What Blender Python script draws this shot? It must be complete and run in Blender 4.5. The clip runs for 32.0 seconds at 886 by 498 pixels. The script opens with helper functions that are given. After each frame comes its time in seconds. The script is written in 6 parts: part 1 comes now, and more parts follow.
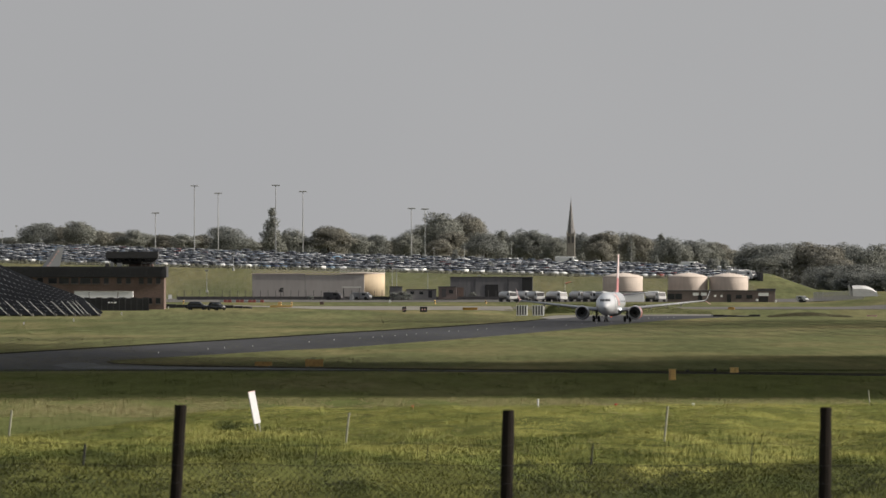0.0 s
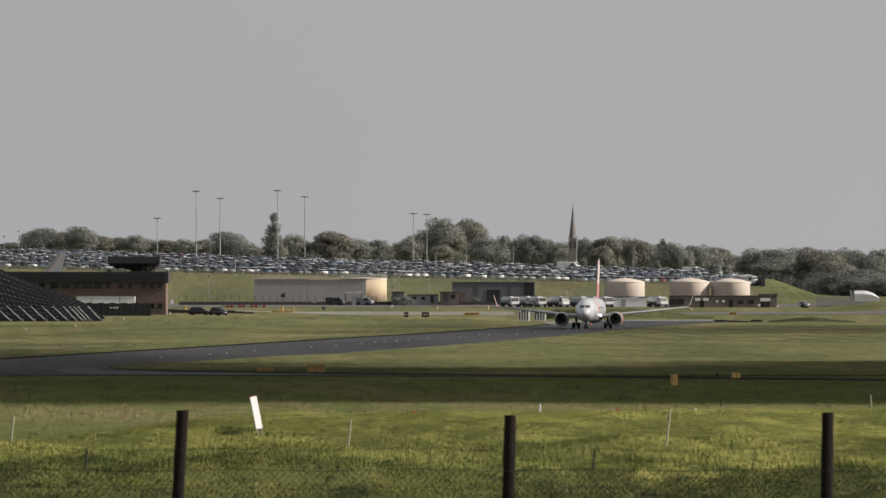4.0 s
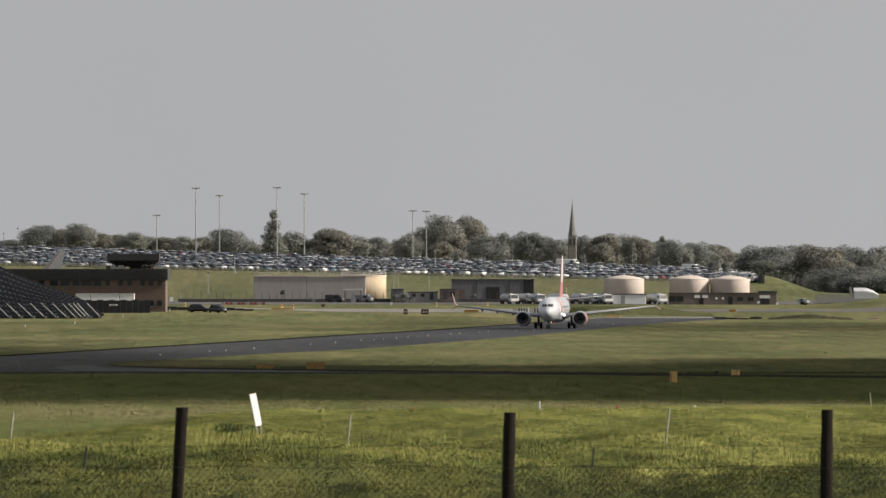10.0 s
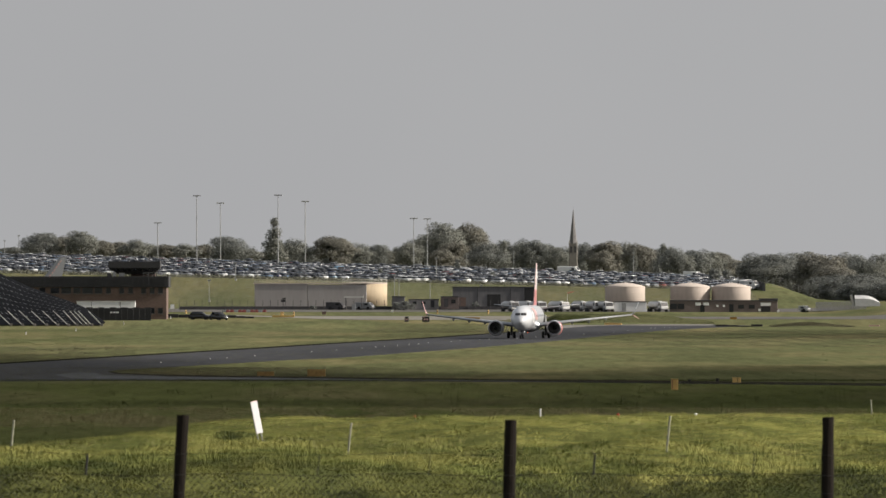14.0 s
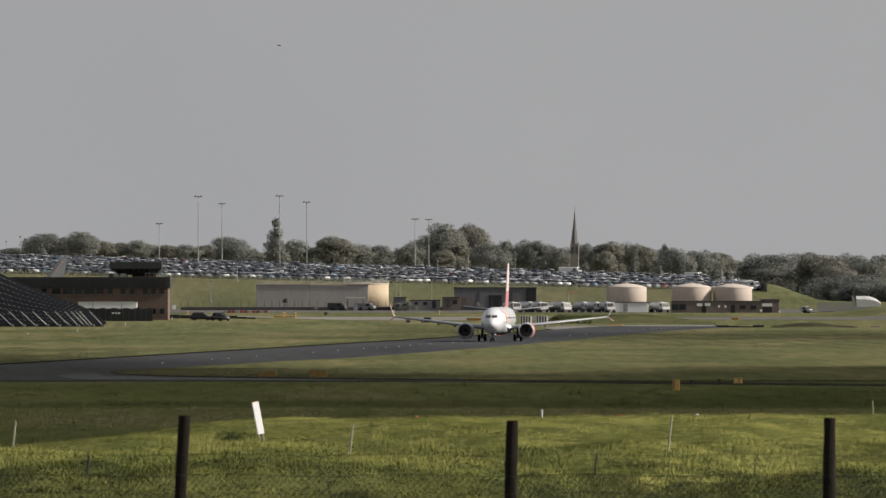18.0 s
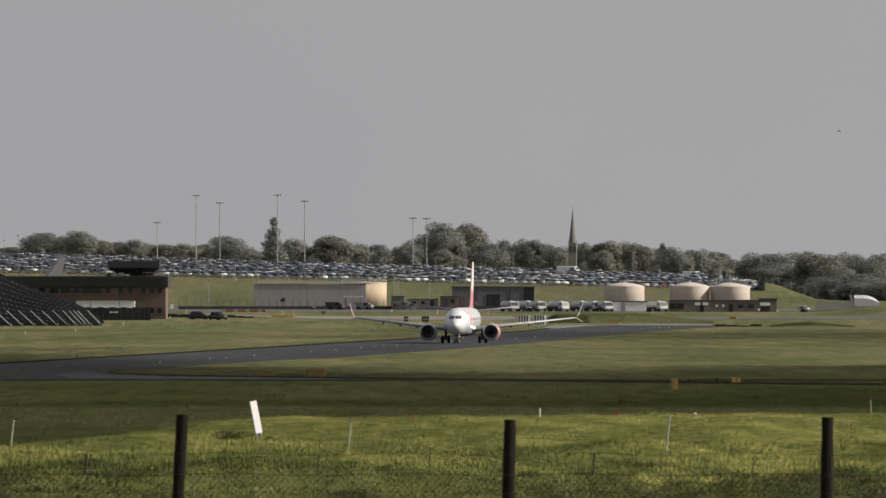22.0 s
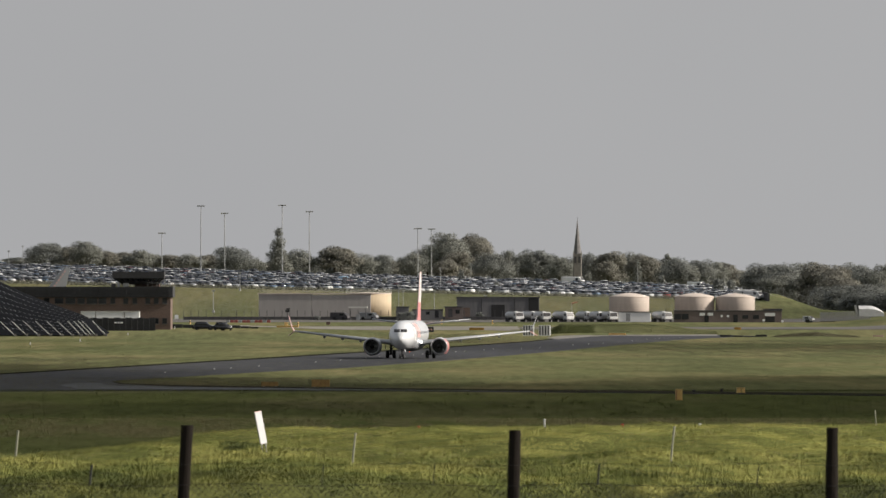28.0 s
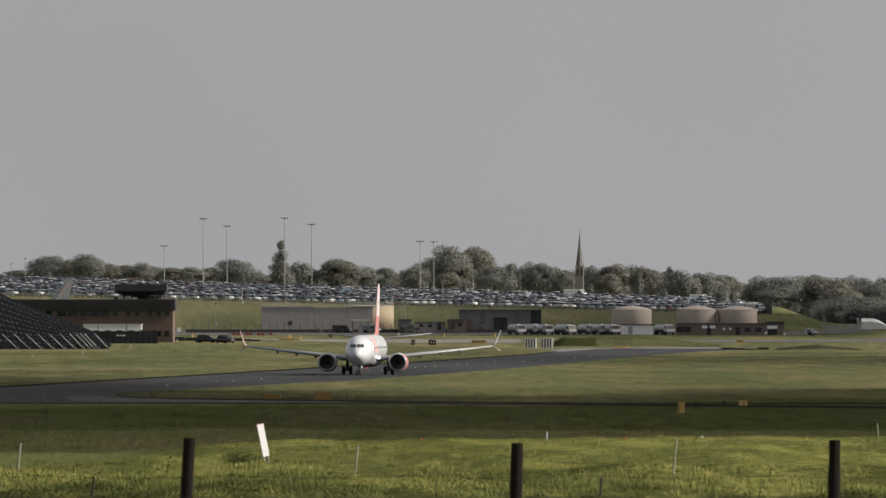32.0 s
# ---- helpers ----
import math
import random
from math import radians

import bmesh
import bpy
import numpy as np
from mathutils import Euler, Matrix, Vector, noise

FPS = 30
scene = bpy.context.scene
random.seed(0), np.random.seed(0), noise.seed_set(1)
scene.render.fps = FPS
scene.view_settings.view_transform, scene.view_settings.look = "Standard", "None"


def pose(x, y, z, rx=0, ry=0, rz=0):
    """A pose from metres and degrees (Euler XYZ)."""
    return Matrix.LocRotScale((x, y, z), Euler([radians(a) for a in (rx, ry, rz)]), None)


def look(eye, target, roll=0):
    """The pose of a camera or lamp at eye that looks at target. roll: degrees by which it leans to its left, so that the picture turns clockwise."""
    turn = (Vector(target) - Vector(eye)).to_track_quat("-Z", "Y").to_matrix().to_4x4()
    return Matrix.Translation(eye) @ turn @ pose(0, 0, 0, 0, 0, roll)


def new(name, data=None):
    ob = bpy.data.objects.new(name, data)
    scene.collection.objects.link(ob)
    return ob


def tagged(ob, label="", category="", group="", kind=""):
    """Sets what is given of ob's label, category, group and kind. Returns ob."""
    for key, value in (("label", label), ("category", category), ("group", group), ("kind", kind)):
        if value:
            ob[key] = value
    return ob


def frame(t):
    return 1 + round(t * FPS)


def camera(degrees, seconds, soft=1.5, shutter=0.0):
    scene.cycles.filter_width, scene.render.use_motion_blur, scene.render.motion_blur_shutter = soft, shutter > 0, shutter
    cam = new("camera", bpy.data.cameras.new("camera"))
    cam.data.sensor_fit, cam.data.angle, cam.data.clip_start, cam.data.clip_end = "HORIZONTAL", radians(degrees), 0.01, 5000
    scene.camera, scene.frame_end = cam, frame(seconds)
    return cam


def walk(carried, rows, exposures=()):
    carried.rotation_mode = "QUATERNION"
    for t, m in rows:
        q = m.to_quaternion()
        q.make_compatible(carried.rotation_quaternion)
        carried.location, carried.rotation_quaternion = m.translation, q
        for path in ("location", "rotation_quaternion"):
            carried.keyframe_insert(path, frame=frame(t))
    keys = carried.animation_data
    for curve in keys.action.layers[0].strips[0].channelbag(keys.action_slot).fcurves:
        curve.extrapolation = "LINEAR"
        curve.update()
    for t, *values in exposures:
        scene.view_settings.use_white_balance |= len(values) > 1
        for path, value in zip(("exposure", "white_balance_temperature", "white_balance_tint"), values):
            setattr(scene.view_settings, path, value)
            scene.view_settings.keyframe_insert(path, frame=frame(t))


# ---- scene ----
# ---------------------------------------------------------------- camera
PATH = [
    (0, pose(0, 0, 10.8, 90.0638, 0, 0.0000)),
    (0.5, pose(0, 0, 10.8, 90.0668, 0, 0.0000)),
    (1, pose(0, 0, 10.8, 90.0745, 0, 0.0036)),
    (1.5, pose(0, 0, 10.8, 90.0814, 0, 0.0030)),
    (2, pose(0, 0, 10.8, 90.0843, 0, 0.0040)),
    (2.5, pose(0, 0, 10.8, 90.0862, 0, 0.0058)),
    (3, pose(0, 0, 10.8, 90.0863, 0, 0.0078)),
    (3.5, pose(0, 0, 10.8, 90.0847, 0, 0.0078)),
    (5.5, pose(0, 0, 10.8, 90.1016, 0, 0.0151)),
    (6, pose(0, 0, 10.8, 90.0990, 0, 0.0160)),
    (6.5, pose(0, 0, 10.8, 90.0886, 0, 0.0121)),
    (7, pose(0, 0, 10.8, 90.0788, 0, 0.0088)),
    (7.5, pose(0, 0, 10.8, 90.0732, 0, 0.0082)),
    (8, pose(0, 0, 10.8, 90.0684, 0, 0.0069)),
    (8.5, pose(0, 0, 10.8, 90.0635, 0, 0.0043)),
    (9, pose(0, 0, 10.8, 90.0625, 0, 0.0040)),
    (9.5, pose(0, 0, 10.8, 90.0690, 0, 0.0043)),
    (10, pose(0, 0, 10.8, 90.0745, 0, 0.0062)),
    (10.5, pose(0, 0, 10.8, 90.0823, 0, 0.0075)),
    (11, pose(0, 0, 10.8, 90.0902, 0, 0.0075)),
    (11.5, pose(0, 0, 10.8, 90.0922, 0, 0.0075)),
    (12, pose(0, 0, 10.8, 90.0876, 0, 0.0075)),
    (12.5, pose(0, 0, 10.8, 90.0836, 0, 0.0069)),
    (13, pose(0, 0, 10.8, 90.0863, 0, 0.0063)),
    (13.5, pose(0, 0, 10.8, 90.0928, 0, 0.0075)),
    (14, pose(0, 0, 10.8, 90.1084, 0, 0.0104)),
    (14.5, pose(0, 0, 10.8, 90.1231, 0, 0.0167)),
    (16.5, pose(0, 0, 10.8, 90.1087, 0, 0.0157)),
    (17, pose(0, 0, 10.8, 90.1026, 0, 0.0121)),
    (17.5, pose(0, 0, 10.8, 90.1023, 0, 0.0154)),
    (18, pose(0, 0, 10.8, 90.1114, 0, 0.0173)),
    (18.5, pose(0, 0, 10.8, 90.1218, 0, 0.0183)),
    (19, pose(0, 0, 10.8, 90.1208, 0, 0.0193)),
    (19.5, pose(0, 0, 10.8, 90.1198, 0, 0.0199)),
    (20, pose(0, 0, 10.8, 90.1140, 0, 0.0196)),
    (20.5, pose(0, 0, 10.8, 90.1087, 0, 0.0157)),
    (21, pose(0, 0, 10.8, 90.1084, 0, 0.0121)),
    (21.5, pose(0, 0, 10.8, 90.1081, 0, 0.0111)),
    (22, pose(0, 0, 10.8, 90.1074, 0, 0.0078)),
    (22.5, pose(0, 0, 10.8, 90.1221, 0, 0.0117)),
    (23, pose(0, 0, 10.8, 90.1341, 0, 0.0209)),
    (23.5, pose(0, 0, 10.8, 90.1455, 0, 0.0255)),
    (24, pose(0, 0, 10.8, 90.1475, 0, 0.0310)),
    (24.5, pose(0, 0, 10.8, 90.1378, 0, 0.0274)),
    (25, pose(0, 0, 10.8, 90.1299, 0, 0.0264)),
    (25.5, pose(0, 0, 10.8, 90.1286, 0, 0.0241)),
    (27.5, pose(0, 0, 10.8, 90.1716, 0, 0.0280)),
    (28, pose(0, 0, 10.8, 90.1547, 0, 0.0293)),
    (28.5, pose(0, 0, 10.8, 90.1325, 0, 0.0219)),
    (29, pose(0, 0, 10.8, 90.1276, 0, 0.0261)),
    (29.5, pose(0, 0, 10.8, 90.1289, 0, 0.0193)),
    (30, pose(0, 0, 10.8, 90.1441, 0, 0.0168)),
    (30.5, pose(0, 0, 10.8, 90.1668, 0, 0.0242)),
    (31, pose(0, 0, 10.8, 90.1952, 0, 0.0267)),
    (31.5, pose(0, 0, 10.8, 90.2127, 0, 0.0352)),
    (32, pose(0, 0, 10.8, 90.2123, 0, 0.0398)),
]
cam = camera(4.0, 32.0, soft=1.5)
cam.data.dof.use_dof, cam.data.dof.focus_distance, cam.data.dof.aperture_fstop = True, 2000.0, 26.0     # focused on the taxiway: the near hill is soft
EXPOSURES = [(0, 0.42), (6, 0.45), (8, 0.52), (10, 0.52), (12, 0.48), (14, 0.45), (17, 0.42), (18, 0.30), (19, 0.20), (20, 0.15), (21, 0.33), (22, 0.28), (23, 0.30), (24, 0.38), (25, 0.40), (28, 0.43), (30, 0.42), (31, 0.30), (32, 0.28)]
walk(cam, PATH, EXPOSURES)

# ---------------------------------------------------------------- world and sun
SUN_TURN, SUN_HIGH = 4.0, 27.0     # degrees from +X towards -Y, degrees up
world = bpy.data.worlds.new("sky")
scene.world = world
world.use_nodes = True
wn, wl = world.node_tree.nodes, world.node_tree.links
sky = wn.new("ShaderNodeTexSky")
sky.sky_type, sky.sun_disc = 'NISHITA', False
sky.sun_elevation, sky.sun_rotation = radians(SUN_HIGH), radians(90 + SUN_TURN)
sky.dust_density, sky.air_density = 4.0, 1.5
dim = wn.new("ShaderNodeMixRGB")
dim.blend_type = 'MULTIPLY'
dim.inputs[0].default_value = 1.0
dim.inputs[2].default_value = (0.085, 0.085, 0.085, 1)
coord = wn.new("ShaderNodeTexCoord")
veil_noise = wn.new("ShaderNodeTexNoise")
veil_noise.inputs["Scale"].default_value = 9.0
veil_noise.inputs["Detail"].default_value = 5.0
veil = wn.new("ShaderNodeValToRGB")
veil.color_ramp.elements[0].position, veil.color_ramp.elements[1].position = 0.3, 0.7
veil.color_ramp.elements[0].color = (0.292, 0.294, 0.302, 1)
veil.color_ramp.elements[1].color = (0.322, 0.322, 0.327, 1)
over = wn.new("ShaderNodeMixRGB")
height = wn.new("ShaderNodeSeparateXYZ")
haze = wn.new("ShaderNodeMapRange")     # hazy grey at the horizon, clearer and darker overhead
haze.inputs["From Min"].default_value, haze.inputs["From Max"].default_value = 0.03, 0.55
haze.inputs["To Min"].default_value, haze.inputs["To Max"].default_value = 0.97, 0.70
wl.new(coord.outputs["Generated"], height.inputs[0])
wl.new(height.outputs["Z"], haze.inputs["Value"])
wl.new(haze.outputs[0], over.inputs[0])
wl.new(coord.outputs["Generated"], veil_noise.inputs["Vector"])
wl.new(veil_noise.outputs["Fac"], veil.inputs["Fac"])
wl.new(sky.outputs["Color"], dim.inputs[1])
wl.new(dim.outputs["Color"], over.inputs[1])
wl.new(veil.outputs["Color"], over.inputs[2])
wl.new(over.outputs["Color"], wn["Background"].inputs["Color"])
wn["Background"].inputs["Strength"].default_value = 1.0

SUN_WAY = Vector((math.cos(radians(SUN_HIGH)) * math.cos(radians(SUN_TURN)),
                  -math.cos(radians(SUN_HIGH)) * math.sin(radians(SUN_TURN)), math.sin(radians(SUN_HIGH))))
sun_data = bpy.data.lights.new("sun", 'SUN')
sun_data.energy, sun_data.angle, sun_data.color = 5.0, radians(1.6), (1.0, 0.925, 0.83)
sun = new("sun", sun_data)
sun.matrix_world = look(SUN_WAY * 900, (0, 0, 0))


# ---------------------------------------------------------------- materials
def paint(name, base, rough=0.6, metal=0.0, spread=0.25, fine=8.0, coarse=0.6, bump=0.0, other=None, island=0.0, each=0.0, spec=0.5, stretch=(1, 1, 1), reach=0.3):
    """A surface: its colour varied at two scales towards other (or a darker tone), with relief."""
    m = bpy.data.materials.new(name)
    m.use_nodes = True
    n, l = m.node_tree.nodes, m.node_tree.links
    b = n["Principled BSDF"]
    b.inputs["Roughness"].default_value, b.inputs["Metallic"].default_value = rough, metal
    b.inputs["Specular IOR Level"].default_value = spec
    tc, mp = n.new("ShaderNodeTexCoord"), n.new("ShaderNodeMapping")
    mp.inputs["Scale"].default_value = stretch
    l.new(tc.outputs["Object"], mp.inputs["Vector"])
    big, small = n.new("ShaderNodeTexNoise"), n.new("ShaderNodeTexNoise")
    for node, scale, detail in ((big, coarse, 4), (small, fine, 6)):
        node.inputs["Scale"].default_value, node.inputs["Detail"].default_value = scale, detail
        l.new(mp.outputs["Vector"], node.inputs["Vector"])
    both = n.new("ShaderNodeMath")
    both.operation = 'ADD'
    l.new(big.outputs["Fac"], both.inputs[0])
    l.new(small.outputs["Fac"], both.inputs[1])
    ramp = n.new("ShaderNodeMapRange")
    ramp.inputs["From Min"].default_value, ramp.inputs["From Max"].default_value = 1 - reach, 1 + reach
    l.new(both.outputs[0], ramp.inputs["Value"])
    mix = n.new("ShaderNodeMixRGB")
    dark = other or tuple(c * (1 - spread) for c in base)
    light = base if other else tuple(min(1, c * (1 + spread * 0.5)) for c in base)
    mix.inputs[1].default_value, mix.inputs[2].default_value = (*dark, 1), (*light, 1)
    l.new(ramp.outputs[0], mix.inputs[0])
    out = mix.outputs[0]
    if island or each:
        src = n.new("ShaderNodeNewGeometry").outputs["Random Per Island"] if island else n.new("ShaderNodeObjectInfo").outputs["Random"]
        hsv, rng = n.new("ShaderNodeHueSaturation"), n.new("ShaderNodeMapRange")
        rng.inputs["To Min"].default_value, rng.inputs["To Max"].default_value = 1 - (island or each), 1 + (island or each)
        l.new(src, rng.inputs["Value"])
        l.new(rng.outputs[0], hsv.inputs["Value"])
        l.new(out, hsv.inputs["Color"])
        out = hsv.outputs[0]
    l.new(out, b.inputs["Base Color"])
    if bump:
        bp = n.new("ShaderNodeBump")
        bp.inputs["Strength"].default_value, bp.inputs["Distance"].default_value = 0.6, bump
        l.new(small.outputs["Fac"], bp.inputs["Height"])
        l.new(bp.outputs[0], b.inputs["Normal"])
    return m


def glow(name, colour, strength):
    m = bpy.data.materials.new(name)
    m.use_nodes = True
    b = m.node_tree.nodes["Principled BSDF"]
    b.inputs["Base Color"].default_value = (*colour, 1)
    b.inputs["Emission Color"].default_value = (*colour, 1)
    b.inputs["Emission Strength"].default_value = strength
    return m


def leafy(name, base, other, spread=0.18, through_light=0.40, fine=0.9, coarse=0.12, stretch=(1, 1, 1), reach=0.3):
    """Foliage: matt, varied leaf by leaf, some light passing through."""
    m = paint(name, base, rough=0.75, other=other, fine=fine, coarse=coarse, island=spread, spec=0.2, stretch=stretch, reach=reach)
    n, l = m.node_tree.nodes, m.node_tree.links
    b = n["Principled BSDF"]
    tr, mix = n.new("ShaderNodeBsdfTranslucent"), n.new("ShaderNodeMixShader")
    mix.inputs[0].default_value = through_light
    l.new(b.inputs["Base Color"].links[0].from_socket, tr.inputs["Color"])
    l.new(b.outputs[0], mix.inputs[1])
    l.new(tr.outputs[0], mix.inputs[2])
    l.new(mix.outputs[0], n["Material Output"].inputs["Surface"])
    return m


def turf(name, light, dark, straw):
    """Mown airfield grass: green and straw patches, streaks and fine mottling."""
    m = paint(name, light, rough=1.0, other=dark, fine=1.3, coarse=0.045, bump=0.25, spec=0.0, stretch=(1, 0.2, 1))
    n, l = m.node_tree.nodes, m.node_tree.links
    b = n["Principled BSDF"]
    green = b.inputs["Base Color"].links[0].from_socket
    tc = n.new("ShaderNodeTexCoord")
    patch = n.new("ShaderNodeTexNoise")
    patch.inputs["Scale"].default_value, patch.inputs["Detail"].default_value = 0.05, 7
    stretch = n.new("ShaderNodeMapping")
    stretch.inputs["Scale"].default_value = (1.0, 0.12, 1.0)
    l.new(tc.outputs["Object"], stretch.inputs["Vector"])
    l.new(stretch.outputs["Vector"], patch.inputs["Vector"])
    ramp = n.new("ShaderNodeMapRange")
    ramp.inputs["From Min"].default_value, ramp.inputs["From Max"].default_value = 0.45, 0.72
    l.new(patch.outputs["Fac"], ramp.inputs["Value"])
    mix = n.new("ShaderNodeMixRGB")
    mix.inputs[2].default_value = (*straw, 1)
    l.new(ramp.outputs[0], mix.inputs[0])
    l.new(green, mix.inputs[1])
    # swathes left by the mower and by growth, long in the way they run
    swathe = n.new("ShaderNodeTexNoise")
    swathe.inputs["Scale"].default_value, swathe.inputs["Detail"].default_value = 0.55, 6
    run = n.new("ShaderNodeMapping")
    run.inputs["Scale"].default_value = (1.0, 0.045, 1.0)
    l.new(tc.outputs["Object"], run.inputs["Vector"])
    l.new(run.outputs["Vector"], swathe.inputs["Vector"])
    tone = n.new("ShaderNodeMapRange")
    tone.inputs["From Min"].default_value, tone.inputs["From Max"].default_value = 0.3, 0.7
    tone.inputs["To Min"].default_value, tone.inputs["To Max"].default_value = 0.80, 1.18
    l.new(swathe.outputs["Fac"], tone.inputs["Value"])
    shade = n.new("ShaderNodeHueSaturation")
    l.new(tone.outputs[0], shade.inputs["Value"])
    l.new(mix.outputs[0], shade.inputs["Color"])
    l.new(shade.outputs[0], b.inputs["Base Color"])
    return m


TURF = turf("turf", (0.140, 0.147, 0.072), (0.078, 0.086, 0.044), (0.175, 0.155, 0.082))
LUSH = turf("lush_turf", (0.134, 0.146, 0.056), (0.086, 0.099, 0.038), (0.160, 0.146, 0.076))
# streaked light and dark tones stand in for sunlit swells and dim hollows
BLADE = leafy("grass_blade", (0.380, 0.366, 0.106), (0.156, 0.178, 0.044), 0.05, 0.10, 0.85, 0.28, (1, 0.12, 1), 0.15)
WEED = leafy("weed_leaf", (0.148, 0.150, 0.040), (0.054, 0.068, 0.017), 0.08, 0.12, 0.85, 0.28, (1, 0.12, 1), 0.18)
SAPPY = leafy("green_tuft", (0.148, 0.160, 0.056), (0.084, 0.099, 0.034), 0.25, 0.1, 0.5, 0.05, (1, 0.2, 1))
# scrub of the far bank, its olive greyed and lightened in place of haze
ROUGH = leafy("hazed_scrub", (0.190, 0.188, 0.142), (0.145, 0.148, 0.114), 0.12, 0.1)
TUFT = leafy("mown_blade", (0.160, 0.163, 0.080), (0.085, 0.097, 0.046), 0.3, 0.2)
# dark grass tone; in the near hill's hollows it stands for their shade
DARK_GRASS = leafy("deep_grass", (0.078, 0.092, 0.026), (0.045, 0.056, 0.016), 0.25, 0.2)
FIN_RED = paint("tail_red", (0.50, 0.20, 0.195), 0.3, spread=0.12)
FIN_PALE = paint("fin_pale", (0.64, 0.50, 0.49), 0.3, spread=0.1)
VAN_PALE = paint("pale_van_paint", (0.40, 0.41, 0.42), 0.45, spread=0.1)
VAN_GREY = paint("pale_grey_paint", (0.24, 0.25, 0.26), 0.4, spread=0.12)
THATCH = paint("hill_thatch", (0.105, 0.110, 0.036), 1.0, other=(0.060, 0.068, 0.022), fine=9.0, coarse=0.9, bump=0.05, spec=0.0)
BROWN = leafy("brown_grass", (0.112, 0.104, 0.062), (0.072, 0.066, 0.040), 0.25, 0.1)
STRAW = leafy("dry_grass", (0.34, 0.30, 0.155), (0.22, 0.195, 0.10), 0.15, 0.1)
ASPHALT = paint("asphalt", (0.050, 0.051, 0.056), 0.85, spread=0.4, fine=0.5, coarse=0.04, bump=0.02, spec=0.08, stretch=(1, 0.12, 1))
RUNWAY = paint("worn_runway", (0.205, 0.192, 0.168), 0.9, spread=0.3, fine=1.0, coarse=0.05, spec=0.1, stretch=(1, 0.2, 1))
TARMAC = paint("weathered_tarmac", (0.118, 0.112, 0.104), 0.9, spread=0.3, fine=0.8, coarse=0.05, spec=0.1, stretch=(1, 0.2, 1))
CONCRETE = paint("concrete", (0.20, 0.19, 0.175), 0.9, spread=0.3, fine=1.0, coarse=0.05, spec=0.1, stretch=(1, 0.2, 1))
TANK = paint("tank_paint", (0.50, 0.43, 0.375), 0.85, spread=0.12, fine=1.5, coarse=0.15, stretch=(1, 1, 0.25))
TANK_GREY = paint("grey_cladding", (0.33, 0.31, 0.295), 0.85, spread=0.1, fine=1.2, coarse=0.1, stretch=(1, 1, 0.2))
BRICK = paint("brick", (0.135, 0.092, 0.076), 0.85, spread=0.35, fine=3.0, coarse=0.25)
PALE_BRICK = paint("worn_brick", (0.165, 0.132, 0.122), 0.9, spread=0.3, fine=3.0, coarse=0.25)
# black cladding lightened to grey, so the colour carries the distance haze
HANGAR = paint("haze_paled_cladding", (0.14, 0.138, 0.143), 0.9, spread=0.25, fine=2.0, coarse=0.15, stretch=(1, 1, 0.2))
PARAPET = paint("black_cladding", (0.030, 0.030, 0.033), 0.85, spread=0.35, fine=2.0, coarse=0.2)
ROOF_DARK = paint("dark_cladding", (0.066, 0.063, 0.066), 0.9, spread=0.3, fine=2.0, coarse=0.2)
BLACK = paint("black_rubber", (0.015, 0.015, 0.016), 0.75, spread=0.3)
NETTING = paint("dark_mesh", (0.012, 0.013, 0.015), 0.95, spread=0.4, fine=1.5, spec=0.0)
GLASS = paint("dark_glass", (0.02, 0.022, 0.026), 0.06, spread=0.2)
STEEL = paint("galvanised_steel", (0.36, 0.36, 0.36), 0.45, 0.7, spread=0.2, fine=5.0)
LIGHT_STEEL = paint("pale_steel", (0.55, 0.54, 0.50), 0.5, 0.2, spread=0.15)
MAST = paint("mast_grey", (0.30, 0.305, 0.31), 0.6, 0.2, spread=0.15)
WHITE = paint("white_paint", (0.78, 0.78, 0.77), 0.35, spread=0.06)
FUSELAGE = paint("white_gloss", (0.60, 0.615, 0.64), 0.16, spread=0.03, fine=1.2, coarse=0.2)
BELLY = paint("wing_grey", (0.31, 0.32, 0.34), 0.35, 0.1, spread=0.08)
RED = paint("red_paint", (0.55, 0.045, 0.035), 0.25, spread=0.08)
PALE_RED = paint("pale_red_paint", (0.62, 0.40, 0.385), 0.35, spread=0.1)
CHROME = paint("bare_metal", (0.42, 0.42, 0.44), 0.35, 0.8, spread=0.08)
YELLOW = paint("yellow_paint", (0.62, 0.40, 0.14), 0.5, spread=0.25, fine=5.0)
CREAM = paint("pale_yellow_paint", (0.68, 0.45, 0.15), 0.5, spread=0.2, fine=5.0)
RUST = paint("rusty_board", (0.36, 0.22, 0.07), 0.7, spread=0.35, fine=3.0)
OCHRE = paint("faded_yellow_board", (0.36, 0.20, 0.035), 0.6, spread=0.3, fine=3.0)
BLUE = paint("blue_paint", (0.16, 0.32, 0.48), 0.3, spread=0.1)
POST_WOOD = paint("weathered_timber", (0.017, 0.014, 0.012), 1.0, spec=0.1, spread=0.5, fine=22.0, coarse=3.0, bump=0.01, stretch=(1, 1, 0.15))
WIRE = paint("dull_wire", (0.04, 0.04, 0.04), 0.6, 0.6, spread=0.2)
BARK = paint("bark", (0.055, 0.045, 0.035), 0.9, spread=0.4, fine=4.0)
STONE = paint("church_stone", (0.21, 0.195, 0.175), 0.85, spread=0.25, fine=1.5)
SLATE = paint("spire_slate", (0.155, 0.148, 0.148), 0.7, spread=0.25, fine=1.0)
SIGN_BLACK = paint("sign_black", (0.02, 0.018, 0.02), 0.4, spread=0.2)
LAMP_GLASS = paint("clear_lens", (0.55, 0.55, 0.52), 0.08, spread=0.05)
BARRIER_RED = paint("dull_red_plastic", (0.24, 0.06, 0.055), 0.6, spread=0.2)
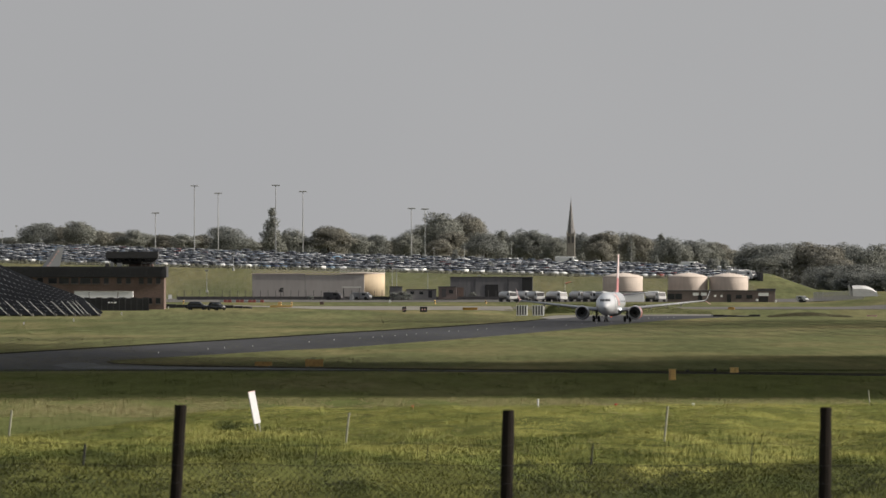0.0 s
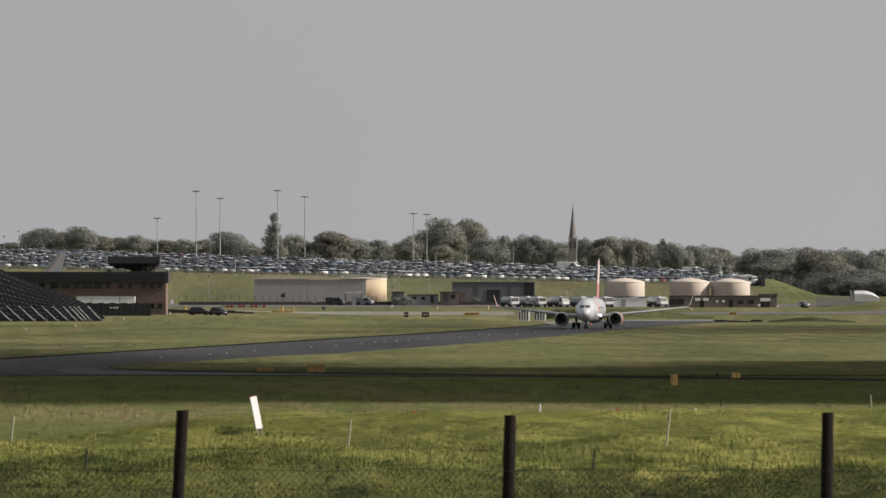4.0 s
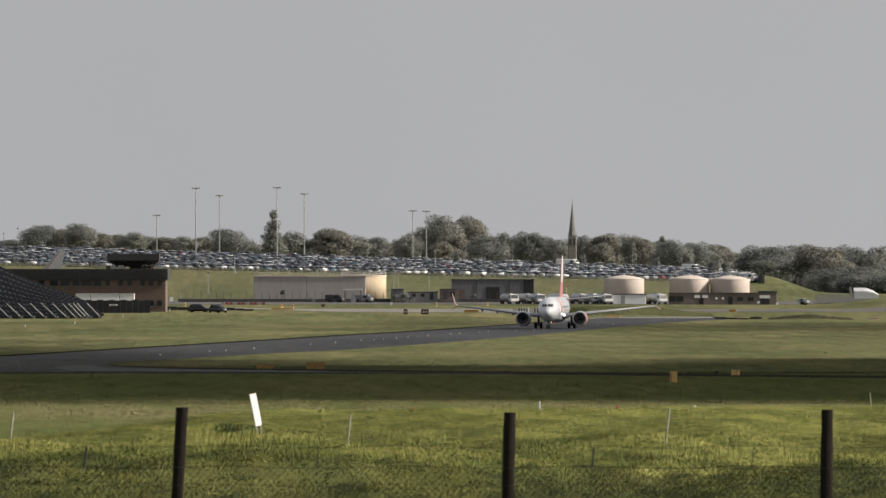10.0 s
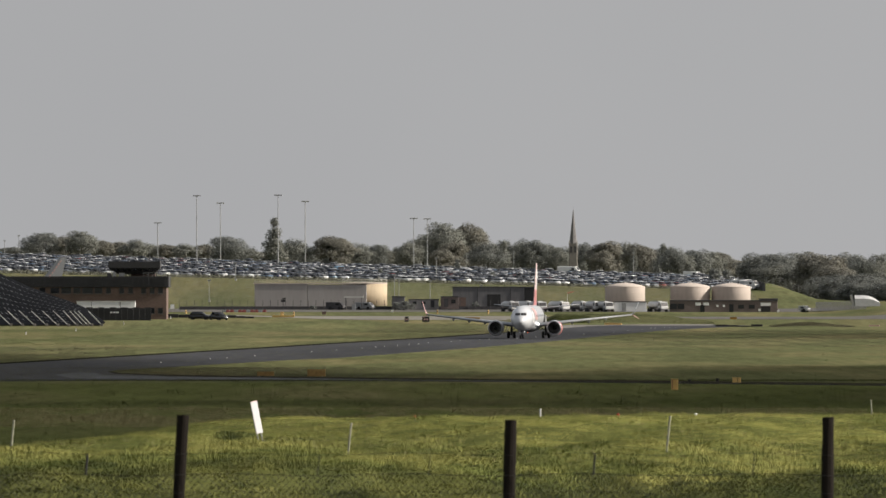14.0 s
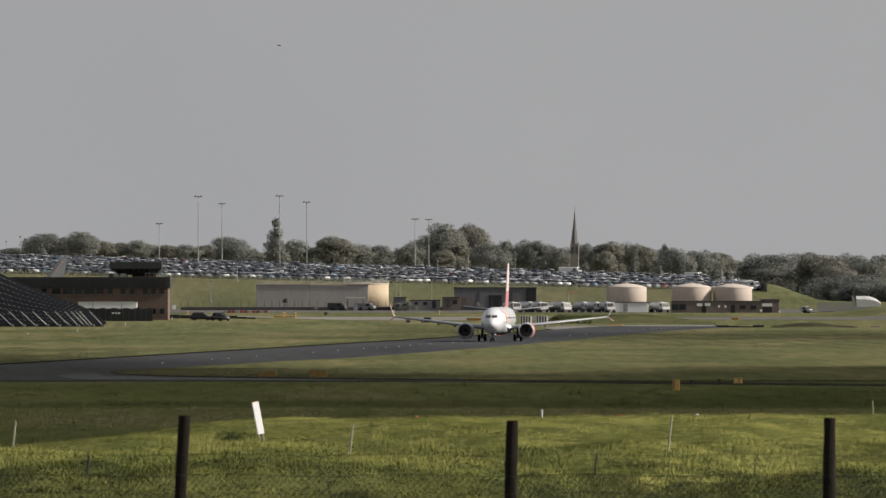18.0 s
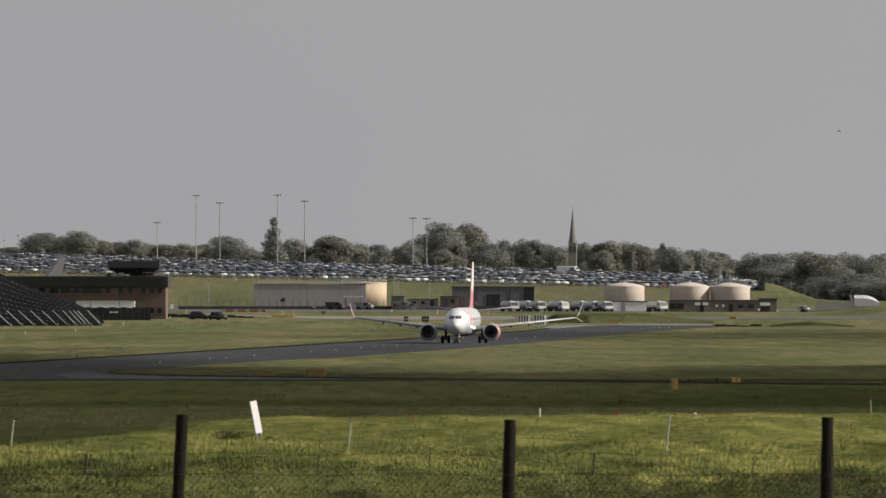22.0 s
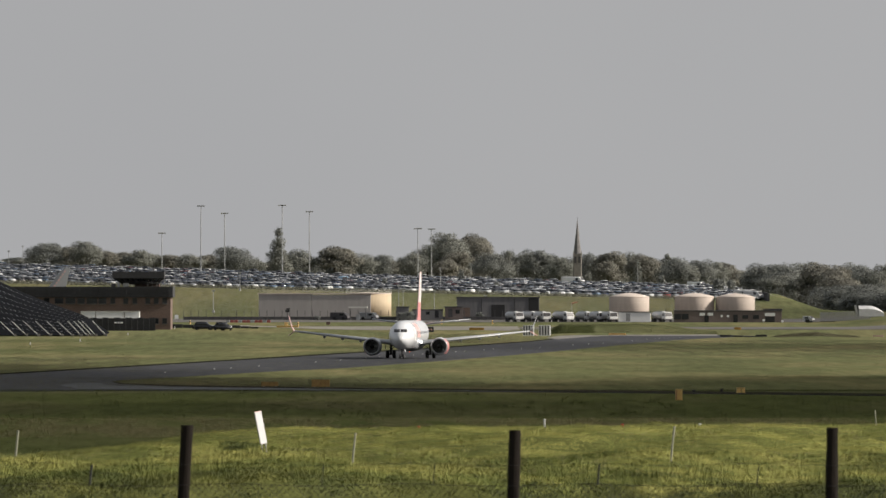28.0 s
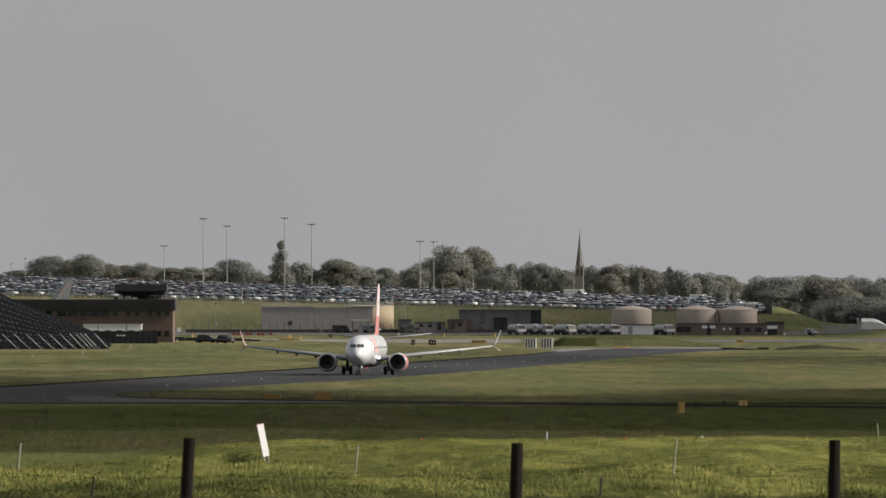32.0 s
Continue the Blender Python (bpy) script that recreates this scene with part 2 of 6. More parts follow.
SHELL = paint("dull_white_sheet", (0.52, 0.52, 0.52), 0.6, spread=0.2, fine=2.0)
STAKE = paint("weathered_plastic", (0.29, 0.285, 0.215), 0.8, spread=0.3, fine=9.0)
BEACON = glow("beacon_glow", (1.0, 0.16, 0.05), 0.9)
CLOUD = paint("cloud_white", (0.85, 0.85, 0.86), 1.0, spread=0.03, spec=0.0)
thin, veiled = CLOUD.node_tree.nodes.new("ShaderNodeBsdfTransparent"), CLOUD.node_tree.nodes.new("ShaderNodeMixShader")     # thin cloud: some sun comes through
veiled.inputs[0].default_value = 0.45
CLOUD.node_tree.links.new(CLOUD.node_tree.nodes["Principled BSDF"].outputs[0], veiled.inputs[1])
CLOUD.node_tree.links.new(thin.outputs[0], veiled.inputs[2])
CLOUD.node_tree.links.new(veiled.outputs[0], CLOUD.node_tree.nodes["Material Output"].inputs["Surface"])
# distance haze is put into the leaf colours: greyer and paler than real foliage
HAZED_LEAVES = [leafy("hazed_leaves_dark_green", (0.200, 0.208, 0.190), (0.155, 0.163, 0.154), 0.07, 0.3),
          leafy("hazed_leaves_green", (0.225, 0.230, 0.200), (0.172, 0.178, 0.162), 0.07, 0.3),
          leafy("hazed_leaves_olive", (0.235, 0.225, 0.185), (0.165, 0.162, 0.144), 0.07, 0.3),
          leafy("hazed_leaves_autumn", (0.275, 0.235, 0.180), (0.18, 0.165, 0.142), 0.07, 0.3)]


# ---------------------------------------------------------------- shape tools
class Shape:
    """Collects vertices and faces of one mesh."""

    def __init__(self):
        self.v, self.f, self.k = [], [], []

    def add(self, verts, faces, mat=0):
        o = len(self.v)
        self.v += [tuple(p) for p in verts]
        self.f += [tuple(i + o for i in f) for f in faces]
        self.k += [mat] * len(faces)
        return self

    def box(self, x, y, z, sx, sy, sz, turn=0.0, mat=0, tilt=None, bevel=0.0):
        """Centre in x and y, base at z. bevel cuts the upright edges."""
        m = Matrix.Translation((x, y, z)) @ (tilt or pose(0, 0, 0, 0, 0, turn))
        hx, hy = sx / 2, sy / 2
        if bevel:
            e = bevel
            ring = [(-hx + e, -hy), (hx - e, -hy), (hx, -hy + e), (hx, hy - e), (hx - e, hy), (-hx + e, hy), (-hx, hy - e), (-hx, -hy + e)]
        else:
            ring = [(-hx, -hy), (hx, -hy), (hx, hy), (-hx, hy)]
        n = len(ring)
        pts = [m @ Vector((a, b, c)) for c in (0, sz) for a, b in ring]
        faces = [tuple(range(n))[::-1], tuple(range(n, 2 * n))] + [(i, (i + 1) % n, n + (i + 1) % n, n + i) for i in range(n)]
        return self.add(pts, faces, mat)

    def rod(self, a, b, r0, r1=None, seg=8, mat=0):
        a, b = Vector(a), Vector(b)
        r1 = r0 if r1 is None else r1
        q = (b - a).to_track_quat("Z", "Y")
        ring = [(math.cos(2 * math.pi * i / seg), math.sin(2 * math.pi * i / seg)) for i in range(seg)]
        pts = [p + q @ Vector((c * r, s * r, 0)) for p, r in ((a, r0), (b, r1)) for c, s in ring]
        faces = [tuple(range(seg))[::-1], tuple(range(seg, 2 * seg))] + [(i, (i + 1) % seg, seg + (i + 1) % seg, seg + i) for i in range(seg)]
        return self.add(pts, faces, mat)

    def loft(self, rings, mat=0, caps=(True, True), closed=True):
        n = len(rings[0])
        pts = [p for r in rings for p in r]
        faces = []
        for k in range(len(rings) - 1):
            for i in range(n if closed else n - 1):
                j = (i + 1) % n
                faces.append((k * n + i, k * n + j, (k + 1) * n + j, (k + 1) * n + i))
        if caps[0]:
            faces.append(tuple(range(n))[::-1])
        if caps[1]:
            faces.append(tuple(range((len(rings) - 1) * n, len(rings) * n)))
        return self.add(pts, faces, mat)

    def lathe(self, x, y, profile, seg=24, mat=0, caps=(True, True)):
        """profile: (radius, z) pairs turned about the upright through x, y."""
        rings = [[(x + r * math.cos(2 * math.pi * i / seg), y + r * math.sin(2 * math.pi * i / seg), z) for i in range(seg)] for r, z in profile]
        return self.loft(rings, mat, caps)

    def mesh(self, name, mats, smooth=False):
        me = bpy.data.meshes.new(name)
        me.from_pydata(self.v, [], self.f)
        for m in (mats if isinstance(mats, (list, tuple)) else [mats]):
            me.materials.append(m)
        if any(self.k):
            me.polygons.foreach_set("material_index", self.k)
        if smooth:
            me.polygons.foreach_set("use_smooth", [True] * len(me.polygons))
        me.update()
        return me


def part(name, shape, mats, parent, label="", smooth=False, at=None):
    """ONE mesh under a thing or under a part."""
    me = shape if isinstance(shape, bpy.types.Mesh) else shape.mesh(name, mats, smooth)
    ob = new(name, me)
    ob.parent = parent
    if at is not None:
        ob.matrix_basis = at
    return tagged(ob, label)


def thing(name, label, category, m=None, group="", kind="", shape=None, mats=None, smooth=False):
    me = None if shape is None else (shape if isinstance(shape, bpy.types.Mesh) else shape.mesh(name, mats, smooth))
    ob = new(name, me)
    if m is not None:
        ob.matrix_basis = m
    return tagged(ob, label, category, group, kind)


def soft_step(a, b, x):
    t = np.clip((np.asarray(x, float) - a) / (b - a), 0, 1)
    return t * t * (3 - 2 * t)


# ---------------------------------------------------------------- ground
PROFILE_Y = (-600, 0, 100, 150, 300, 430, 520, 600, 700, 800, 950, 2450, 2600, 3000, 3090, 3240, 3480, 4300, 7000)
PROFILE_Z = (9.0, 9.1, 8.45, 8.0, 6.95, 5.9, 4.6, 2.5, 0.9, 0.2, 0.0, 0.0, 0.75, 1.7, 2.2, 8.1, 11.0, 12.0, 12.5)


LATTICE = np.random.default_rng(77).random((128, 128))


def rough_noise(x, y):
    """Smooth random heights from 0 to 1, one lump to a unit."""
    i, j = np.floor(x).astype(int), np.floor(y).astype(int)
    u, v = x - i, y - j
    u, v = u * u * (3 - 2 * u), v * v * (3 - 2 * v)
    i0, i1, j0, j1 = i % 128, (i + 1) % 128, j % 128, (j + 1) % 128
    return (LATTICE[i0, j0] * (1 - u) + LATTICE[i1, j0] * u) * (1 - v) + (LATTICE[i0, j1] * (1 - u) + LATTICE[i1, j1] * u) * v


def tussocks(x, y):
    """The near hill's lumps and hollows, in metres: broad swells, then tussocks under a metre wide."""
    x, y = np.asarray(x, float), np.asarray(y, float)
    swell = rough_noise((y - 6.5 * x) * 0.045 + 9.2, x * 0.16 + y * 0.012 + 3.1) - 0.5
    lump = np.abs(rough_noise(x * 1.5 + 11.7 + 0.8 * swell, y * 0.28 + 2.4) - 0.5)
    small = rough_noise(x * 3.7 + 40.3, y * 0.8 + 17.9) - 0.5
    near = 1 - soft_step(165, 230, y)
    flat = 1 - np.exp(-((x + 4.0) / 1.5) ** 2) * soft_step(200, 225, y) * (1 - soft_step(275, 290, y))
    return flat * (0.44 * swell + (0.08 + 0.22 * near) * (lump - 0.2) + (0.05 + 0.06 * near) * small)


def lie(x, y):
    """Height of the ground."""
    x, y = np.asarray(x, float), np.asarray(y, float)
    z = np.interp(y, PROFILE_Y, PROFILE_Z)
    z = z - np.clip((y - 2450) / 150, 0, 1) * 0.75 * soft_step(4, 16, x) * (1 - soft_step(2632, 2690, y))
    # the near hill falls away to the left
    left = np.clip((-x - 5.0) / 8.0, 0, 1.6)
    z = z - 1.2 * left ** 1.6 * soft_step(180, 330, y) * (1 - soft_step(560, 760, y))
    # the car park bank leans down to the right and ends there
    lean = np.interp(y, (3090, 3240, 3480, 4300), (0.0, 0.0235, 0.032, 0.033))
    z = z - lean * np.clip(x, -170, 150)
    drop = soft_step(88, 102, x) * soft_step(3150, 3230, y) * (1 - soft_step(3700, 4100, y))
    z = z - drop * np.maximum(z - 2.4, 0)
    # low rise before the brick building
    z = z + 0.9 * soft_step(-15, -52, x) * soft_step(2430, 2540, y) * (1 - soft_step(2700, 2800, y))
    # green mound beside the shelter
    z = z + 1.9 * soft_step(86, 108, x) * soft_step(2700, 2860, y) * (1 - soft_step(3050, 3150, y))
    # gentle unevenness
    near = (1 - soft_step(440, 620, y)) * soft_step(100, 130, y)
    z = z + soft_step(136, 158, y) * (1 - 0.85 * soft_step(330, 450, y)) * (1 - soft_step(440, 540, y)) * tussocks(x, y)
    z = z + near * (0.12 * np.sin(x * 0.33 + y * 0.021) * np.sin(y * 0.043 + x * 0.11) + 0.06 * np.sin(x * 1.15 + 2.1 * np.sin(y * 0.061)) * np.sin(y * 0.19 + 1.7 * np.sin(x * 0.5)))
    # low hump and bank on the far side of the taxiway
    z = z + 0.75 * np.exp(-((x - 72.5) / 5.4) ** 2 - ((y - 2540) / 24.0) ** 2) + 1.5 * soft_step(20, 24, x) * (1 - soft_step(40, 57, x)) * np.exp(-((y - 2668) / 22.0) ** 2)
    return z


def build_ground():
    xs = np.concatenate([[-6000, -3000, -1500, -800, -500, -350, -260], np.arange(-200, -40, 5.0), np.arange(-40, -20, 2.0), np.arange(-20, 20, 0.14), np.arange(20, 40, 2.0), np.arange(40, 201, 5.0), [260, 350, 500, 800, 1500, 3000, 6000]])
    ys = np.concatenate([[-600, -300, -100, 0, 50], np.arange(90, 140, 2.0), np.arange(140, 330, 0.7), np.arange(330, 460, 1.6), np.arange(460, 620, 4.0), np.arange(620, 1000, 10.0), np.arange(1000, 2400, 25.0), np.arange(2400, 3300, 8.0), np.arange(3300, 4400, 25.0), [4600, 5000, 6000, 7000]])
    gx, gy = np.meshgrid(xs, ys)
    gz = lie(gx, gy) - 0.08 * soft_step(100, 130, gy) * (1 - soft_step(330, 440, gy))
    nx, ny = len(xs), len(ys)
    verts = np.stack([gx.ravel(), gy.ravel(), gz.ravel()], 1)
    i = np.arange(nx * ny).reshape(ny, nx)
    faces = np.stack([i[:-1, :-1], i[:-1, 1:], i[1:, 1:], i[1:, :-1]], -1).reshape(-1, 4)
    me = bpy.data.meshes.new("ground")
    me.from_pydata(verts.tolist(), [], faces.tolist())
    me.polygons.foreach_set("use_smooth", [True] * len(me.polygons))
    me.materials.append(TURF)
    me.materials.append(THATCH)
    me.materials.append(LUSH)
    on_hill = np.repeat(np.where((ys[:-1] > 60) & (ys[:-1] < 545), 1, np.where((ys[:-1] >= 545) & (ys[:-1] < 1240), 2, 0)), nx - 1).astype(np.int32)
    me.polygons.foreach_set("material_index", on_hill)
    return tagged(new("ground", me), "mown green and straw airfield grass rolling to the horizon", "grass field", kind="structure")


def slab(name, outline, mat, label, category, top=0.05):
    s = Shape()
    n = len(outline)
    s.add([(x, y, float(lie(x, y)) + top) for x, y in outline] + [(x, y, float(lie(x, y)) - 0.3) for x, y in outline],
          [tuple(range(n))] + [(i, i + n, (i + 1) % n + n, (i + 1) % n) for i in range(n)])
    return thing(name, label, category, shape=s, mats=mat, kind="structure")


def band(name, y0, y1, x0, x1, mat, label, category, top=0.05):
    """A strip across the field that follows the lie of the ground."""
    xs = np.linspace(x0, x1, 60)
    s = Shape()
    rows = [[(x, y, float(lie(x, y)) + top) for x in xs] for y in np.linspace(y0, y1, 5)]
    s.loft(rows, caps=(False, False), closed=False)
    return thing(name, label, category, shape=s, mats=mat, kind="structure")


build_ground()
slab("taxiway", [(-56.21, 1460.7), (-52.43, 1501.4), (-42.19, 1621.9), (-30.16, 1763.4), (-15.90, 1939.8), (0.00, 2126.9), (15.23, 2342.7), (19.97, 2436.9), (23.09, 2579.5),
                 (36.90, 2621.3), (54.70, 2635.5), (63.07, 2593.3), (51.88, 2499.7), (42.34, 2400.7), (31.60, 2245.1), (19.77, 2054.8), (9.86, 1909.2), (0.00, 1776.3), (-13.25, 1616.5), (-19.85, 1569.4),
                 (-25.84, 1510.7), (-31.39, 1456.3), (-36.67, 1409.7), (-36.84, 1385.5), (-35.24, 1354.6), (-28.56, 1325.0), (-8.27, 1289.7), (12.21, 1269.5), (44.51, 1224.6),
                 (44.06, 1212.3), (12.06, 1253.1), (-8.14, 1269.5), (-27.44, 1272.8), (-44.22, 1266.2), (-48.60, 1262.9)],
     ASPHALT, "dark asphalt taxiway curving across the grass", "taxiway", 0.04)
# added dark strip: paints the shadow of the grass lip on the far edge
slab("lip_shadow_strip", [(-56.14, 1458.9), (-52.36, 1499.5), (-42.13, 1619.7), (-30.12, 1760.8), (-15.87, 1936.7), (0.00, 2123.2), (15.21, 2338.2), (19.93, 2432.0),
                          (20.15, 2459.1), (15.41, 2370.2), (0.00, 2153.4), (-16.10, 1964.9), (-30.54, 1785.5), (-42.70, 1641.6), (-53.05, 1519.2), (-56.90, 1478.5)],
     paint("lip_shadow_dark", (0.022, 0.022, 0.018), 1.0, spread=0.5, spec=0.0, coarse=0.2), "dark strip standing for the grass lip's shadow along the taxiway", "verge", 0.07)
slab("road_verge", [(-36.9, 1394), (-35.3, 1366), (-28.6, 1338), (-8.3, 1303), (12.2, 1278), (44.5, 1232), (44.5, 1215), (12.2, 1256), (-4.0, 1287), (-28.56, 1325.4), (-35.24, 1355), (-36.84, 1386)],
     paint("verge_soil", (0.050, 0.046, 0.036), 1.0, spread=0.5, spec=0.0, coarse=0.2), "dark soil edge along the narrow road", "verge", 0.07)
slab("road_wear", [(-41.2, 1338), (-40.4, 1366), (-37.4, 1366), (-37.0, 1350), (-35.6, 1334), (-28.6, 1316), (-9.0, 1284), (-9.0, 1274), (-27.5, 1284), (-38, 1292)],
     paint("worn_asphalt", (0.088, 0.091, 0.098), 0.9, spread=0.35, fine=0.6, coarse=0.05, spec=0.1, stretch=(1, 0.15, 1)), "pale worn asphalt on the narrow road", "road", 0.06)
slab("taxiway_link", [(19.00, 2494.5), (22.41, 2593.3), (28.69, 2618.5), (30.79, 2579.5), (23.95, 2489.4), (20.75, 2439.3)], CONCRETE, "pale concrete link joining the taxiway", "taxiway", 0.07)
slab("taxiway_edge", [(22.75, 2541.6), (36.31, 2579.5), (54.81, 2596.0), (55.64, 2635.5), (36.90, 2621.3), (23.12, 2582.2)], CONCRETE, "pale concrete strip along the taxiway edge", "taxiway", 0.08)
band("runway", 2670, 2800, -260, 15, RUNWAY, "pale concrete runway strip beyond the grass", "runway")
band("runway_end", 2690, 2780, 15.2, 260, TARMAC, "grey-brown tarmac at the runway end", "runway")
band("apron", 2975, 3075, -260, 260, TARMAC, "grey apron in front of the tanks and sheds", "apron")

# ---------------------------------------------------------------- the airliner
def ring_at(y, w, h, zc, n=28, flat=1.0):
    return [(w * math.cos(2 * math.pi * i / n), y, zc + h * math.sin(2 * math.pi * i / n)) for i in range(n)]


def foil(x, y, z, chord, thick, turn=0.0):
    """A wing section at station x: leading edge at y, turned about the flow by turn degrees."""
    pts = [(0.0, 0.0), (0.03, 0.5), (0.15, 0.95), (0.4, 1.0), (0.7, 0.6), (1.0, 0.03), (0.7, -0.35), (0.4, -0.6), (0.15, -0.65), (0.03, -0.4)]
    c, s = math.cos(radians(turn)), math.sin(radians(turn))
    return [(x - s * t * thick, y + u * chord, z + c * t * thick) for u, t in pts]


def airliner():
    plane = thing("airliner", "white twin-engined airliner with red tail fin taxiing on the asphalt", "airplane")
    N = -4.0      # the nose, ahead of the nose wheel
    stations = [(0.0, 0.05, 0.05, 2.77), (0.25, 0.47, 0.44, 2.79), (0.8, 0.92, 0.86, 2.87), (1.6, 1.30, 1.26, 2.98), (2.6, 1.58, 1.63, 3.11), (3.6, 1.77, 1.89, 3.23),
                (5.0, 1.90, 2.05, 3.31), (6.5, 1.96, 2.10, 3.35), (26.0, 1.96, 2.10, 3.35), (29.0, 1.87, 1.95, 3.51), (32.0, 1.56, 1.58, 3.85), (35.0, 1.09, 1.10, 4.27), (37.5, 0.64, 0.69, 4.60), (39.0, 0.23, 0.29, 4.85)]
    s = Shape()
    s.loft([ring_at(N + y, w, h, z) for y, w, h, z in stations])
    body = part("fuselage", s, FUSELAGE, plane, "glossy white fuselage", True)
    belly = Shape()
    belly.loft([ring_at(N + y, w, h, 1.95, 16) for y, w, h in ((12.5, 0.3, 0.2), (13.5, 1.5, 0.75), (15, 1.95, 0.95), (20, 1.95, 0.95), (21.5, 1.5, 0.75), (22.5, 0.3, 0.2))])
    part("belly_fairing", belly, BELLY, plane, "grey belly fairing", True)
    # cockpit windows, proud of the skin
    def skin(y, ang, out=0.02):
        for a, b in zip(stations, stations[1:]):
            if a[0] <= y <= b[0]:
                t = (y - a[0]) / (b[0] - a[0])
                w, h, z = (a[i] + (b[i] - a[i]) * t for i in (1, 2, 3))
                return Vector(((w + out) * math.cos(ang), N + y, z + (h + out) * math.sin(ang)))
    for side in (1, -1):
        for xa, xb in ((0.07, 0.50), (0.505, 0.95)):
            g = Shape()
            grid = []
            for j in range(4):
                z = 3.80 + 0.42 * j / 3
                row = []
                for i in range(5):
                    x = xa + (xb - xa) * i / 4 * (1 - 0.04 * j)
                    lo_y, hi_y = 0.3, 6.4
                    for _ in range(30):
                        y = (lo_y + hi_y) / 2
                        w, h, zc = (float(np.interp(y, [q[0] for q in stations], [q[n] for q in stations])) for n in (1, 2, 3))
                        if (x / w) ** 2 + ((z - zc) / h) ** 2 > 1:
                            lo_y = y
                        else:
                            hi_y = y
                    row.append((side * x, N + y - 0.03, z + 0.01))
                grid.append(row)
            g.loft(grid, caps=(False, False), closed=False)
            part("cockpit_window", g, SIGN_BLACK, body, "dark cockpit window")
        # cabin windows
        for k in range(36):
            y = 7.0 + k * 0.52 * 1.35
            if y > 31:
                break
            p, q = skin(y, 0.26), skin(y, 0.10)
            g = Shape()
            g.add([(side * p.x, p.y - 0.12, p.z), (side * p.x, p.y + 0.12, p.z), (side * q.x, q.y + 0.12, q.z), (side * q.x, q.y - 0.12, q.z)], [(0, 1, 2, 3)])
            part("cabin_window", g, GLASS, body)
        # plain red emblem panel on the flank
        g = Shape()
        rows = [[tuple(Vector((side * skin(y, a, 0.012).x, skin(y, a, 0.012).y, skin(y, a, 0.012).z))) for a in np.linspace(-0.15, 0.95, 8)] for y in np.linspace(7.4, 13.0, 5)]
        g.loft(rows, caps=(False, False), closed=False)
        part("flank_emblem", g, PALE_RED, body, "faded red emblem panel")
        # door outline
        g = Shape()
        rows = [[tuple(Vector((side * skin(y, a, 0.014).x, skin(y, a, 0.014).y, skin(y, a, 0.014).z))) for a in np.linspace(-0.35, 0.6, 6)] for y in (4.9, 5.8)]
        g.loft(rows, caps=(False, False), closed=False)
        part("cabin_door", g, WHITE, body, "white cabin door")
    # wings
    for side in (1, -1):
        w = Shape()
        secs = [(1.2, 13.4, 2.05, 8.0, 0.50), (5.6, 15.6, 2.58, 5.0, 0.34), (17.0, 21.3, 3.86, 1.65, 0.14)]
        w.loft([foil(side * x, N + y, z, c, t) for x, y, z, c, t in secs])
        wing = part("wing", w, BELLY, plane, "long grey wing", True)
        up = Shape()
        up.loft([foil(side * 16.98, N + 21.4, 3.86, 1.6, 0.12, side * 40), foil(side * 17.35, N + 22.0, 4.35, 1.2, 0.09, side * 60), foil(side * 17.95, N + 23.3, 6.05, 0.55, 0.05, side * 68)])
        part("upper_winglet", up, PALE_RED if side < 0 else BELLY, wing, "pale red upper winglet" if side < 0 else "grey upper winglet", True)
        lo = Shape()
        lo.loft([foil(side * 17.0, N + 21.8, 3.84, 1.1, 0.1, side * -30), foil(side * 17.95, N + 23.2, 3.2, 0.45, 0.05, side * -35)])
        part("lower_winglet", lo, PALE_RED, wing, "pale red lower winglet", True)
        for fx, fy, fz in ((7.2, 19.6, 2.62), (9.9, 20.6, 2.92), (12.6, 21.6, 3.22)):
            f = Shape()
            f.loft([[(side * fx + 0.17 * r * math.cos(a), N + fy + dy, fz - 0.12 + 0.24 * r * math.sin(a)) for a in np.linspace(0, 2 * math.pi, 9)[:-1]] for dy, r in ((-1.7, 0.15), (-0.8, 1.0), (0.6, 1.0), (1.6, 0.15))])
            part("flap_fairing", f, BELLY, wing)
        # engine: nacelle with open mouth, lip, fan, spinner, pylon
        ex, ez = side * 4.83, 1.72
        eng = Shape()
        prof = [(1.00, 10.0), (1.17, 10.25), (1.30, 11.0), (1.30, 12.3), (1.18, 13.4), (0.95, 14.4)]
        eng.loft([[(ex + r * math.cos(a), N + y, ez + r * math.sin(a)) for a in np.linspace(0, 2 * math.pi, 33)[:-1]] for r, y in prof], caps=(False, True))
        nac = part("engine_nacelle", eng, FUSELAGE, plane, "white engine nacelle", True)
        em = Shape()
        em.loft([[(ex + side * (r + 0.012) * math.cos(a), N + y, ez + (r + 0.012) * math.sin(a)) for a in np.linspace(-1.0, 1.0, 11)] for r, y in prof[1:5]], caps=(False, False), closed=False)
        part("nacelle_emblem", em, FIN_RED, nac, "red panel on the outer side", True)
        lip = Shape()
        lp = [(1.005, 10.05), (1.06, 9.90), (1.13, 9.95), (1.20, 10.26), (1.17, 10.27), (1.0, 10.3), (0.93, 10.25), (0.97, 9.98), (1.005, 10.05)]
        lip.loft([[(ex + r * 1.03 * math.cos(a), N + y, ez + r * 1.03 * math.sin(a)) for a in np.linspace(0, 2 * math.pi, 33)[:-1]] for r, y in lp], caps=(False, False))
        part("intake_lip", lip, CHROME, nac, "bare metal intake lip", True)
        duct = Shape()
        duct.loft([[(ex + r * math.cos(a), N + y, ez + r * math.sin(a)) for a in np.linspace(0, 2 * math.pi, 25)[:-1]] for r, y in ((0.97, 10.2), (0.93, 10.9), (0.93, 11.2))], caps=(False, True))
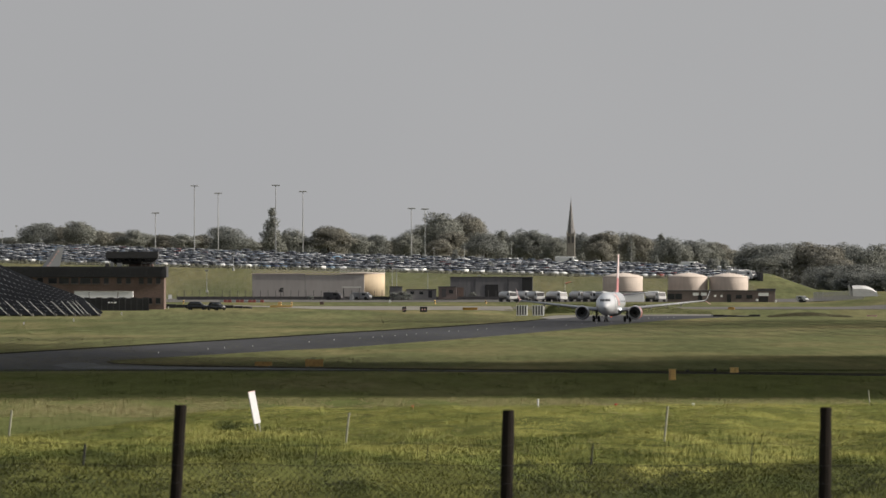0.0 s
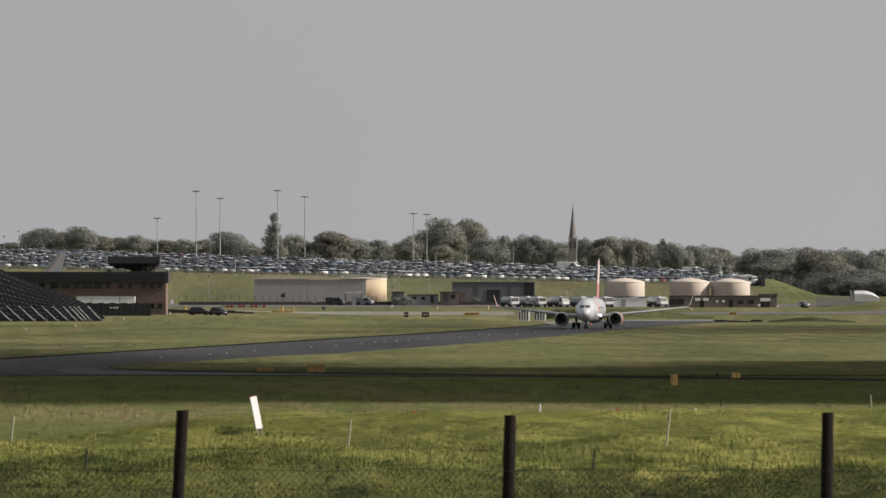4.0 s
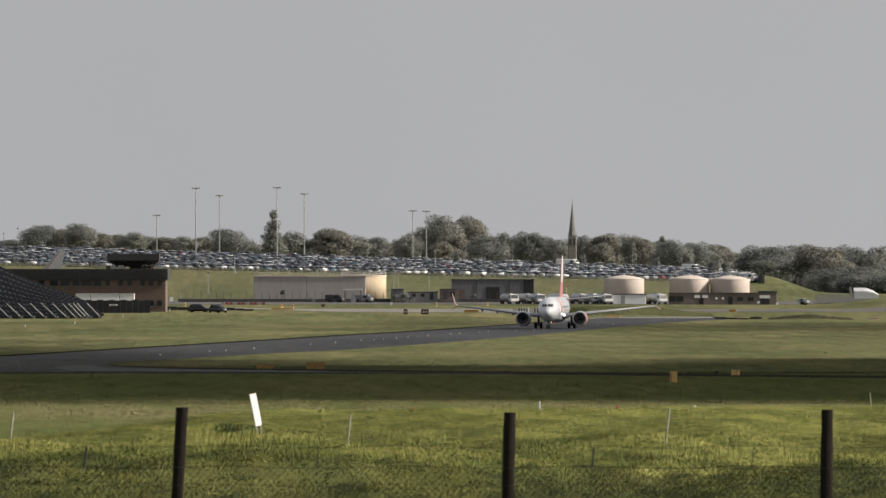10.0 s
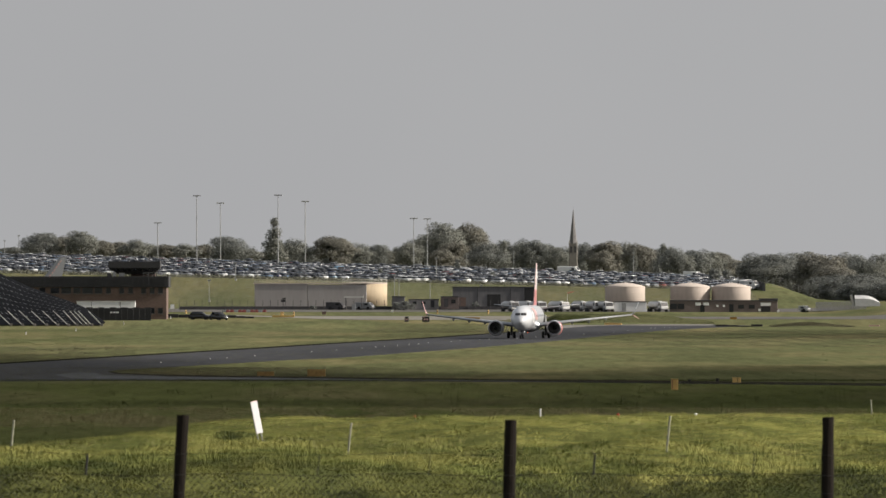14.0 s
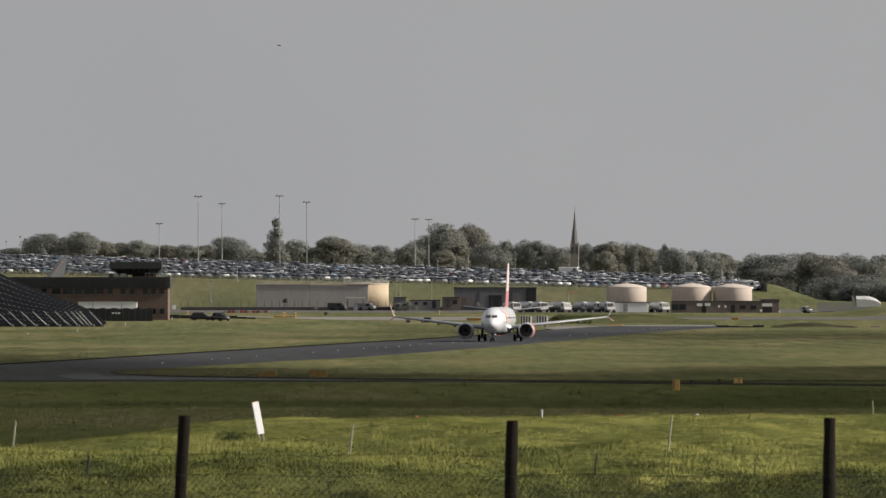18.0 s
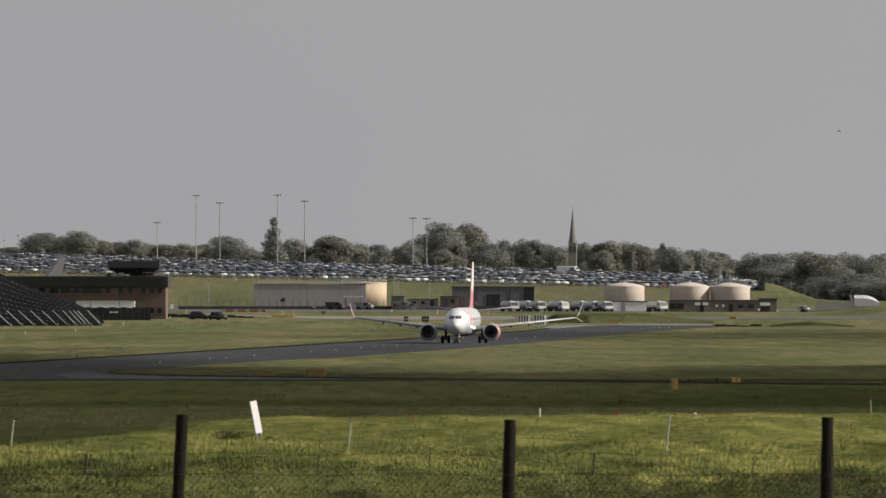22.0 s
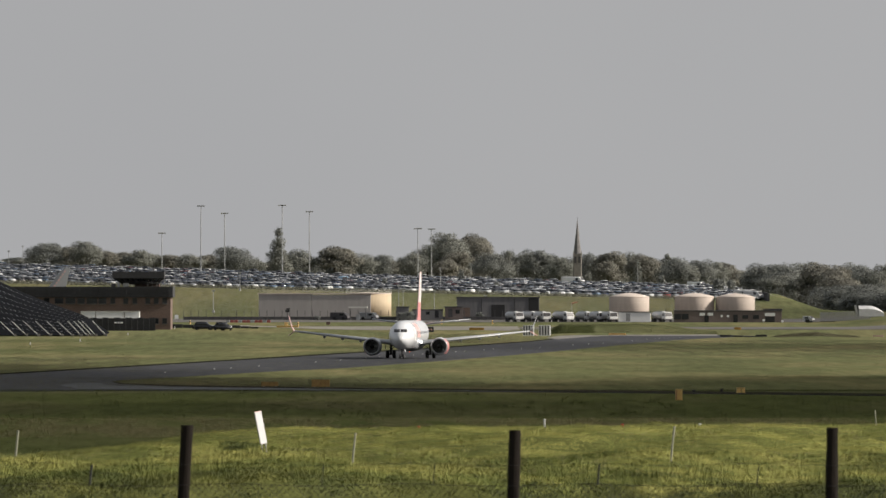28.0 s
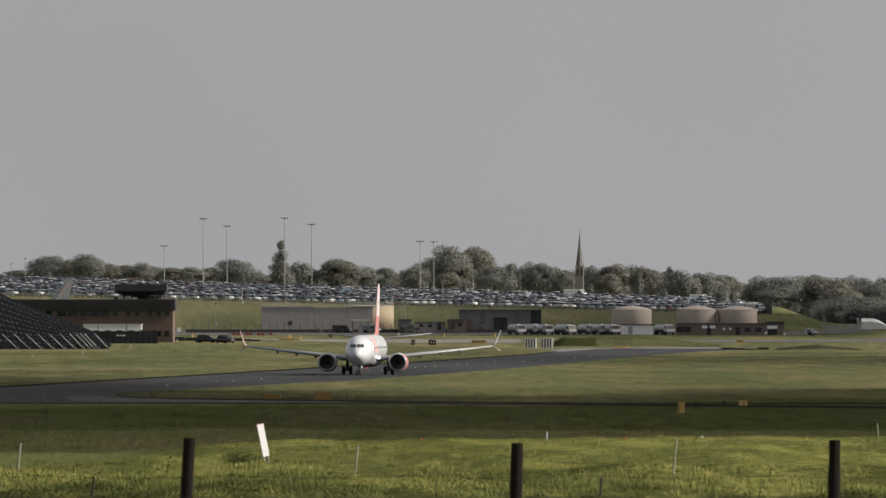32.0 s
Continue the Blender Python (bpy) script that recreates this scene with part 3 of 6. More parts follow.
        part("intake_duct", duct, BLACK, nac, "dark intake", True)
        for k in range(18):
            fan = Shape()
            a = 2 * math.pi * k / 18
            u, t = Vector((math.cos(a), 0, math.sin(a))), Vector((-math.sin(a), 0, math.cos(a)))
            c = Vector((ex, N + 11.0, ez))
            fan.add([c + u * 0.28 - t * 0.03, c + u * 0.9 - t * 0.11, c + u * 0.9 + t * 0.11 + Vector((0, 0.14, 0)), c + u * 0.28 + t * 0.03 + Vector((0, 0.1, 0))], [(0, 1, 2, 3)])
            part("fan_blade", fan, STEEL, nac)
        spin = Shape()
        spin.loft([[(ex + r * math.cos(a), N + y, ez + r * math.sin(a)) for a in np.linspace(0, 2 * math.pi, 17)[:-1]] for r, y in ((0.02, 10.45), (0.14, 10.6), (0.25, 10.85), (0.29, 11.05))])
        part("spinner", spin, BLACK, nac, "black spinner", True)
        cone = Shape()
        cone.loft([[(ex + r * math.cos(a), N + y, ez + r * math.sin(a)) for a in np.linspace(0, 2 * math.pi, 17)[:-1]] for r, y in ((0.6, 14.2), (0.5, 15.0), (0.1, 15.9))])
        part("exhaust_cone", cone, STEEL, nac, "metal exhaust cone", True)
        py = Shape()
        py.loft([[(ex - 0.14, N + y, zb), (ex + 0.14, N + y, zb), (ex + 0.12, N + y, zt), (ex - 0.12, N + y, zt)] for y, zb, zt in ((11.0, 2.9, 3.02), (13.5, 2.6, 3.05), (16.5, 2.3, 2.6))])
        part("pylon", py, BELLY, plane, "grey pylon")
        # tailplane
        st = Shape()
        st.loft([foil(side * 0.4, N + 33.6, 4.78, 4.0, 0.22), foil(side * 7.17, N + 37.6, 5.55, 1.3, 0.08)])
        part("tailplane", st, BELLY, plane, "grey tailplane", True)
        # main gear
        gx, gy = side * 2.86, 15.6
        leg = Shape()
        leg.rod((gx, gy, 0.5), (gx * 0.98, gy, 2.3), 0.17, 0.22, 10)
        leg.rod((gx - 0.62, gy, 0.56), (gx + 0.62, gy, 0.56), 0.08, 0.08, 8)
        leg.rod((gx, gy, 1.2), (gx - side * 1.2, gy, 2.1), 0.06, 0.06, 6)
        gear = part("main_gear_leg", leg, ROOF_DARK, plane, "steel landing gear leg")
        for off in (-0.48, 0.48):
            wheel(gear, gx + off, gy, 0.58, 0.58, 0.46)
        door = Shape()
        door.box(gx + side * 0.75, gy, 1.25, 0.05, 0.7, 0.85, bevel=0.01)
        part("gear_door", door, WHITE, plane)
    # fin with dorsal fillet
    fin = Shape()
    fin.loft([[(t, y, z) for y, t in ((a, 0.0), (a + 0.12 * (b - a), w), (a + 0.5 * (b - a), w), (b, 0.0), (a + 0.5 * (b - a), -w), (a + 0.12 * (b - a), -w))]
              for z, a, b, w in ((5.0, N + 29.0, N + 37.3, 0.22), (5.9, N + 31.9, N + 37.5, 0.20), (12.4, N + 36.2, N + 38.9, 0.09))])
    fin_part = part("tail_fin", fin, FIN_PALE, plane, "pale red and white tail fin")
    foot = Shape()
    foot.loft([[(t, y, z) for y, t in ((a, 0.0), (a + 0.12 * (b - a), w), (a + 0.5 * (b - a), w), (b, 0.0), (a + 0.5 * (b - a), -w), (a + 0.12 * (b - a), -w))]
               for z, a, b, w in ((5.02, N + 28.98, N + 37.32, 0.235), (5.9, N + 31.88, N + 37.52, 0.215), (8.0, N + 33.26, N + 37.97, 0.18))])
    part("fin_foot", foot, FIN_RED, fin_part, "red lower part of the fin")
    for side in (1, -1):
        mark = Shape()
        mark.loft([[(side * (0.215 - 0.0175 * (z - 5.9)), N + 33.3 + 0.66 * (z - 6.4), z), (side * (0.215 - 0.0175 * (z - 5.9)), N + 34.9 + 0.5 * (z - 6.4), z)] for z in (6.6, 8.2, 9.6, 11.4)], caps=(False, False), closed=False)
        part("fin_emblem", mark, WHITE, fin_part, "plain white emblem shape")
    lamp = Shape()
    lamp.loft([[(1.98 + r * math.cos(a), N + y, 2.35 + r * math.sin(a)) for a in np.linspace(0, 2 * math.pi, 11)[:-1]] for r, y in ((0.05, 13.1), (0.2, 13.2), (0.22, 13.5))])
    part("landing_lamp", lamp, glow("landing_lamp_glow", (1.0, 0.98, 0.95), 1.6), plane, "bright landing lamp at the wing root")
    # nose gear
    ng = Shape()
    ng.rod((0, 0, 0.36), (0, 0.15, 1.6), 0.09, 0.11, 10)
    ng.rod((-0.26, 0, 0.35), (0.26, 0, 0.35), 0.05, 0.05, 8)
    ng.rod((0, 0.1, 1.0), (0, 1.2, 1.55), 0.05, 0.05, 6)
    gear = part("nose_gear_leg", ng, ROOF_DARK, plane, "steel nose gear leg")
    for off in (-0.24, 0.24):
        wheel(gear, off, 0, 0.38, 0.38, 0.25)
    for side in (1, -1):
        d = Shape()
        d.box(side * 0.42, 0.6, 1.0, 0.04, 1.3, 0.42)
        part("nose_gear_door", d, WHITE, plane)
    for z, turn in ((0.98, 180), (5.30, 0)):
        lamp = Shape()
        lamp.lathe(0, 0, [(0.09, -0.05), (0.09, 0.05), (0.06, 0.1), (0.02, 0.12)], 12)
        part("beacon", lamp, BEACON, plane, "small glowing red beacon", at=pose(0, N + 17.5, z, turn))
    return plane


WHEELS, ROLLERS = {}, []


def wheel(parent, x, y, z, r, width):
    key = (r, width)
    if key not in WHEELS:
        tyre, rim = Shape(), Shape()
        w = width / 2
        tyre.loft([[(px, rr * math.cos(a), rr * math.sin(a)) for a in np.linspace(0, 2 * math.pi, 21)[:-1]] for px, rr in ((-w * 0.8, r * 0.55), (-w, r * 0.75), (-w * 0.8, r * 0.95), (0, r), (w * 0.8, r * 0.95), (w, r * 0.75), (w * 0.8, r * 0.55))])
        rim.loft([[(px, rr * math.cos(a), rr * math.sin(a)) for a in np.linspace(0, 2 * math.pi, 13)[:-1]] for px, rr in ((-w * 0.86, r * 0.5), (w * 0.86, r * 0.5))])
        WHEELS[key] = (tyre.mesh("wheel", BLACK, True), rim.mesh("rim", STEEL))
    ob = part("wheel", WHEELS[key][0], None, parent, "black tyre", at=pose(x, y, z))
    part("rim", WHEELS[key][1], None, ob, "grey metal rim")
    if r > 0.5:
        ROLLERS.append((ob, x, y, z))
    return ob


PLANE = airliner()

# ---------------------------------------------------------------- buildings on the field
def brick_building():
    """Two-storey brick block with a dark parapet and a flared lookout on the roof."""
    y0, x0, x1 = 2560.0, -96.24, -56.22
    zb, zw, zr = 0.99, 7.95, 10.12
    b = thing("brick_office_building", "two-storey dark red brick building with black parapet and rooftop lookout", "building", pose(0, 0, 0))
    depth = 16.0
    xc, w = (x0 + x1) / 2, x1 - x0
    s = Shape()
    s.box(xc, y0 + depth / 2, zb - 0.5, w, depth, zw - zb + 0.6, bevel=0.1)
    wall = part("wall", s, BRICK, b, "dark red brick wall")
    s = Shape()
    s.box(xc, y0 + depth / 2, zw, w + 0.9, depth + 0.9, zr - zw, bevel=0.1)
    parapet = part("parapet", s, PARAPET, b, "black clad parapet")
    for k in range(38):
        g = Shape()
        g.box(x0 + 0.4 + k * (w - 0.4) / 37.5, y0 - 0.48, zw + 0.1, 0.07, 0.06, zr - zw - 0.2)
        part("batten", g, PARAPET, parapet)
    # windows: a band of wide ones and single ones to the right
    wz, wh = 6.64, 1.20
    for px, pw in ((48, 14), (71, 10), (93, 15), (113, 17), (132, 12), (151, 18), (170, 13), (188, 8), (211, 8), (227, 8), (250, 8), (265, 8), (280, 8)):
        window(wall, (px - 784) * y0 / 22451.4, y0 - 0.02, wz, pw * y0 / 22451.4, wh)
    for px in (265, 280):
        window(wall, (px - 784) * y0 / 22451.4, y0 - 0.02, 2.59, 0.95, 1.2)
    # lookout
    cab = Shape()
    zc0, zc1 = 10.57, 12.74
    xa, xb = -66.14, -58.84
    xl, xr = -68.07, -57.58
    cab.loft([[(xa, y0 + 3, zc0), (xb, y0 + 3, zc0), (xb, y0 + 10, zc0), (xa, y0 + 10, zc0)],
              [(xl, y0 + 1, zc1 - 0.9), (xr, y0 + 1, zc1 - 0.9), (xr, y0 + 12, zc1 - 0.9), (xl, y0 + 12, zc1 - 0.9)],
              [(xl, y0 + 1, zc1 + 0.4), (xr, y0 + 1, zc1 + 0.4), (xr, y0 + 12, zc1 + 0.4), (xl, y0 + 12, zc1 + 0.4)]])
    look_out = part("lookout", cab, PARAPET, b, "black flared lookout cab")
    for k in range(9):
        g = Shape()
        fx = xa + 0.3 + (xb - xa - 0.6) * k / 8
        tx = xl + 0.4 + (xr - xl - 0.8) * k / 8
        g.add([(fx - 0.32, y0 + 2.72, zc0 + 0.2), (fx + 0.32, y0 + 2.72, zc0 + 0.2), (tx + 0.4, y0 + 1.2, zc1 - 1.05), (tx - 0.4, y0 + 1.2, zc1 - 1.05)], [(0, 1, 2, 3)])
        part("sloping_pane", g, GLASS, look_out)
    neck = Shape()
    neck.box((xa + xb) / 2 + 1.4, y0 + 7, zr - 0.02, xb - xa - 2.4, 6, zc0 - zr + 0.04)
    part("lookout_base", neck, BRICK, b)
    rail = Shape()
    for px in (250, 258, 266, 274, 282, 290):
        rail.rod(((px - 784) * y0 / 22451.4, y0 + 0.5, zr), ((px - 784) * y0 / 22451.4, y0 + 0.5, zr + 0.75), 0.03, seg=5)
    rail.rod((-60.89, y0 + 0.5, zr + 0.75), (-56.33, y0 + 0.5, zr + 0.75), 0.03, seg=5)
    part("roof_rail", rail, STEEL, b, "thin steel roof rail")
    for px, wd, ht in ((189, 8, 7), (198, 5, 9), (211, 10, 8)):
        g = Shape()
        g.box((px - 784) * y0 / 22451.4, y0 + 2, zr - 0.02, wd * 0.114, 1.4, ht * 0.114 * 0.8, bevel=0.05)
        part("roof_plant", g, STEEL if px != 189 else ROOF_DARK, b, "grey rooftop plant box")
    for px, top in ((259, 429), (213, 434)):
        g = Shape()
        g.rod(((px - 784) * y0 / 22451.4, y0 + 6, zc1 + 0.3), ((px - 784) * y0 / 22451.4, y0 + 6, 10.8 - (top - 466) * y0 / 22451.4), 0.07, 0.03, 6)
        part("aerial", g, ROOF_DARK, b, "thin aerial")
    return b


def window(wall, x, y, z, w, h):
    """A recessed-looking window: frame proud of the wall, dark pane, sill."""
    f = Shape()
    t = 0.09
    for cx, cz, sx, sz in ((x - w / 2, z, t, h), (x + w / 2, z, t, h), (x, z, w, t), (x, z + h - t, w, t)):
        f.box(cx, y - 0.03, cz, sx, 0.10, sz)
    fr = part("window_frame", f, ROOF_DARK, wall)
    p = Shape()
    p.box(x, y - 0.012, z + 0.02, w, 0.02, h - 0.04)
    part("pane", p, GLASS, fr)
    s = Shape()
    s.box(x, y - 0.08, z - 0.1, w + 0.2, 0.2, 0.09)
    part("window_sill", s, CONCRETE, fr)


brick_building()


def blast_fence():
    """Bank of dark louvred screens on raking pale struts."""
    b = thing("blast_fence", "black louvred blast fence on pale raking steel struts in the grass", "blast fence")
    y0 = 2475.0
    k = y0 / 22451.4
    X = lambda px: (px - 784) * k
    Z = lambda py: 10.8 - (py - 466) * k
    n_rows = 10
    SKY_PX, SKY_PY = (-60, 0, 35, 78, 121, 143, 161, 175), (446, 474, 490, 506, 521, 531, 545, 555)
    for r in range(n_rows):
        t0, t1 = r / n_rows, (r + 1) / n_rows
        y_a = y0 + 30 * t0
        s = Shape()
        # each bank is lower to the right, and stands a little farther back and higher
        pts = []
        for i in range(15):
            px = -60 + 235 * i / 14
            top = float(np.interp(px, SKY_PX, SKY_PY))
            zb, zt = 558 + (top - 558) * t0, 558 + (top - 558) * t1 - 1.0
            pts.append((X(px), Z(zb), Z(zt)))
        front = [(x, y_a, a) for x, a, c in pts]
        mid = [(x, y_a + 2.2, a + (c - a) * 0.55) for x, a, c in pts]
        back = [(x, y_a + 3.2, c) for x, a, c in pts]
        s.loft([front, mid, back], caps=(False, False), closed=False)
        bank = part("louvre_bank", s, NETTING, b)
        for i in range(26):
            px = -55 + 225 * (i + 0.5 * (r % 2)) / 26
            top = float(np.interp(px, SKY_PX, SKY_PY))
            za, zc = 558 + (top - 558) * t0, 558 + (top - 558) * t1
            if za - zc < 3.2 or r == 0:
                continue
            g = Shape()
            g.rod((X(px + 2.5), y_a - 0.35, Z(za) + 0.25), (X(px - 2), y_a + 0.6, Z(zc) - 0.3), 0.032, seg=5)
            part("bracket", g, MAST, bank)
    for px in (6, 27, 48, 69, 89, 108, 123, 134, 142, 149, 167):
        g = Shape()
        g.rod((X(px + 10), y0 - 3.2, Z(557.5) - 0.1), (X(px - 18 if px < 120 else px - 15), y0 + 0.2, Z(533)), 0.085, 0.065, 6)
        strut = part("strut", g, LIGHT_STEEL, b, "pale raking strut")
        f = Shape()
        f.box(X(px + 10), y0 - 3.2, Z(559.5), 0.5, 0.5, 0.45, bevel=0.06)
        part("footing", f, CONCRETE, strut)
    return b


blast_fence()


def tank(px0, px1, top, base, dist, roof, label):
    """An upright round fuel tank with a shallow cone roof, rim and stair."""
    k = dist / 22451.4
    x, r = ((px0 + px1) / 2 - 784) * k, (px1 - px0) / 2 * k
    zt = 10.8 - (top - 466) * k
    zb = 10.8 - (base - 466) * k
    t = thing("fuel_tank", label, "storage tank", pose(x, dist + r, 0), group="fuel tanks")
    s = Shape()
    s.lathe(0, 0, [(r, zb), (r, zt)], 48, caps=(True, False))
    shell = part("shell", s, TANK, t, smooth=True)
    for i in range(1, 4):
        g = Shape()
        z = zb + (zt - zb) * i / 4
        g.lathe(0, 0, [(r + 0.01, z - 0.03), (r + 0.03, z), (r + 0.01, z + 0.03)], 48, caps=(False, False))
        part("seam", g, TANK, shell)
    c = Shape()
    c.lathe(0, 0, [(r + 0.06, zt - 0.12), (r + 0.06, zt), (r * 0.8, zt + roof * 0.35), (r * 0.4, zt + roof * 0.8), (0.1, zt + roof)], 48)
    part("roof", c, TANK, t, smooth=True)
    v = Shape()
    v.lathe(0, 0, [(0.25, zt + roof - 0.05), (0.25, zt + roof + 0.25), (0.35, zt + roof + 0.3), (0.05, zt + roof + 0.4)], 10)
    part("roof_vent", v, STEEL, t)
    return t


tank(1067, 1138, 490, 534, 3000, 0.94, "cream round fuel tank with shallow roof behind white vehicles")
tank(1183, 1253, 490, 534, 3010, 0.94, "cream round fuel tank with shallow roof behind brick hut")
tank(1256, 1325, 490.5, 534, 3010, 0.94, "cream round fuel tank beside its twin, sunlit")


def big_tanks():
    y0 = 3070.0
    k = y0 / 22451.4
    X = lambda px: (px - 784) * k
    Z = lambda py: 10.8 - (py - 466) * k
    t = thing("fuel_tank", "sunlit cream fuel tank with roof handrail behind grey screen wall", "storage tank", group="fuel tanks")
    r = 5.4
    cx, cy = X(681) - r, y0 + 3
    s = Shape()
    s.lathe(cx, cy, [(r, Z(524)), (r, Z(484))], 48)
    part("shell", s, paint("yellowed_tank_paint", (0.46, 0.37, 0.255), 0.85, spread=0.12, fine=1.5, coarse=0.15, stretch=(1, 1, 0.25)), t, smooth=True)
    s = Shape()
    s.lathe(cx, cy, [(r + 0.08, Z(485)), (r + 0.08, Z(483)), (0.1, Z(482))], 48)
    part("roof", s, TANK, t)
    rail(t, [(cx + r * math.cos(a), cy + r * math.sin(a), Z(483)) for a in np.linspace(-math.pi, 0, 15)])
    w = thing("grey_storage_shed", "long pale grey windowless storage building with railed flat roof", "building")
    for pa, pb, name in ((447, 540, "wall_panel"), (540.5, 645, "wall_panel")):
        s = Shape()
        s.box((X(pa) + X(pb)) / 2, y0 - 3, Z(525), X(pb) - X(pa), 6, Z(485 if pa < 500 else 486.5) - Z(525), bevel=0.05)
        wp = part(name, s, TANK_GREY, w, "grey clad wall")
    s = Shape()
    s.box((X(447) + X(645)) / 2, y0 - 3, Z(485.5), X(645) - X(447) + 0.5, 6.4, 0.28)
    part("roof", s, TANK, w, "cream roof edge")
    rail(w, [(X(px), y0 - 6, Z(484)) for px in range(448, 646, 7)])
    return t


def rail(parent, pts, high=0.75):
    for i, p in enumerate(pts):
        g = Shape()
        g.rod(p, (p[0], p[1], p[2] + high), 0.035, seg=5)
        part("rail_post", g, LIGHT_STEEL, parent)
    for h in (high, high * 0.55):
        g = Shape()
        rings = []
        for x, y, z in pts:
            rings.append([(x + 0.03 * dx, y + 0.03 * dx, z + h + 0.03 * dz) for dx, dz in ((1, 1), (-1, 1), (-1, -1), (1, -1))])
        g.loft(rings)
        part("handrail", g, LIGHT_STEEL, parent, "pale handrail")


big_tanks()


def block(name, label, category, px0, px1, top, base, dist, deep, mat, parts=()):
    """A plain low building: wall, roof slab with overhang, and fittings given as (kind, x share, z share, w, h, material)."""
    k = dist / 22451.4
    x0, x1 = (px0 - 784) * k, (px1 - 784) * k
    zt, zb = 10.8 - (top - 466) * k, 10.8 - (base - 466) * k
    b = thing(name, label, category)
    s = Shape()
    s.box((x0 + x1) / 2, dist + deep / 2, zb - 0.5, x1 - x0, deep, zt - zb + 0.4, bevel=0.04)
    wall = part("wall", s, mat, b)
    s = Shape()
    s.box((x0 + x1) / 2, dist + deep / 2, zt - 0.1, x1 - x0 + 0.3, deep + 0.3, 0.22, bevel=0.04)
    part("roof", s, ROOF_DARK, b, "dark flat roof")
    for kind, u, v, w, h, m in parts:
        g = Shape()
        g.box(x0 + (x1 - x0) * u, dist - 0.03, zb + (zt - zb) * v, w, 0.08, h)
        part(kind, g, m, wall)
    return b


block("dark_hangar", "long black low building against the grass bank", "building", 797, 943, 491, 526, 3060, 14, HANGAR,
      [("door", 0.12, 0.0, 1.6, 2.3, BRICK), ("door", 0.5, 0.0, 3.2, 3.0, BLACK), ("cladding_joint", 0.3, 0.05, 0.08, 4.2, BLACK), ("cladding_joint", 0.7, 0.05, 0.08, 4.2, BLACK), ("corner_panel", 0.93, 0.05, 2.4, 4.4, BLACK)])
block("brick_hut", "small flat-roofed orange brick hut beside the dark building", "hut", 776, 808, 508, 526, 3030, 6, PALE_BRICK, [("door", 0.3, 0.0, 1.0, 2.0, ROOF_DARK), ("window", 0.7, 0.35, 1.0, 0.9, GLASS)])
block("grey_cabin", "long pale grey cabin on the apron", "cabin", 719, 772, 513, 527, 3035, 4, TANK_GREY, [("window", 0.2, 0.4, 0.9, 0.7, GLASS), ("window", 0.5, 0.4, 0.9, 0.7, GLASS), ("door", 0.8, 0.0, 0.9, 1.7, ROOF_DARK)])
block("white_store", "low white painted store wall beside the tank", "store", 1083, 1140, 517, 533, 2985, 5, WHITE, [("door", 0.3, 0.0, 1.0, 1.8, STEEL)])
block("brick_terminal_hut", "long low red brick hut with white signs before tanks", "building", 1182, 1372, 515, 535, 2975, 9, PALE_BRICK,
      [("window", 0.03, 0.25, 1.6, 1.3, GLASS), ("window", 0.1, 0.25, 1.6, 1.3, GLASS), ("sign_board", 0.26, 0.58, 1.3, 0.7, WHITE), ("sign_board", 0.335, 0.58, 1.3, 0.7, WHITE),
       ("window", 0.44, 0.45, 0.5, 0.5, WHITE), ("window", 0.5, 0.45, 0.5, 0.5, WHITE), ("door", 0.3, 0.0, 1.0, 1.6, GLASS), ("door", 0.57, 0.0, 1.0, 1.8, GLASS), ("window", 0.66, 0.3, 1.4, 0.9, GLASS),
       ("window", 0.76, 0.3, 1.4, 0.9, GLASS), ("sign_board", 0.89, 0.55, 2.4, 0.75, WHITE), ("door", 0.89, 0.0, 2.2, 1.3, BLACK)])
block("grey_gate_house", "dark grey flat shed at the end of the brick hut", "shed", 1340, 1372, 512, 518, 2990, 4, ROOF_DARK)
block("brick_lodge", "dark brick lodge behind the site hoarding", "building", 690, 712, 508, 526, 3045, 5, HANGAR)


def shelter():
    """Curved corrugated white shelter at the edge of the mound."""
    y0 = 2900.0
    k = y0 / 22451.4
    t = thing("curved_shelter", "curved white corrugated shelter on the grass mound", "shelter")
    x0, x1 = (1509 - 784) * k, (1553 - 784) * k
    zb, zt = 10.8 - (520 - 466) * k, 10.8 - (505.5 - 466) * k
    s = Shape()
    rings = []
    for i in range(23):
        u = i / 22
        x = x0 + (x1 - x0) * u
        arch = zb + (zt - zb) * (1 - max(0, (u - 0.3) / 0.7) ** 2.4 * 0.85) - 0.04 * (i % 2)
        rings.append([(x, y0, zb - 0.6), (x, y0, zb + (arch - zb) * 0.6), (x, y0 + 1.2, arch), (x, y0 + 6, arch), (x, y0 + 6, zb - 0.6)])
    s.loft(rings)
    part("corrugated_shell", s, SHELL, t)
    g = Shape()
    g.box(x0 - 0.3, y0 + 3, zb - 0.4, 0.4, 6.4, zt - zb + 0.5, tilt=pose(0, 0, 0, 0, -12))
    part("end_wall", g, STEEL, t)
    return t


shelter()


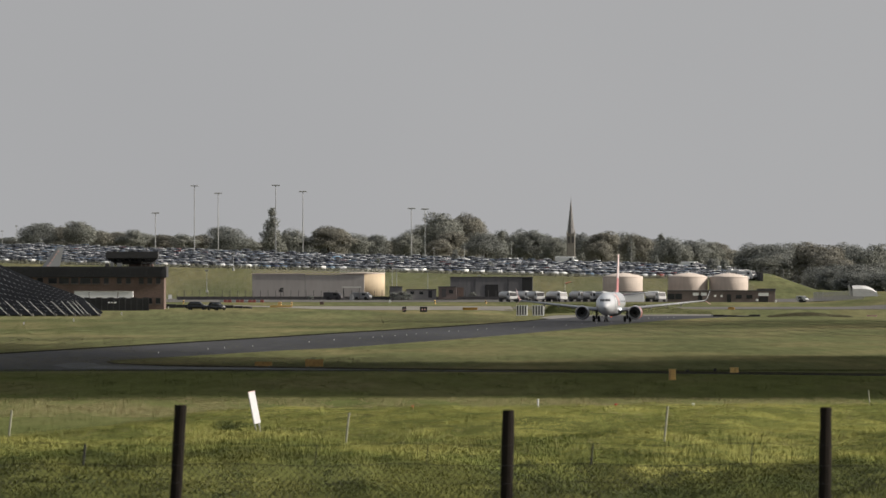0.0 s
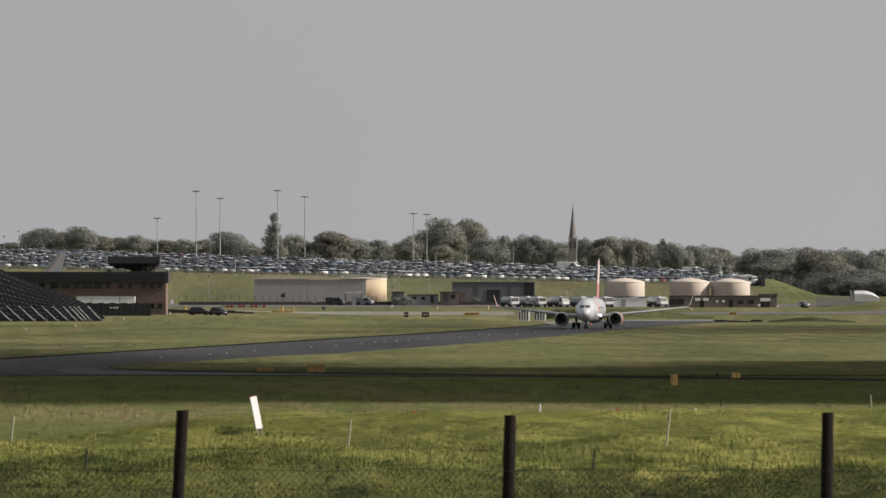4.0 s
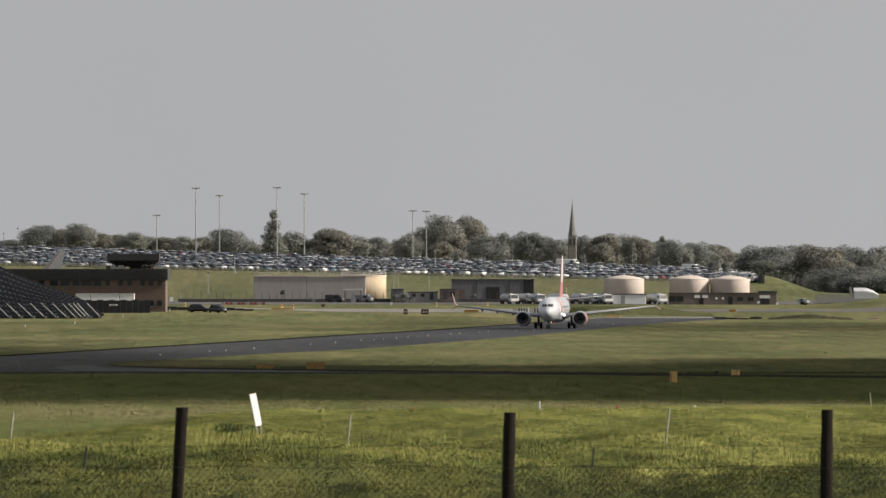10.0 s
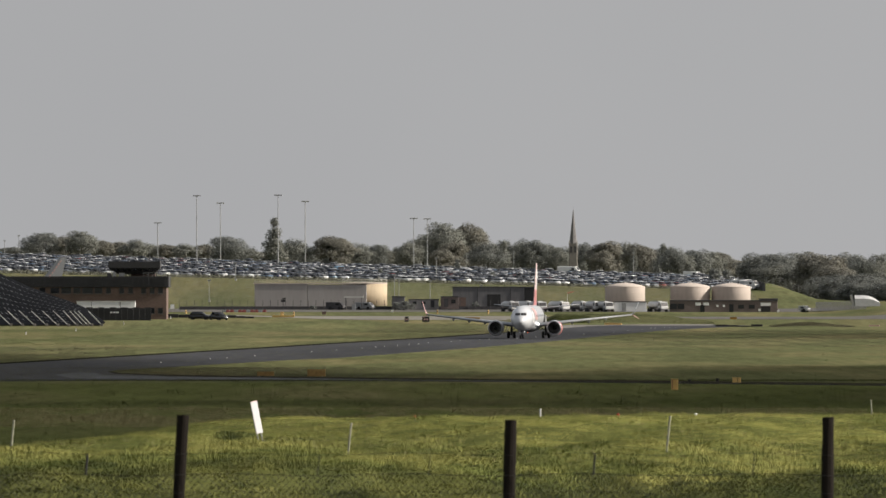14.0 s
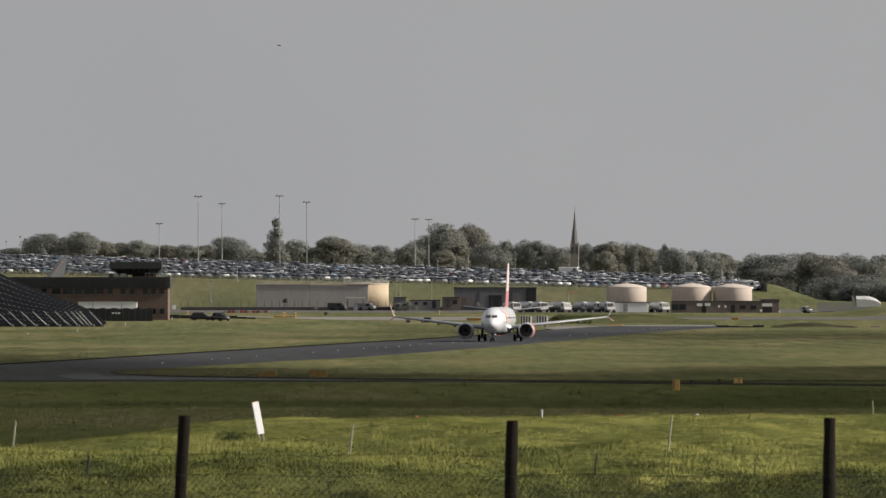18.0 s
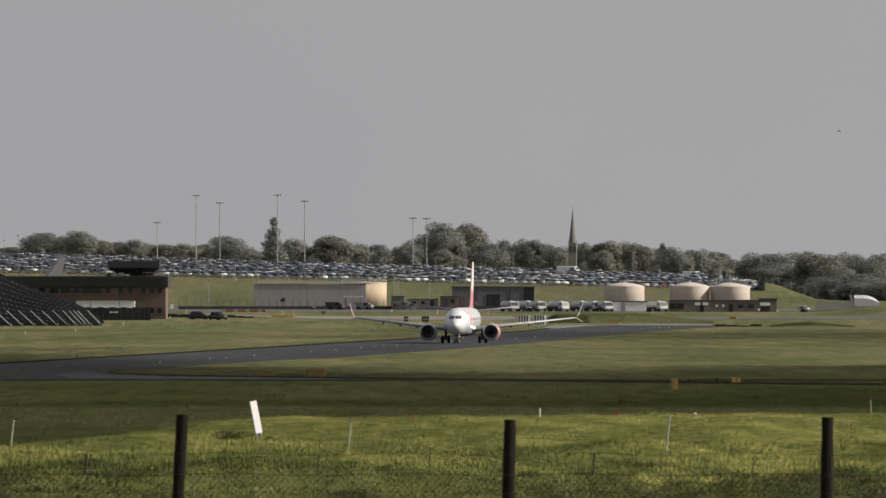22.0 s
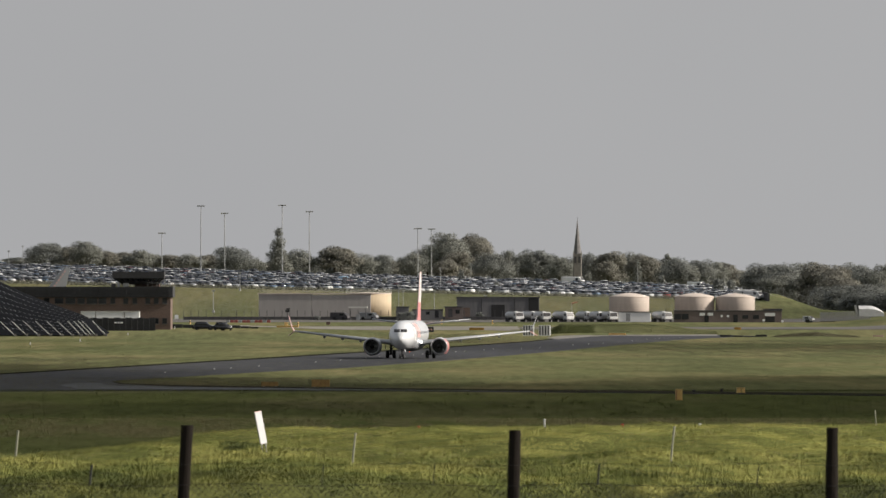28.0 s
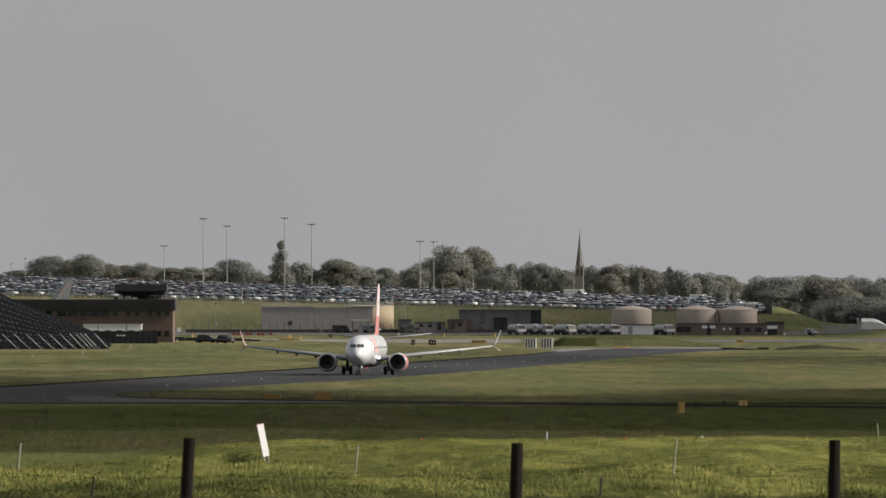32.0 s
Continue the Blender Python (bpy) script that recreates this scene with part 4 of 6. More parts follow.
def church():
    y0 = 3965.0
    k = y0 / 22451.4
    x = (1010.4 - 784) * k
    Z = lambda py: 10.8 - (py - 466) * k
    c = thing("church", "old stone church tower with tall dark slender spire among trees", "church", pose(x, y0, 0))
    half = 7.5 * k
    s = Shape()
    s.box(0, 0, float(lie(x, y0)) - 0.5, 2 * half, 2 * half, Z(414) - float(lie(x, y0)) + 0.5, bevel=0.2)
    tower = part("tower", s, STONE, c, "pale stone tower")
    for dx in (-0.5, 0.5):
        g = Shape()
        g.box(dx * half, -half - 0.02, Z(430), 0.7, 0.1, 2.0, bevel=0.02)
        part("louvre_window", g, ROOF_DARK, tower)
    for dx in (-1, 1):
        g = Shape()
        g.rod((dx * half * 0.9, -half * 0.9, Z(415)), (dx * half * 0.9, -half * 0.9, Z(408)), 0.3, 0.02, 6)
        part("pinnacle", g, STONE, tower)
    s = Shape()
    s.lathe(0, 0, [(half * 1.0, Z(414.5)), (half * 0.8, Z(405)), (half * 0.42, Z(380)), (0.06, Z(354))], 8)
    sp = part("spire", s, SLATE, c, "dark spire")
    g = Shape()
    g.rod((0, 0, Z(355)), (0, 0, Z(348)), 0.05, 0.025, 5)
    g.rod((-0.28, 0, Z(351)), (0.28, 0, Z(351)), 0.025, seg=5)
    part("finial_cross", g, SLATE, sp)
    return c


church()


def light_mast(px, top, dist, arms=1.0):
    k = dist / 22451.4
    x = (px - 784) * k
    zb, zt = float(lie(x, dist)), 10.8 - (top - 466) * k
    m = thing("light_mast", "tall slim grey lighting mast with crosshead above the parked cars", "lamp post", pose(x, dist, zb), group="light masts")
    h = zt - zb
    s = Shape()
    s.rod((0, 0, 0), (0, 0, h), 0.17 if arms > 0.4 else 0.09, 0.09 if arms > 0.4 else 0.06, 8)
    s.rod((0, 0, 0), (0, 0, 0.5), 0.3, 0.3, 8)
    part("pole", s, MAST, m)
    s = Shape()
    s.rod((-1.05 * arms, 0, h), (1.05 * arms, 0, h), 0.08, seg=6)
    head = part("crosshead", s, MAST, m)
    for dx in (-0.85, -0.3, 0.3, 0.85):
        g = Shape()
        g.box(dx * arms, -0.15, h - 0.1, 0.42 * arms, 0.6, 0.16, tilt=pose(0, 0, 0, -20))
        part("floodlight", g, MAST, head)
    return m


for px, top, dist in ((344, 329, 3450), (386, 342, 3600), (488, 328, 3430), (536, 339, 3560), (275, 377, 3700), (728, 369, 3500), (752, 370, 3650), (29, 400, 3800), (4, 409, 3850),
                      (1117, 430, 3600), (413, 448, 3230), (768, 440, 3300), (822, 432, 3500), (905, 428, 3700)):
    light_mast(px, top, dist, 1.0 if top < 380 else 0.3)
for px, top, dist in ((366, 479, 3120), (694, 470, 3100), (702, 476, 3110), (757, 480, 3100), (848, 488, 3090)):
    light_mast(px, top, dist, 0.4)


# ---------------------------------------------------------------- trees
def bend_normals(me, normals):
    """Leaves and blades take the light as the mass that they belong to."""
    normals = normals / np.linalg.norm(normals, axis=1)[:, None]
    me.attributes.new("custom_normal", 'FLOAT_VECTOR', 'POINT').data.foreach_set("vector", normals.astype(np.float32).ravel())


def crown_mesh(name, wide, high, count, leaf, seed, mats, column=False, base=0.18):
    """Small leaves in clumps round a lobed crown: uneven outline with gaps."""
    rng = np.random.default_rng(seed)
    n_cl = 64 if not column else 60
    lobes = rng.normal(size=(5, 3))
    lobes /= np.linalg.norm(lobes, axis=1)[:, None]
    clumps = []
    for i in range(n_cl):
        if column:
            u = rng.random() ** 1.1
            z = high * (base + (1 - base) * (0.08 + 0.86 * u))
            a, ring = rng.random() * 2 * math.pi, 1.05 - 0.85 * u
            d = wide / 2 * ring * (rng.random() ** 0.5) * 0.78
            clumps.append((d * math.cos(a), d * math.sin(a), z, wide * (0.13 + 0.09 * rng.random()) * (1.9 - 1.1 * u)))
            continue
        w = rng.normal(size=3)
        w /= np.linalg.norm(w)
        if w[2] < -0.75:
            w[2] = -w[2]
        swell = 0.80 + 0.30 * max(float(v @ w) for v in lobes) ** 3
        d = swell * (0.56 + 0.22 * rng.random()) if i % 5 else 0.35 * rng.random()
        r = wide * (0.095 + 0.10 * rng.random())
        clumps.append((w[0] * d * wide / 2, w[1] * d * wide / 2, high * (0.47 + base * 0.3 + (0.50 if w[2] > 0 else 0.62) * d * w[2]), r))
    c = np.array(clumps)
    share = c[:, 3] ** 2
    idx = rng.choice(n_cl, count, p=share / share.sum())
    way = rng.normal(size=(count, 3))
    way /= np.linalg.norm(way, axis=1)[:, None]
    rad = c[idx, 3] * (0.72 + 0.36 * rng.random(count) ** 1.5)
    pos = c[idx, :3] + way * rad[:, None] * np.array([1, 1, 0.85])
    whole = (pos - np.array([0, 0, high * 0.45])) / np.array([wide * 0.5, wide * 0.5, high * 0.55])
    mass = 0.55 * way + 0.75 * whole + np.array([0, 0, 0.25]) + 0.15 * rng.normal(size=(count, 3))
    out = mass + 0.5 * rng.normal(size=(count, 3))
    out /= np.linalg.norm(out, axis=1)[:, None]
    t1 = np.cross(out, rng.normal(size=(count, 3)))
    t1 /= np.linalg.norm(t1, axis=1)[:, None]
    t2 = np.cross(out, t1)
    sz = leaf * (0.6 + 0.8 * rng.random(count))[:, None]
    quad = np.stack([pos - t1 * sz * 0.5, pos - t2 * sz * 0.35, pos + t1 * sz * 0.5, pos + t2 * sz * 0.35], 1)
    turned = np.einsum("ij,ij->i", np.cross(quad[:, 1] - quad[:, 0], quad[:, 2] - quad[:, 0]), mass) < 0
    quad[turned] = quad[turned][:, ::-1]
    me = bpy.data.meshes.new(name)
    me.from_pydata(quad.reshape(-1, 3).tolist(), [], np.arange(count * 4).reshape(-1, 4).tolist())
    me.materials.append(mats)
    bend_normals(me, np.repeat(mass, 4, axis=0))
    return me


def trunk_mesh(high, wide, seed, column=False):
    rng = random.Random(seed)
    s = Shape()
    p = Vector((0, 0, -0.4))
    r = 0.035 * high
    for i in range(4):
        q = p + Vector((rng.uniform(-0.25, 0.25), rng.uniform(-0.25, 0.25), high * 0.2))
        s.rod(p, q, r, r * 0.72, 7)
        if i > 0 and not column:
            for _ in range(3):
                a = rng.uniform(0, 6.283)
                e = q + Vector((math.cos(a) * wide * 0.2, math.sin(a) * wide * 0.2, high * rng.uniform(0.06, 0.15)))
                s.rod(q, e, r * 0.5, r * 0.12, 5)
        p, r = q, r * 0.72
    return s.mesh("trunk", BARK)


TREE_KINDS = []
for i in range(8):
    hgt, wid = 10.0, 9.0 + (i % 3) * 1.5
    TREE_KINDS.append((hgt, wid, trunk_mesh(hgt, wid, 40 + i), crown_mesh("crown", wid, hgt, 15000, 0.30, 10 + i, HAZED_LEAVES[(0, 1, 0, 2, 1, 0, 2, 3)[i]], False, 0.02)))
POPLAR = (10.0, 3.6, trunk_mesh(10, 3.6, 80, True), crown_mesh("crown", 3.6, 10.0, 8000, 0.26, 81, HAZED_LEAVES[1], True, 0.05))
SHRUB = (3.0, 2.6, trunk_mesh(3.0, 2.6, 90), crown_mesh("crown", 2.6, 3.0, 700, 0.28, 91, HAZED_LEAVES[0], False, 0.03))


def tree(kind, x, y, high, wide, turn, name="tree", label="", group="tree line"):
    h0, w0, tm, cm = kind
    z = float(lie(x, y))
    t = thing(name, label, "tree" if name != "shrub" else "shrub", pose(x, y, z, 0, 0, turn), group=group)
    t.scale = (wide / w0, wide / w0, high / h0)
    part("trunk", tm, None, t)
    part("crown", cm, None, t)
    return t


TREE_LABELS = ("broad dark green hazy tree on the skyline", "rounded green tree behind the car park", "dense dark tree in the far tree line", "olive tree turning colour on the skyline",
               "green spreading tree beyond parked cars", "dark bushy tree at the field edge", "pale olive tree in the tree line", "tan autumn tree among green ones")


def tree_at(px, top, wide_px, dist, kind=None, base=None):
    k = dist / 22451.4
    x = (px - 784) * k
    z = float(lie(x, dist))
    high = 10.8 - (top - 466) * k - z
    i = int(px * 7 + top) % 7 if kind is None else kind
    tree(TREE_KINDS[i], x, dist, max(2.5, high * 1.12), wide_px * k * 1.42, (px * 37) % 360, "tree", TREE_LABELS[i])


# skyline: place along the view, crown top, width, distance
for row in ((20, 420, 40, 4150), (68, 397, 56, 4100), (105, 402, 46, 4180), (140, 393, 54, 4100), (178, 409, 42, 4200), (208, 412, 42, 4250), (232, 410, 48, 4100), (265, 417, 38, 4250),
            (292, 416, 44, 4200), (325, 417, 44, 4150), (355, 416, 38, 4250), (402, 404, 66, 4050), (440, 424, 36, 4250), (520, 410, 50, 4050), (583, 402, 66, 4050), (545, 425, 34, 4250),
            (628, 417, 50, 4200), (660, 418, 46, 4250), (685, 428, 30, 4300), (716, 414, 44, 4150), (745, 400, 50, 4200), (782, 379, 68, 4050), (826, 381, 60, 4080), (795, 412, 52, 3950), (775, 425, 40, 3930, 3),
            (858, 415, 64, 4000), (886, 411, 34, 4200), (918, 417, 46, 4200), (938, 406, 54, 4080), (965, 418, 48, 4150), (978, 421, 40, 4010), (1032, 413, 40, 4150), (1064, 428, 40, 3900, 3), (1066, 412, 58, 4080), (1098, 417, 50, 4120),
            (1130, 416, 54, 4050), (1165, 420, 50, 4100, 0), (1185, 424, 54, 4000, 2), (1225, 424, 52, 4060, 0), (1252, 430, 46, 4100, 1), (1275, 431, 42, 4120, 6), (1205, 436, 40, 4000, 1), (1298, 446, 34, 4200, 5)):
    tree_at(*row)
for row in ((1347, 430, 60, 3650, 0), (1378, 434, 58, 3620, 2), (1410, 431, 50, 3640, 1), (1440, 432, 56, 3600, 6), (1468, 437, 54, 3560, 6), (1494, 430, 56, 3600, 0), (1520, 441, 48, 3580, 5), (1545, 434, 58, 3540, 1), (1572, 444, 52, 3560, 0), (1600, 440, 60, 3580, 2),
            (1415, 462, 60, 3680, 5), (1462, 474, 60, 3420, 5), (1490, 468, 64, 3360, 0), (1530, 470, 70, 3340, 5), (1562, 466, 62, 3360, 1), (1425, 452, 52, 3640, 2), (1330, 448, 34, 3700, 0), (1360, 452, 44, 3600, 1), (1480, 455, 60, 3470, 6), (1520, 480, 60, 3280, 0), (1565, 482, 66, 3270, 5), (1500, 490, 40, 3290, 5)):
    tree_at(row[0], row[1] + 1, row[2] * 1.35, *row[3:])
rng_tree = random.Random(12)
for i in range(46):
    px = 8 + i * 29 + rng_tree.randrange(-9, 9)
    tree_at(px, int(np.interp(px, (0, 300, 660, 800, 1000, 1320), (426, 426, 432, 424, 430, 448))) + rng_tree.randrange(-7, 7), 46, 4260 + rng_tree.randrange(0, 120), rng_tree.randrange(7))
k_pop = 4020 / 22451.4
tree(POPLAR, (482 - 784) * k_pop, 4020, 10.8 - (364 - 466) * k_pop - float(lie((482 - 784) * k_pop, 4020)), 40 * k_pop, 20, "poplar_tree", "tall narrow dark poplar rising above the skyline")
for px, top, wide_px in ((888, 407, 24), (1170, 411, 26), (1118, 421, 20)):
    x = (px - 784) * k_pop
    tree(POPLAR, x, 4020, 10.8 - (top - 466) * k_pop - float(lie(x, 4020)), wide_px * k_pop, px, "pointed_tree", "narrow pointed dark tree among rounder ones")
for px, top, dist, w in ((430, 452, 3330, 9), (358, 449, 3330, 12), (668, 455, 3330, 12), (710, 457, 3330, 12), (806, 437, 3450, 12), (868, 460, 3300, 12), (1262, 452, 3330, 26), (1160, 448, 3500, 18), (1282, 455, 3380, 18), (160, 452, 3330, 10), (600, 468, 3260, 8)):
    k = dist / 22451.4
    x = (px - 784) * k
    tree(SHRUB, x, dist, 10.8 - (top - 466) * k - float(lie(x, dist)), w * k * 1.2, px, "shrub", "small dark upright shrub among the parked cars", "car park shrubs")

# ---------------------------------------------------------------- parked cars
def car_shape(long=4.3, wide=1.8, high=1.48, van=False):
    """Body and glasshouse of a car along y: returns body, glass, wheels as Shapes."""
    L, W = long / 2, wide / 2
    body = Shape()
    if van:
        secs = [(-L, 0.35, 0.95, 0.8), (-L + 0.25, 0.25, 1.25, 0.96), (-L + 0.9, 0.22, high * 0.98, 1.0), (L - 0.1, 0.22, high, 1.0), (L, 0.3, high * 0.96, 0.94)]
    else:
        secs = [(-L, 0.38, 0.66, 0.66), (-L + 0.14, 0.28, 0.78, 0.86), (-L + 0.42, 0.22, 0.87, 0.98), (-L + 1.05, 0.2, 0.97, 1.0), (L - 0.7, 0.2, 1.02, 1.0), (L - 0.22, 0.24, 0.98, 0.94), (L - 0.05, 0.3, 0.92, 0.8), (L, 0.42, 0.82, 0.66)]
    body.loft([[(-W * 0.90 * f, y, a), (W * 0.90 * f, y, a), (W * f, y, a + 0.35 * (b - a)), (W * 0.985 * f, y, a + 0.72 * (b - a)), (W * 0.88 * f, y, b), (-W * 0.88 * f, y, b), (-W * 0.985 * f, y, a + 0.72 * (b - a)), (-W * f, y, a + 0.35 * (b - a))] for y, a, b, f in secs])
    glass = Shape()
    if not van:
        g0, g1 = 0.95, high - 0.06
        lo = [(-W * 0.74, -L + 0.92), (W * 0.74, -L + 0.92), (W * 0.9, -L + 1.25), (W * 0.9, L - 0.55), (W * 0.74, L - 0.3), (-W * 0.74, L - 0.3), (-W * 0.9, L - 0.55), (-W * 0.9, -L + 1.25)]
        hi = [(-W * 0.58, -L + 1.68), (W * 0.58, -L + 1.68), (W * 0.72, -L + 1.9), (W * 0.72, L - 1.0), (W * 0.58, L - 0.8), (-W * 0.58, L - 0.8), (-W * 0.72, L - 1.0), (-W * 0.72, -L + 1.9)]
        glass.loft([[(x, y, g0) for x, y in lo], [(x, y, g1) for x, y in hi]])
        body.loft([[(x * 1.04, y * 1.01, g1 - 0.02) for x, y in hi], [(x * 0.96, y * 0.98, high - 0.02) for x, y in hi], [(x * 0.6, y * 0.7, high) for x, y in hi]])
    else:
        glass.add([(-W * 0.8, -L + 0.32, 1.28), (W * 0.8, -L + 0.32, 1.28), (W * 0.74, -L + 0.82, high * 0.9), (-W * 0.74, -L + 0.82, high * 0.9)], [(0, 1, 2, 3)])
    tyre = Shape()
    tyre.rod((-0.1, 0, 0), (0.1, 0, 0), 0.32, seg=10)
    return body, glass, tyre


def park():
    """Rows of cars on the sloping car park: the front ones singly, the rest as one mass."""
    rng = random.Random(5)
    body, glass, tyre = car_shape()
    shades = [("black", (0.02, 0.02, 0.022)), ("silver", (0.50, 0.51, 0.53)), ("dark grey", (0.10, 0.105, 0.115)), ("white", (0.76, 0.76, 0.76)), ("dark blue", (0.03, 0.04, 0.08)),
              ("grey", (0.25, 0.26, 0.28)), ("dark red", (0.18, 0.04, 0.04)), ("light silver", (0.6, 0.61, 0.63)), ("slate blue", (0.10, 0.15, 0.22))]
    meshes = []
    for word, c in shades:
        meshes.append((word, body.mesh("body", paint("car_" + word.replace(" ", "_"), c, 0.14, 0.0, spread=0.05), True)))
    gm, tm = glass.mesh("glasshouse", GLASS, True), tyre.mesh("wheel", BLACK)
    mass = Shape()
    # rows lie slantwise across the slope, nose to nose in pairs
    slant = radians(38)
    ca, sa = math.cos(slant), math.sin(slant)
    spots = []
    v, flip_row = -260.0, 0
    while v < 330:
        u = -260.0
        while u < 260:
            u += 2.65 + rng.uniform(0, 0.2)
            x, y = u * ca - v * sa, 3360 + u * sa + v * ca + rng.uniform(-0.4, 0.4)
            if 3250 < y < 3484 and -0.0362 * y - 3 < x < 78.5 - 0.02 * max(0, y - 3300) and rng.random() > 0.05:
                spots.append((y, x, math.degrees(slant) + (180 if rng.random() < 0.45 else 0) + rng.uniform(-4, 4)))
        v += 5.4 if flip_row % 2 else 11.5
        flip_row += 1
    spots.sort()
    for k, (y, x, turn) in enumerate(spots):
        m = pose(x, y, float(lie(x, y)), 0, 0, turn)
        pick = rng.choices(range(len(meshes)), (4, 4, 4.5, 2, 2.5, 5, 0.4, 3, 2.5))[0]
        word, bm = meshes[pick]
        if k < 290:
            c = thing("car", word + " car parked in a row on the sloping car park", "car", m, group="parked cars")
            part("body", bm, None, c)
            part("glasshouse", gm, None, c)
            for wx in (-0.82, 0.82):
                for wy in (-1.35, 1.3):
                    part("wheel", tm, None, c, at=pose(wx, wy, 0.32))
            continue
        sc = rng.choice((0.95, 1.0, 1.0, 1.08))
        q = m @ Matrix.Diagonal((sc, sc, sc * rng.choice((0.95, 1.0, 1.04, 1.1, 1.28)), 1))
        mass.add([q @ Vector(p) for p in body.v], body.f, pick)
        mass.add([q @ Vector(p) for p in glass.v], glass.f, len(meshes))
    ob = thing("parked_car_rows", "hundreds of tightly parked cars on the sloping car park", "cars", shape=mass, mats=[bm.materials[0] for word, bm in meshes] + [GLASS], kind="stuff", smooth=True)
    ob["group"] = "parked cars"


park()


def big_vehicle(name, label, category, px, base, dist, long, wide, high, mat, turn, group=""):
    """Van, coach or lorry: body, windscreen, side windows, four wheels."""
    k = dist / 22451.4
    x = (px - 784) * k
    v = thing(name, label, category, pose(x, dist, float(lie(x, dist)) if base is None else 10.8 - (base - 466) * k, 0, 0, turn), group=group)
    L, W = long / 2, wide / 2
    s = Shape()
    s.loft([[(-W, y, a), (W, y, a), (W, y, b - 0.15), (W * 0.9, y, b), (-W * 0.9, y, b), (-W, y, b - 0.15)] for y, a, b in
            ((-L, 0.5, high * 0.55), (-L + 0.25, 0.4, high * 0.68), (-L + 0.8, 0.38, high * 0.98), (L - 0.1, 0.38, high), (L, 0.45, high * 0.97))])
    body = part("body", s, mat, v)
    g = Shape()
    g.add([(-W * 0.9, -L + 0.12, high * 0.64), (W * 0.9, -L + 0.12, high * 0.64), (W * 0.84, -L + 0.62, high * 0.94), (-W * 0.84, -L + 0.62, high * 0.94)], [(0, 1, 2, 3)])
    part("windscreen", g, SIGN_BLACK, body)
    g = Shape()
    g.box(0, -L - 0.02, 0.48, wide * 0.9, 0.1, 0.22, bevel=0.03)
    part("bumper", g, ROOF_DARK, body)
    for side in (-1, 1):
        g = Shape()
        g.box(side * W, -L + 1.5, high * 0.6, 0.03, 0.9, high * 0.25)
        part("side_window", g, GLASS, body)
        for wy in (-L + 1.0, L - 1.1):
            w = Shape()
            w.rod((-0.13, 0, 0), (0.13, 0, 0), 0.42, seg=14)
            part("wheel", w, BLACK, v, at=pose(side * (W - 0.12), wy, 0.42))
    return v


def fuel_tanker(px, dist, turn, scale=1.0):
    """Airfield fuel bowser: cab with a dark windscreen, rounded tank on a chassis, wheels."""
    x = (px - 784) * dist / 22451.4
    v = thing("fuel_tanker", "white airfield fuel tanker with dark windscreen parked on the apron", "tanker lorry", pose(x, dist, float(lie(x, dist)), 0, 0, turn), group="service vehicles")
    s = Shape()
    s.loft([[(-1.1 * f, y, 0.55), (1.1 * f, y, 0.55), (1.15 * f, y, 1.2), (1.05 * f, y, t), (-1.05 * f, y, t), (-1.15 * f, y, 1.2)] for y, f, t in ((-3.3, 0.92, 1.25), (-3.2, 1.0, 1.35), (-2.95, 0.98, 2.4), (-1.75, 0.98, 2.5))])
    cab = part("cab", s, SHELL, v, "white cab")
    g = Shape()
    g.add([(-0.98, -3.225, 1.4), (0.98, -3.225, 1.4), (0.94, -3.01, 2.3), (-0.94, -3.01, 2.3)], [(0, 1, 2, 3)])
    part("windscreen", g, SIGN_BLACK, cab, "dark windscreen")
    for side in (-1, 1):
        g = Shape()
        g.box(side * 1.11, -2.4, 1.5, 0.06, 0.75, 0.6)
        part("side_window", g, SIGN_BLACK, cab)
        g = Shape()
        g.box(side * 0.75, -3.33, 0.75, 0.35, 0.06, 0.2, bevel=0.02)
        part("headlight", g, LAMP_GLASS, cab)
    g = Shape()
    g.box(0, -3.32, 0.5, 2.2, 0.12, 0.25, bevel=0.04)
    part("bumper", g, ROOF_DARK, cab)
    s = Shape()
    s.loft([[(1.2 * r * math.cos(a), y, 1.75 + 0.85 * r * math.sin(a)) for a in np.linspace(0, 2 * math.pi, 21)[:-1]] for y, r in ((-1.6, 0.7), (-1.5, 0.95), (-1.35, 1.0), (3.0, 1.0), (3.2, 0.93), (3.25, 0.7))])
    tank_part = part("tank", s, SHELL, v, "rounded white tank", True)
    g = Shape()
    g.box(0, 0.8, 2.56, 0.9, 3.6, 0.14, bevel=0.03)
    part("catwalk", g, STEEL, tank_part)
    s = Shape()
    s.box(0, 0, 0.6, 1.0, 6.4, 0.3)
    part("chassis", s, ROOF_DARK, v)
    for wy in (-2.5, 1.5, 2.6):
        for side in (-1, 1):
            w = Shape()
            w.rod((-0.14, 0, 0), (0.14, 0, 0), 0.46, seg=14)
            part("wheel", w, BLACK, v, at=pose(side * 1.0, wy, 0.46))
    v.scale = (scale, scale, scale)
    return v


for px, dist, turn in ((899, 2992, 24), (928, 2996, 34), (948, 2988, 22), (985, 2986, 34), (1024, 2996, 26), (1047, 2990, 22), (1066, 2986, 22), (1160, 2988, 30)):
    fuel_tanker(px, dist, turn, 0.95)
big_vehicle("coach", "white coach standing among parked cars", "coach", 1003, None, 3488, 6.0, 2.5, 2.7, WHITE, 70)
big_vehicle("blue_van", "pale blue box van among parked cars", "van", 597, None, 3368, 2.6, 2.0, 2.2, BLUE, 20)
for px, dist, turn in ((1304, 3266, 40), (1322, 3258, 52), (1314, 3292, 35)):
    big_vehicle("white_van", "white van parked at the end of the car park", "van", px, None, dist, 5.2, 2.0, 2.4, SHELL, turn, "vans by the car park")
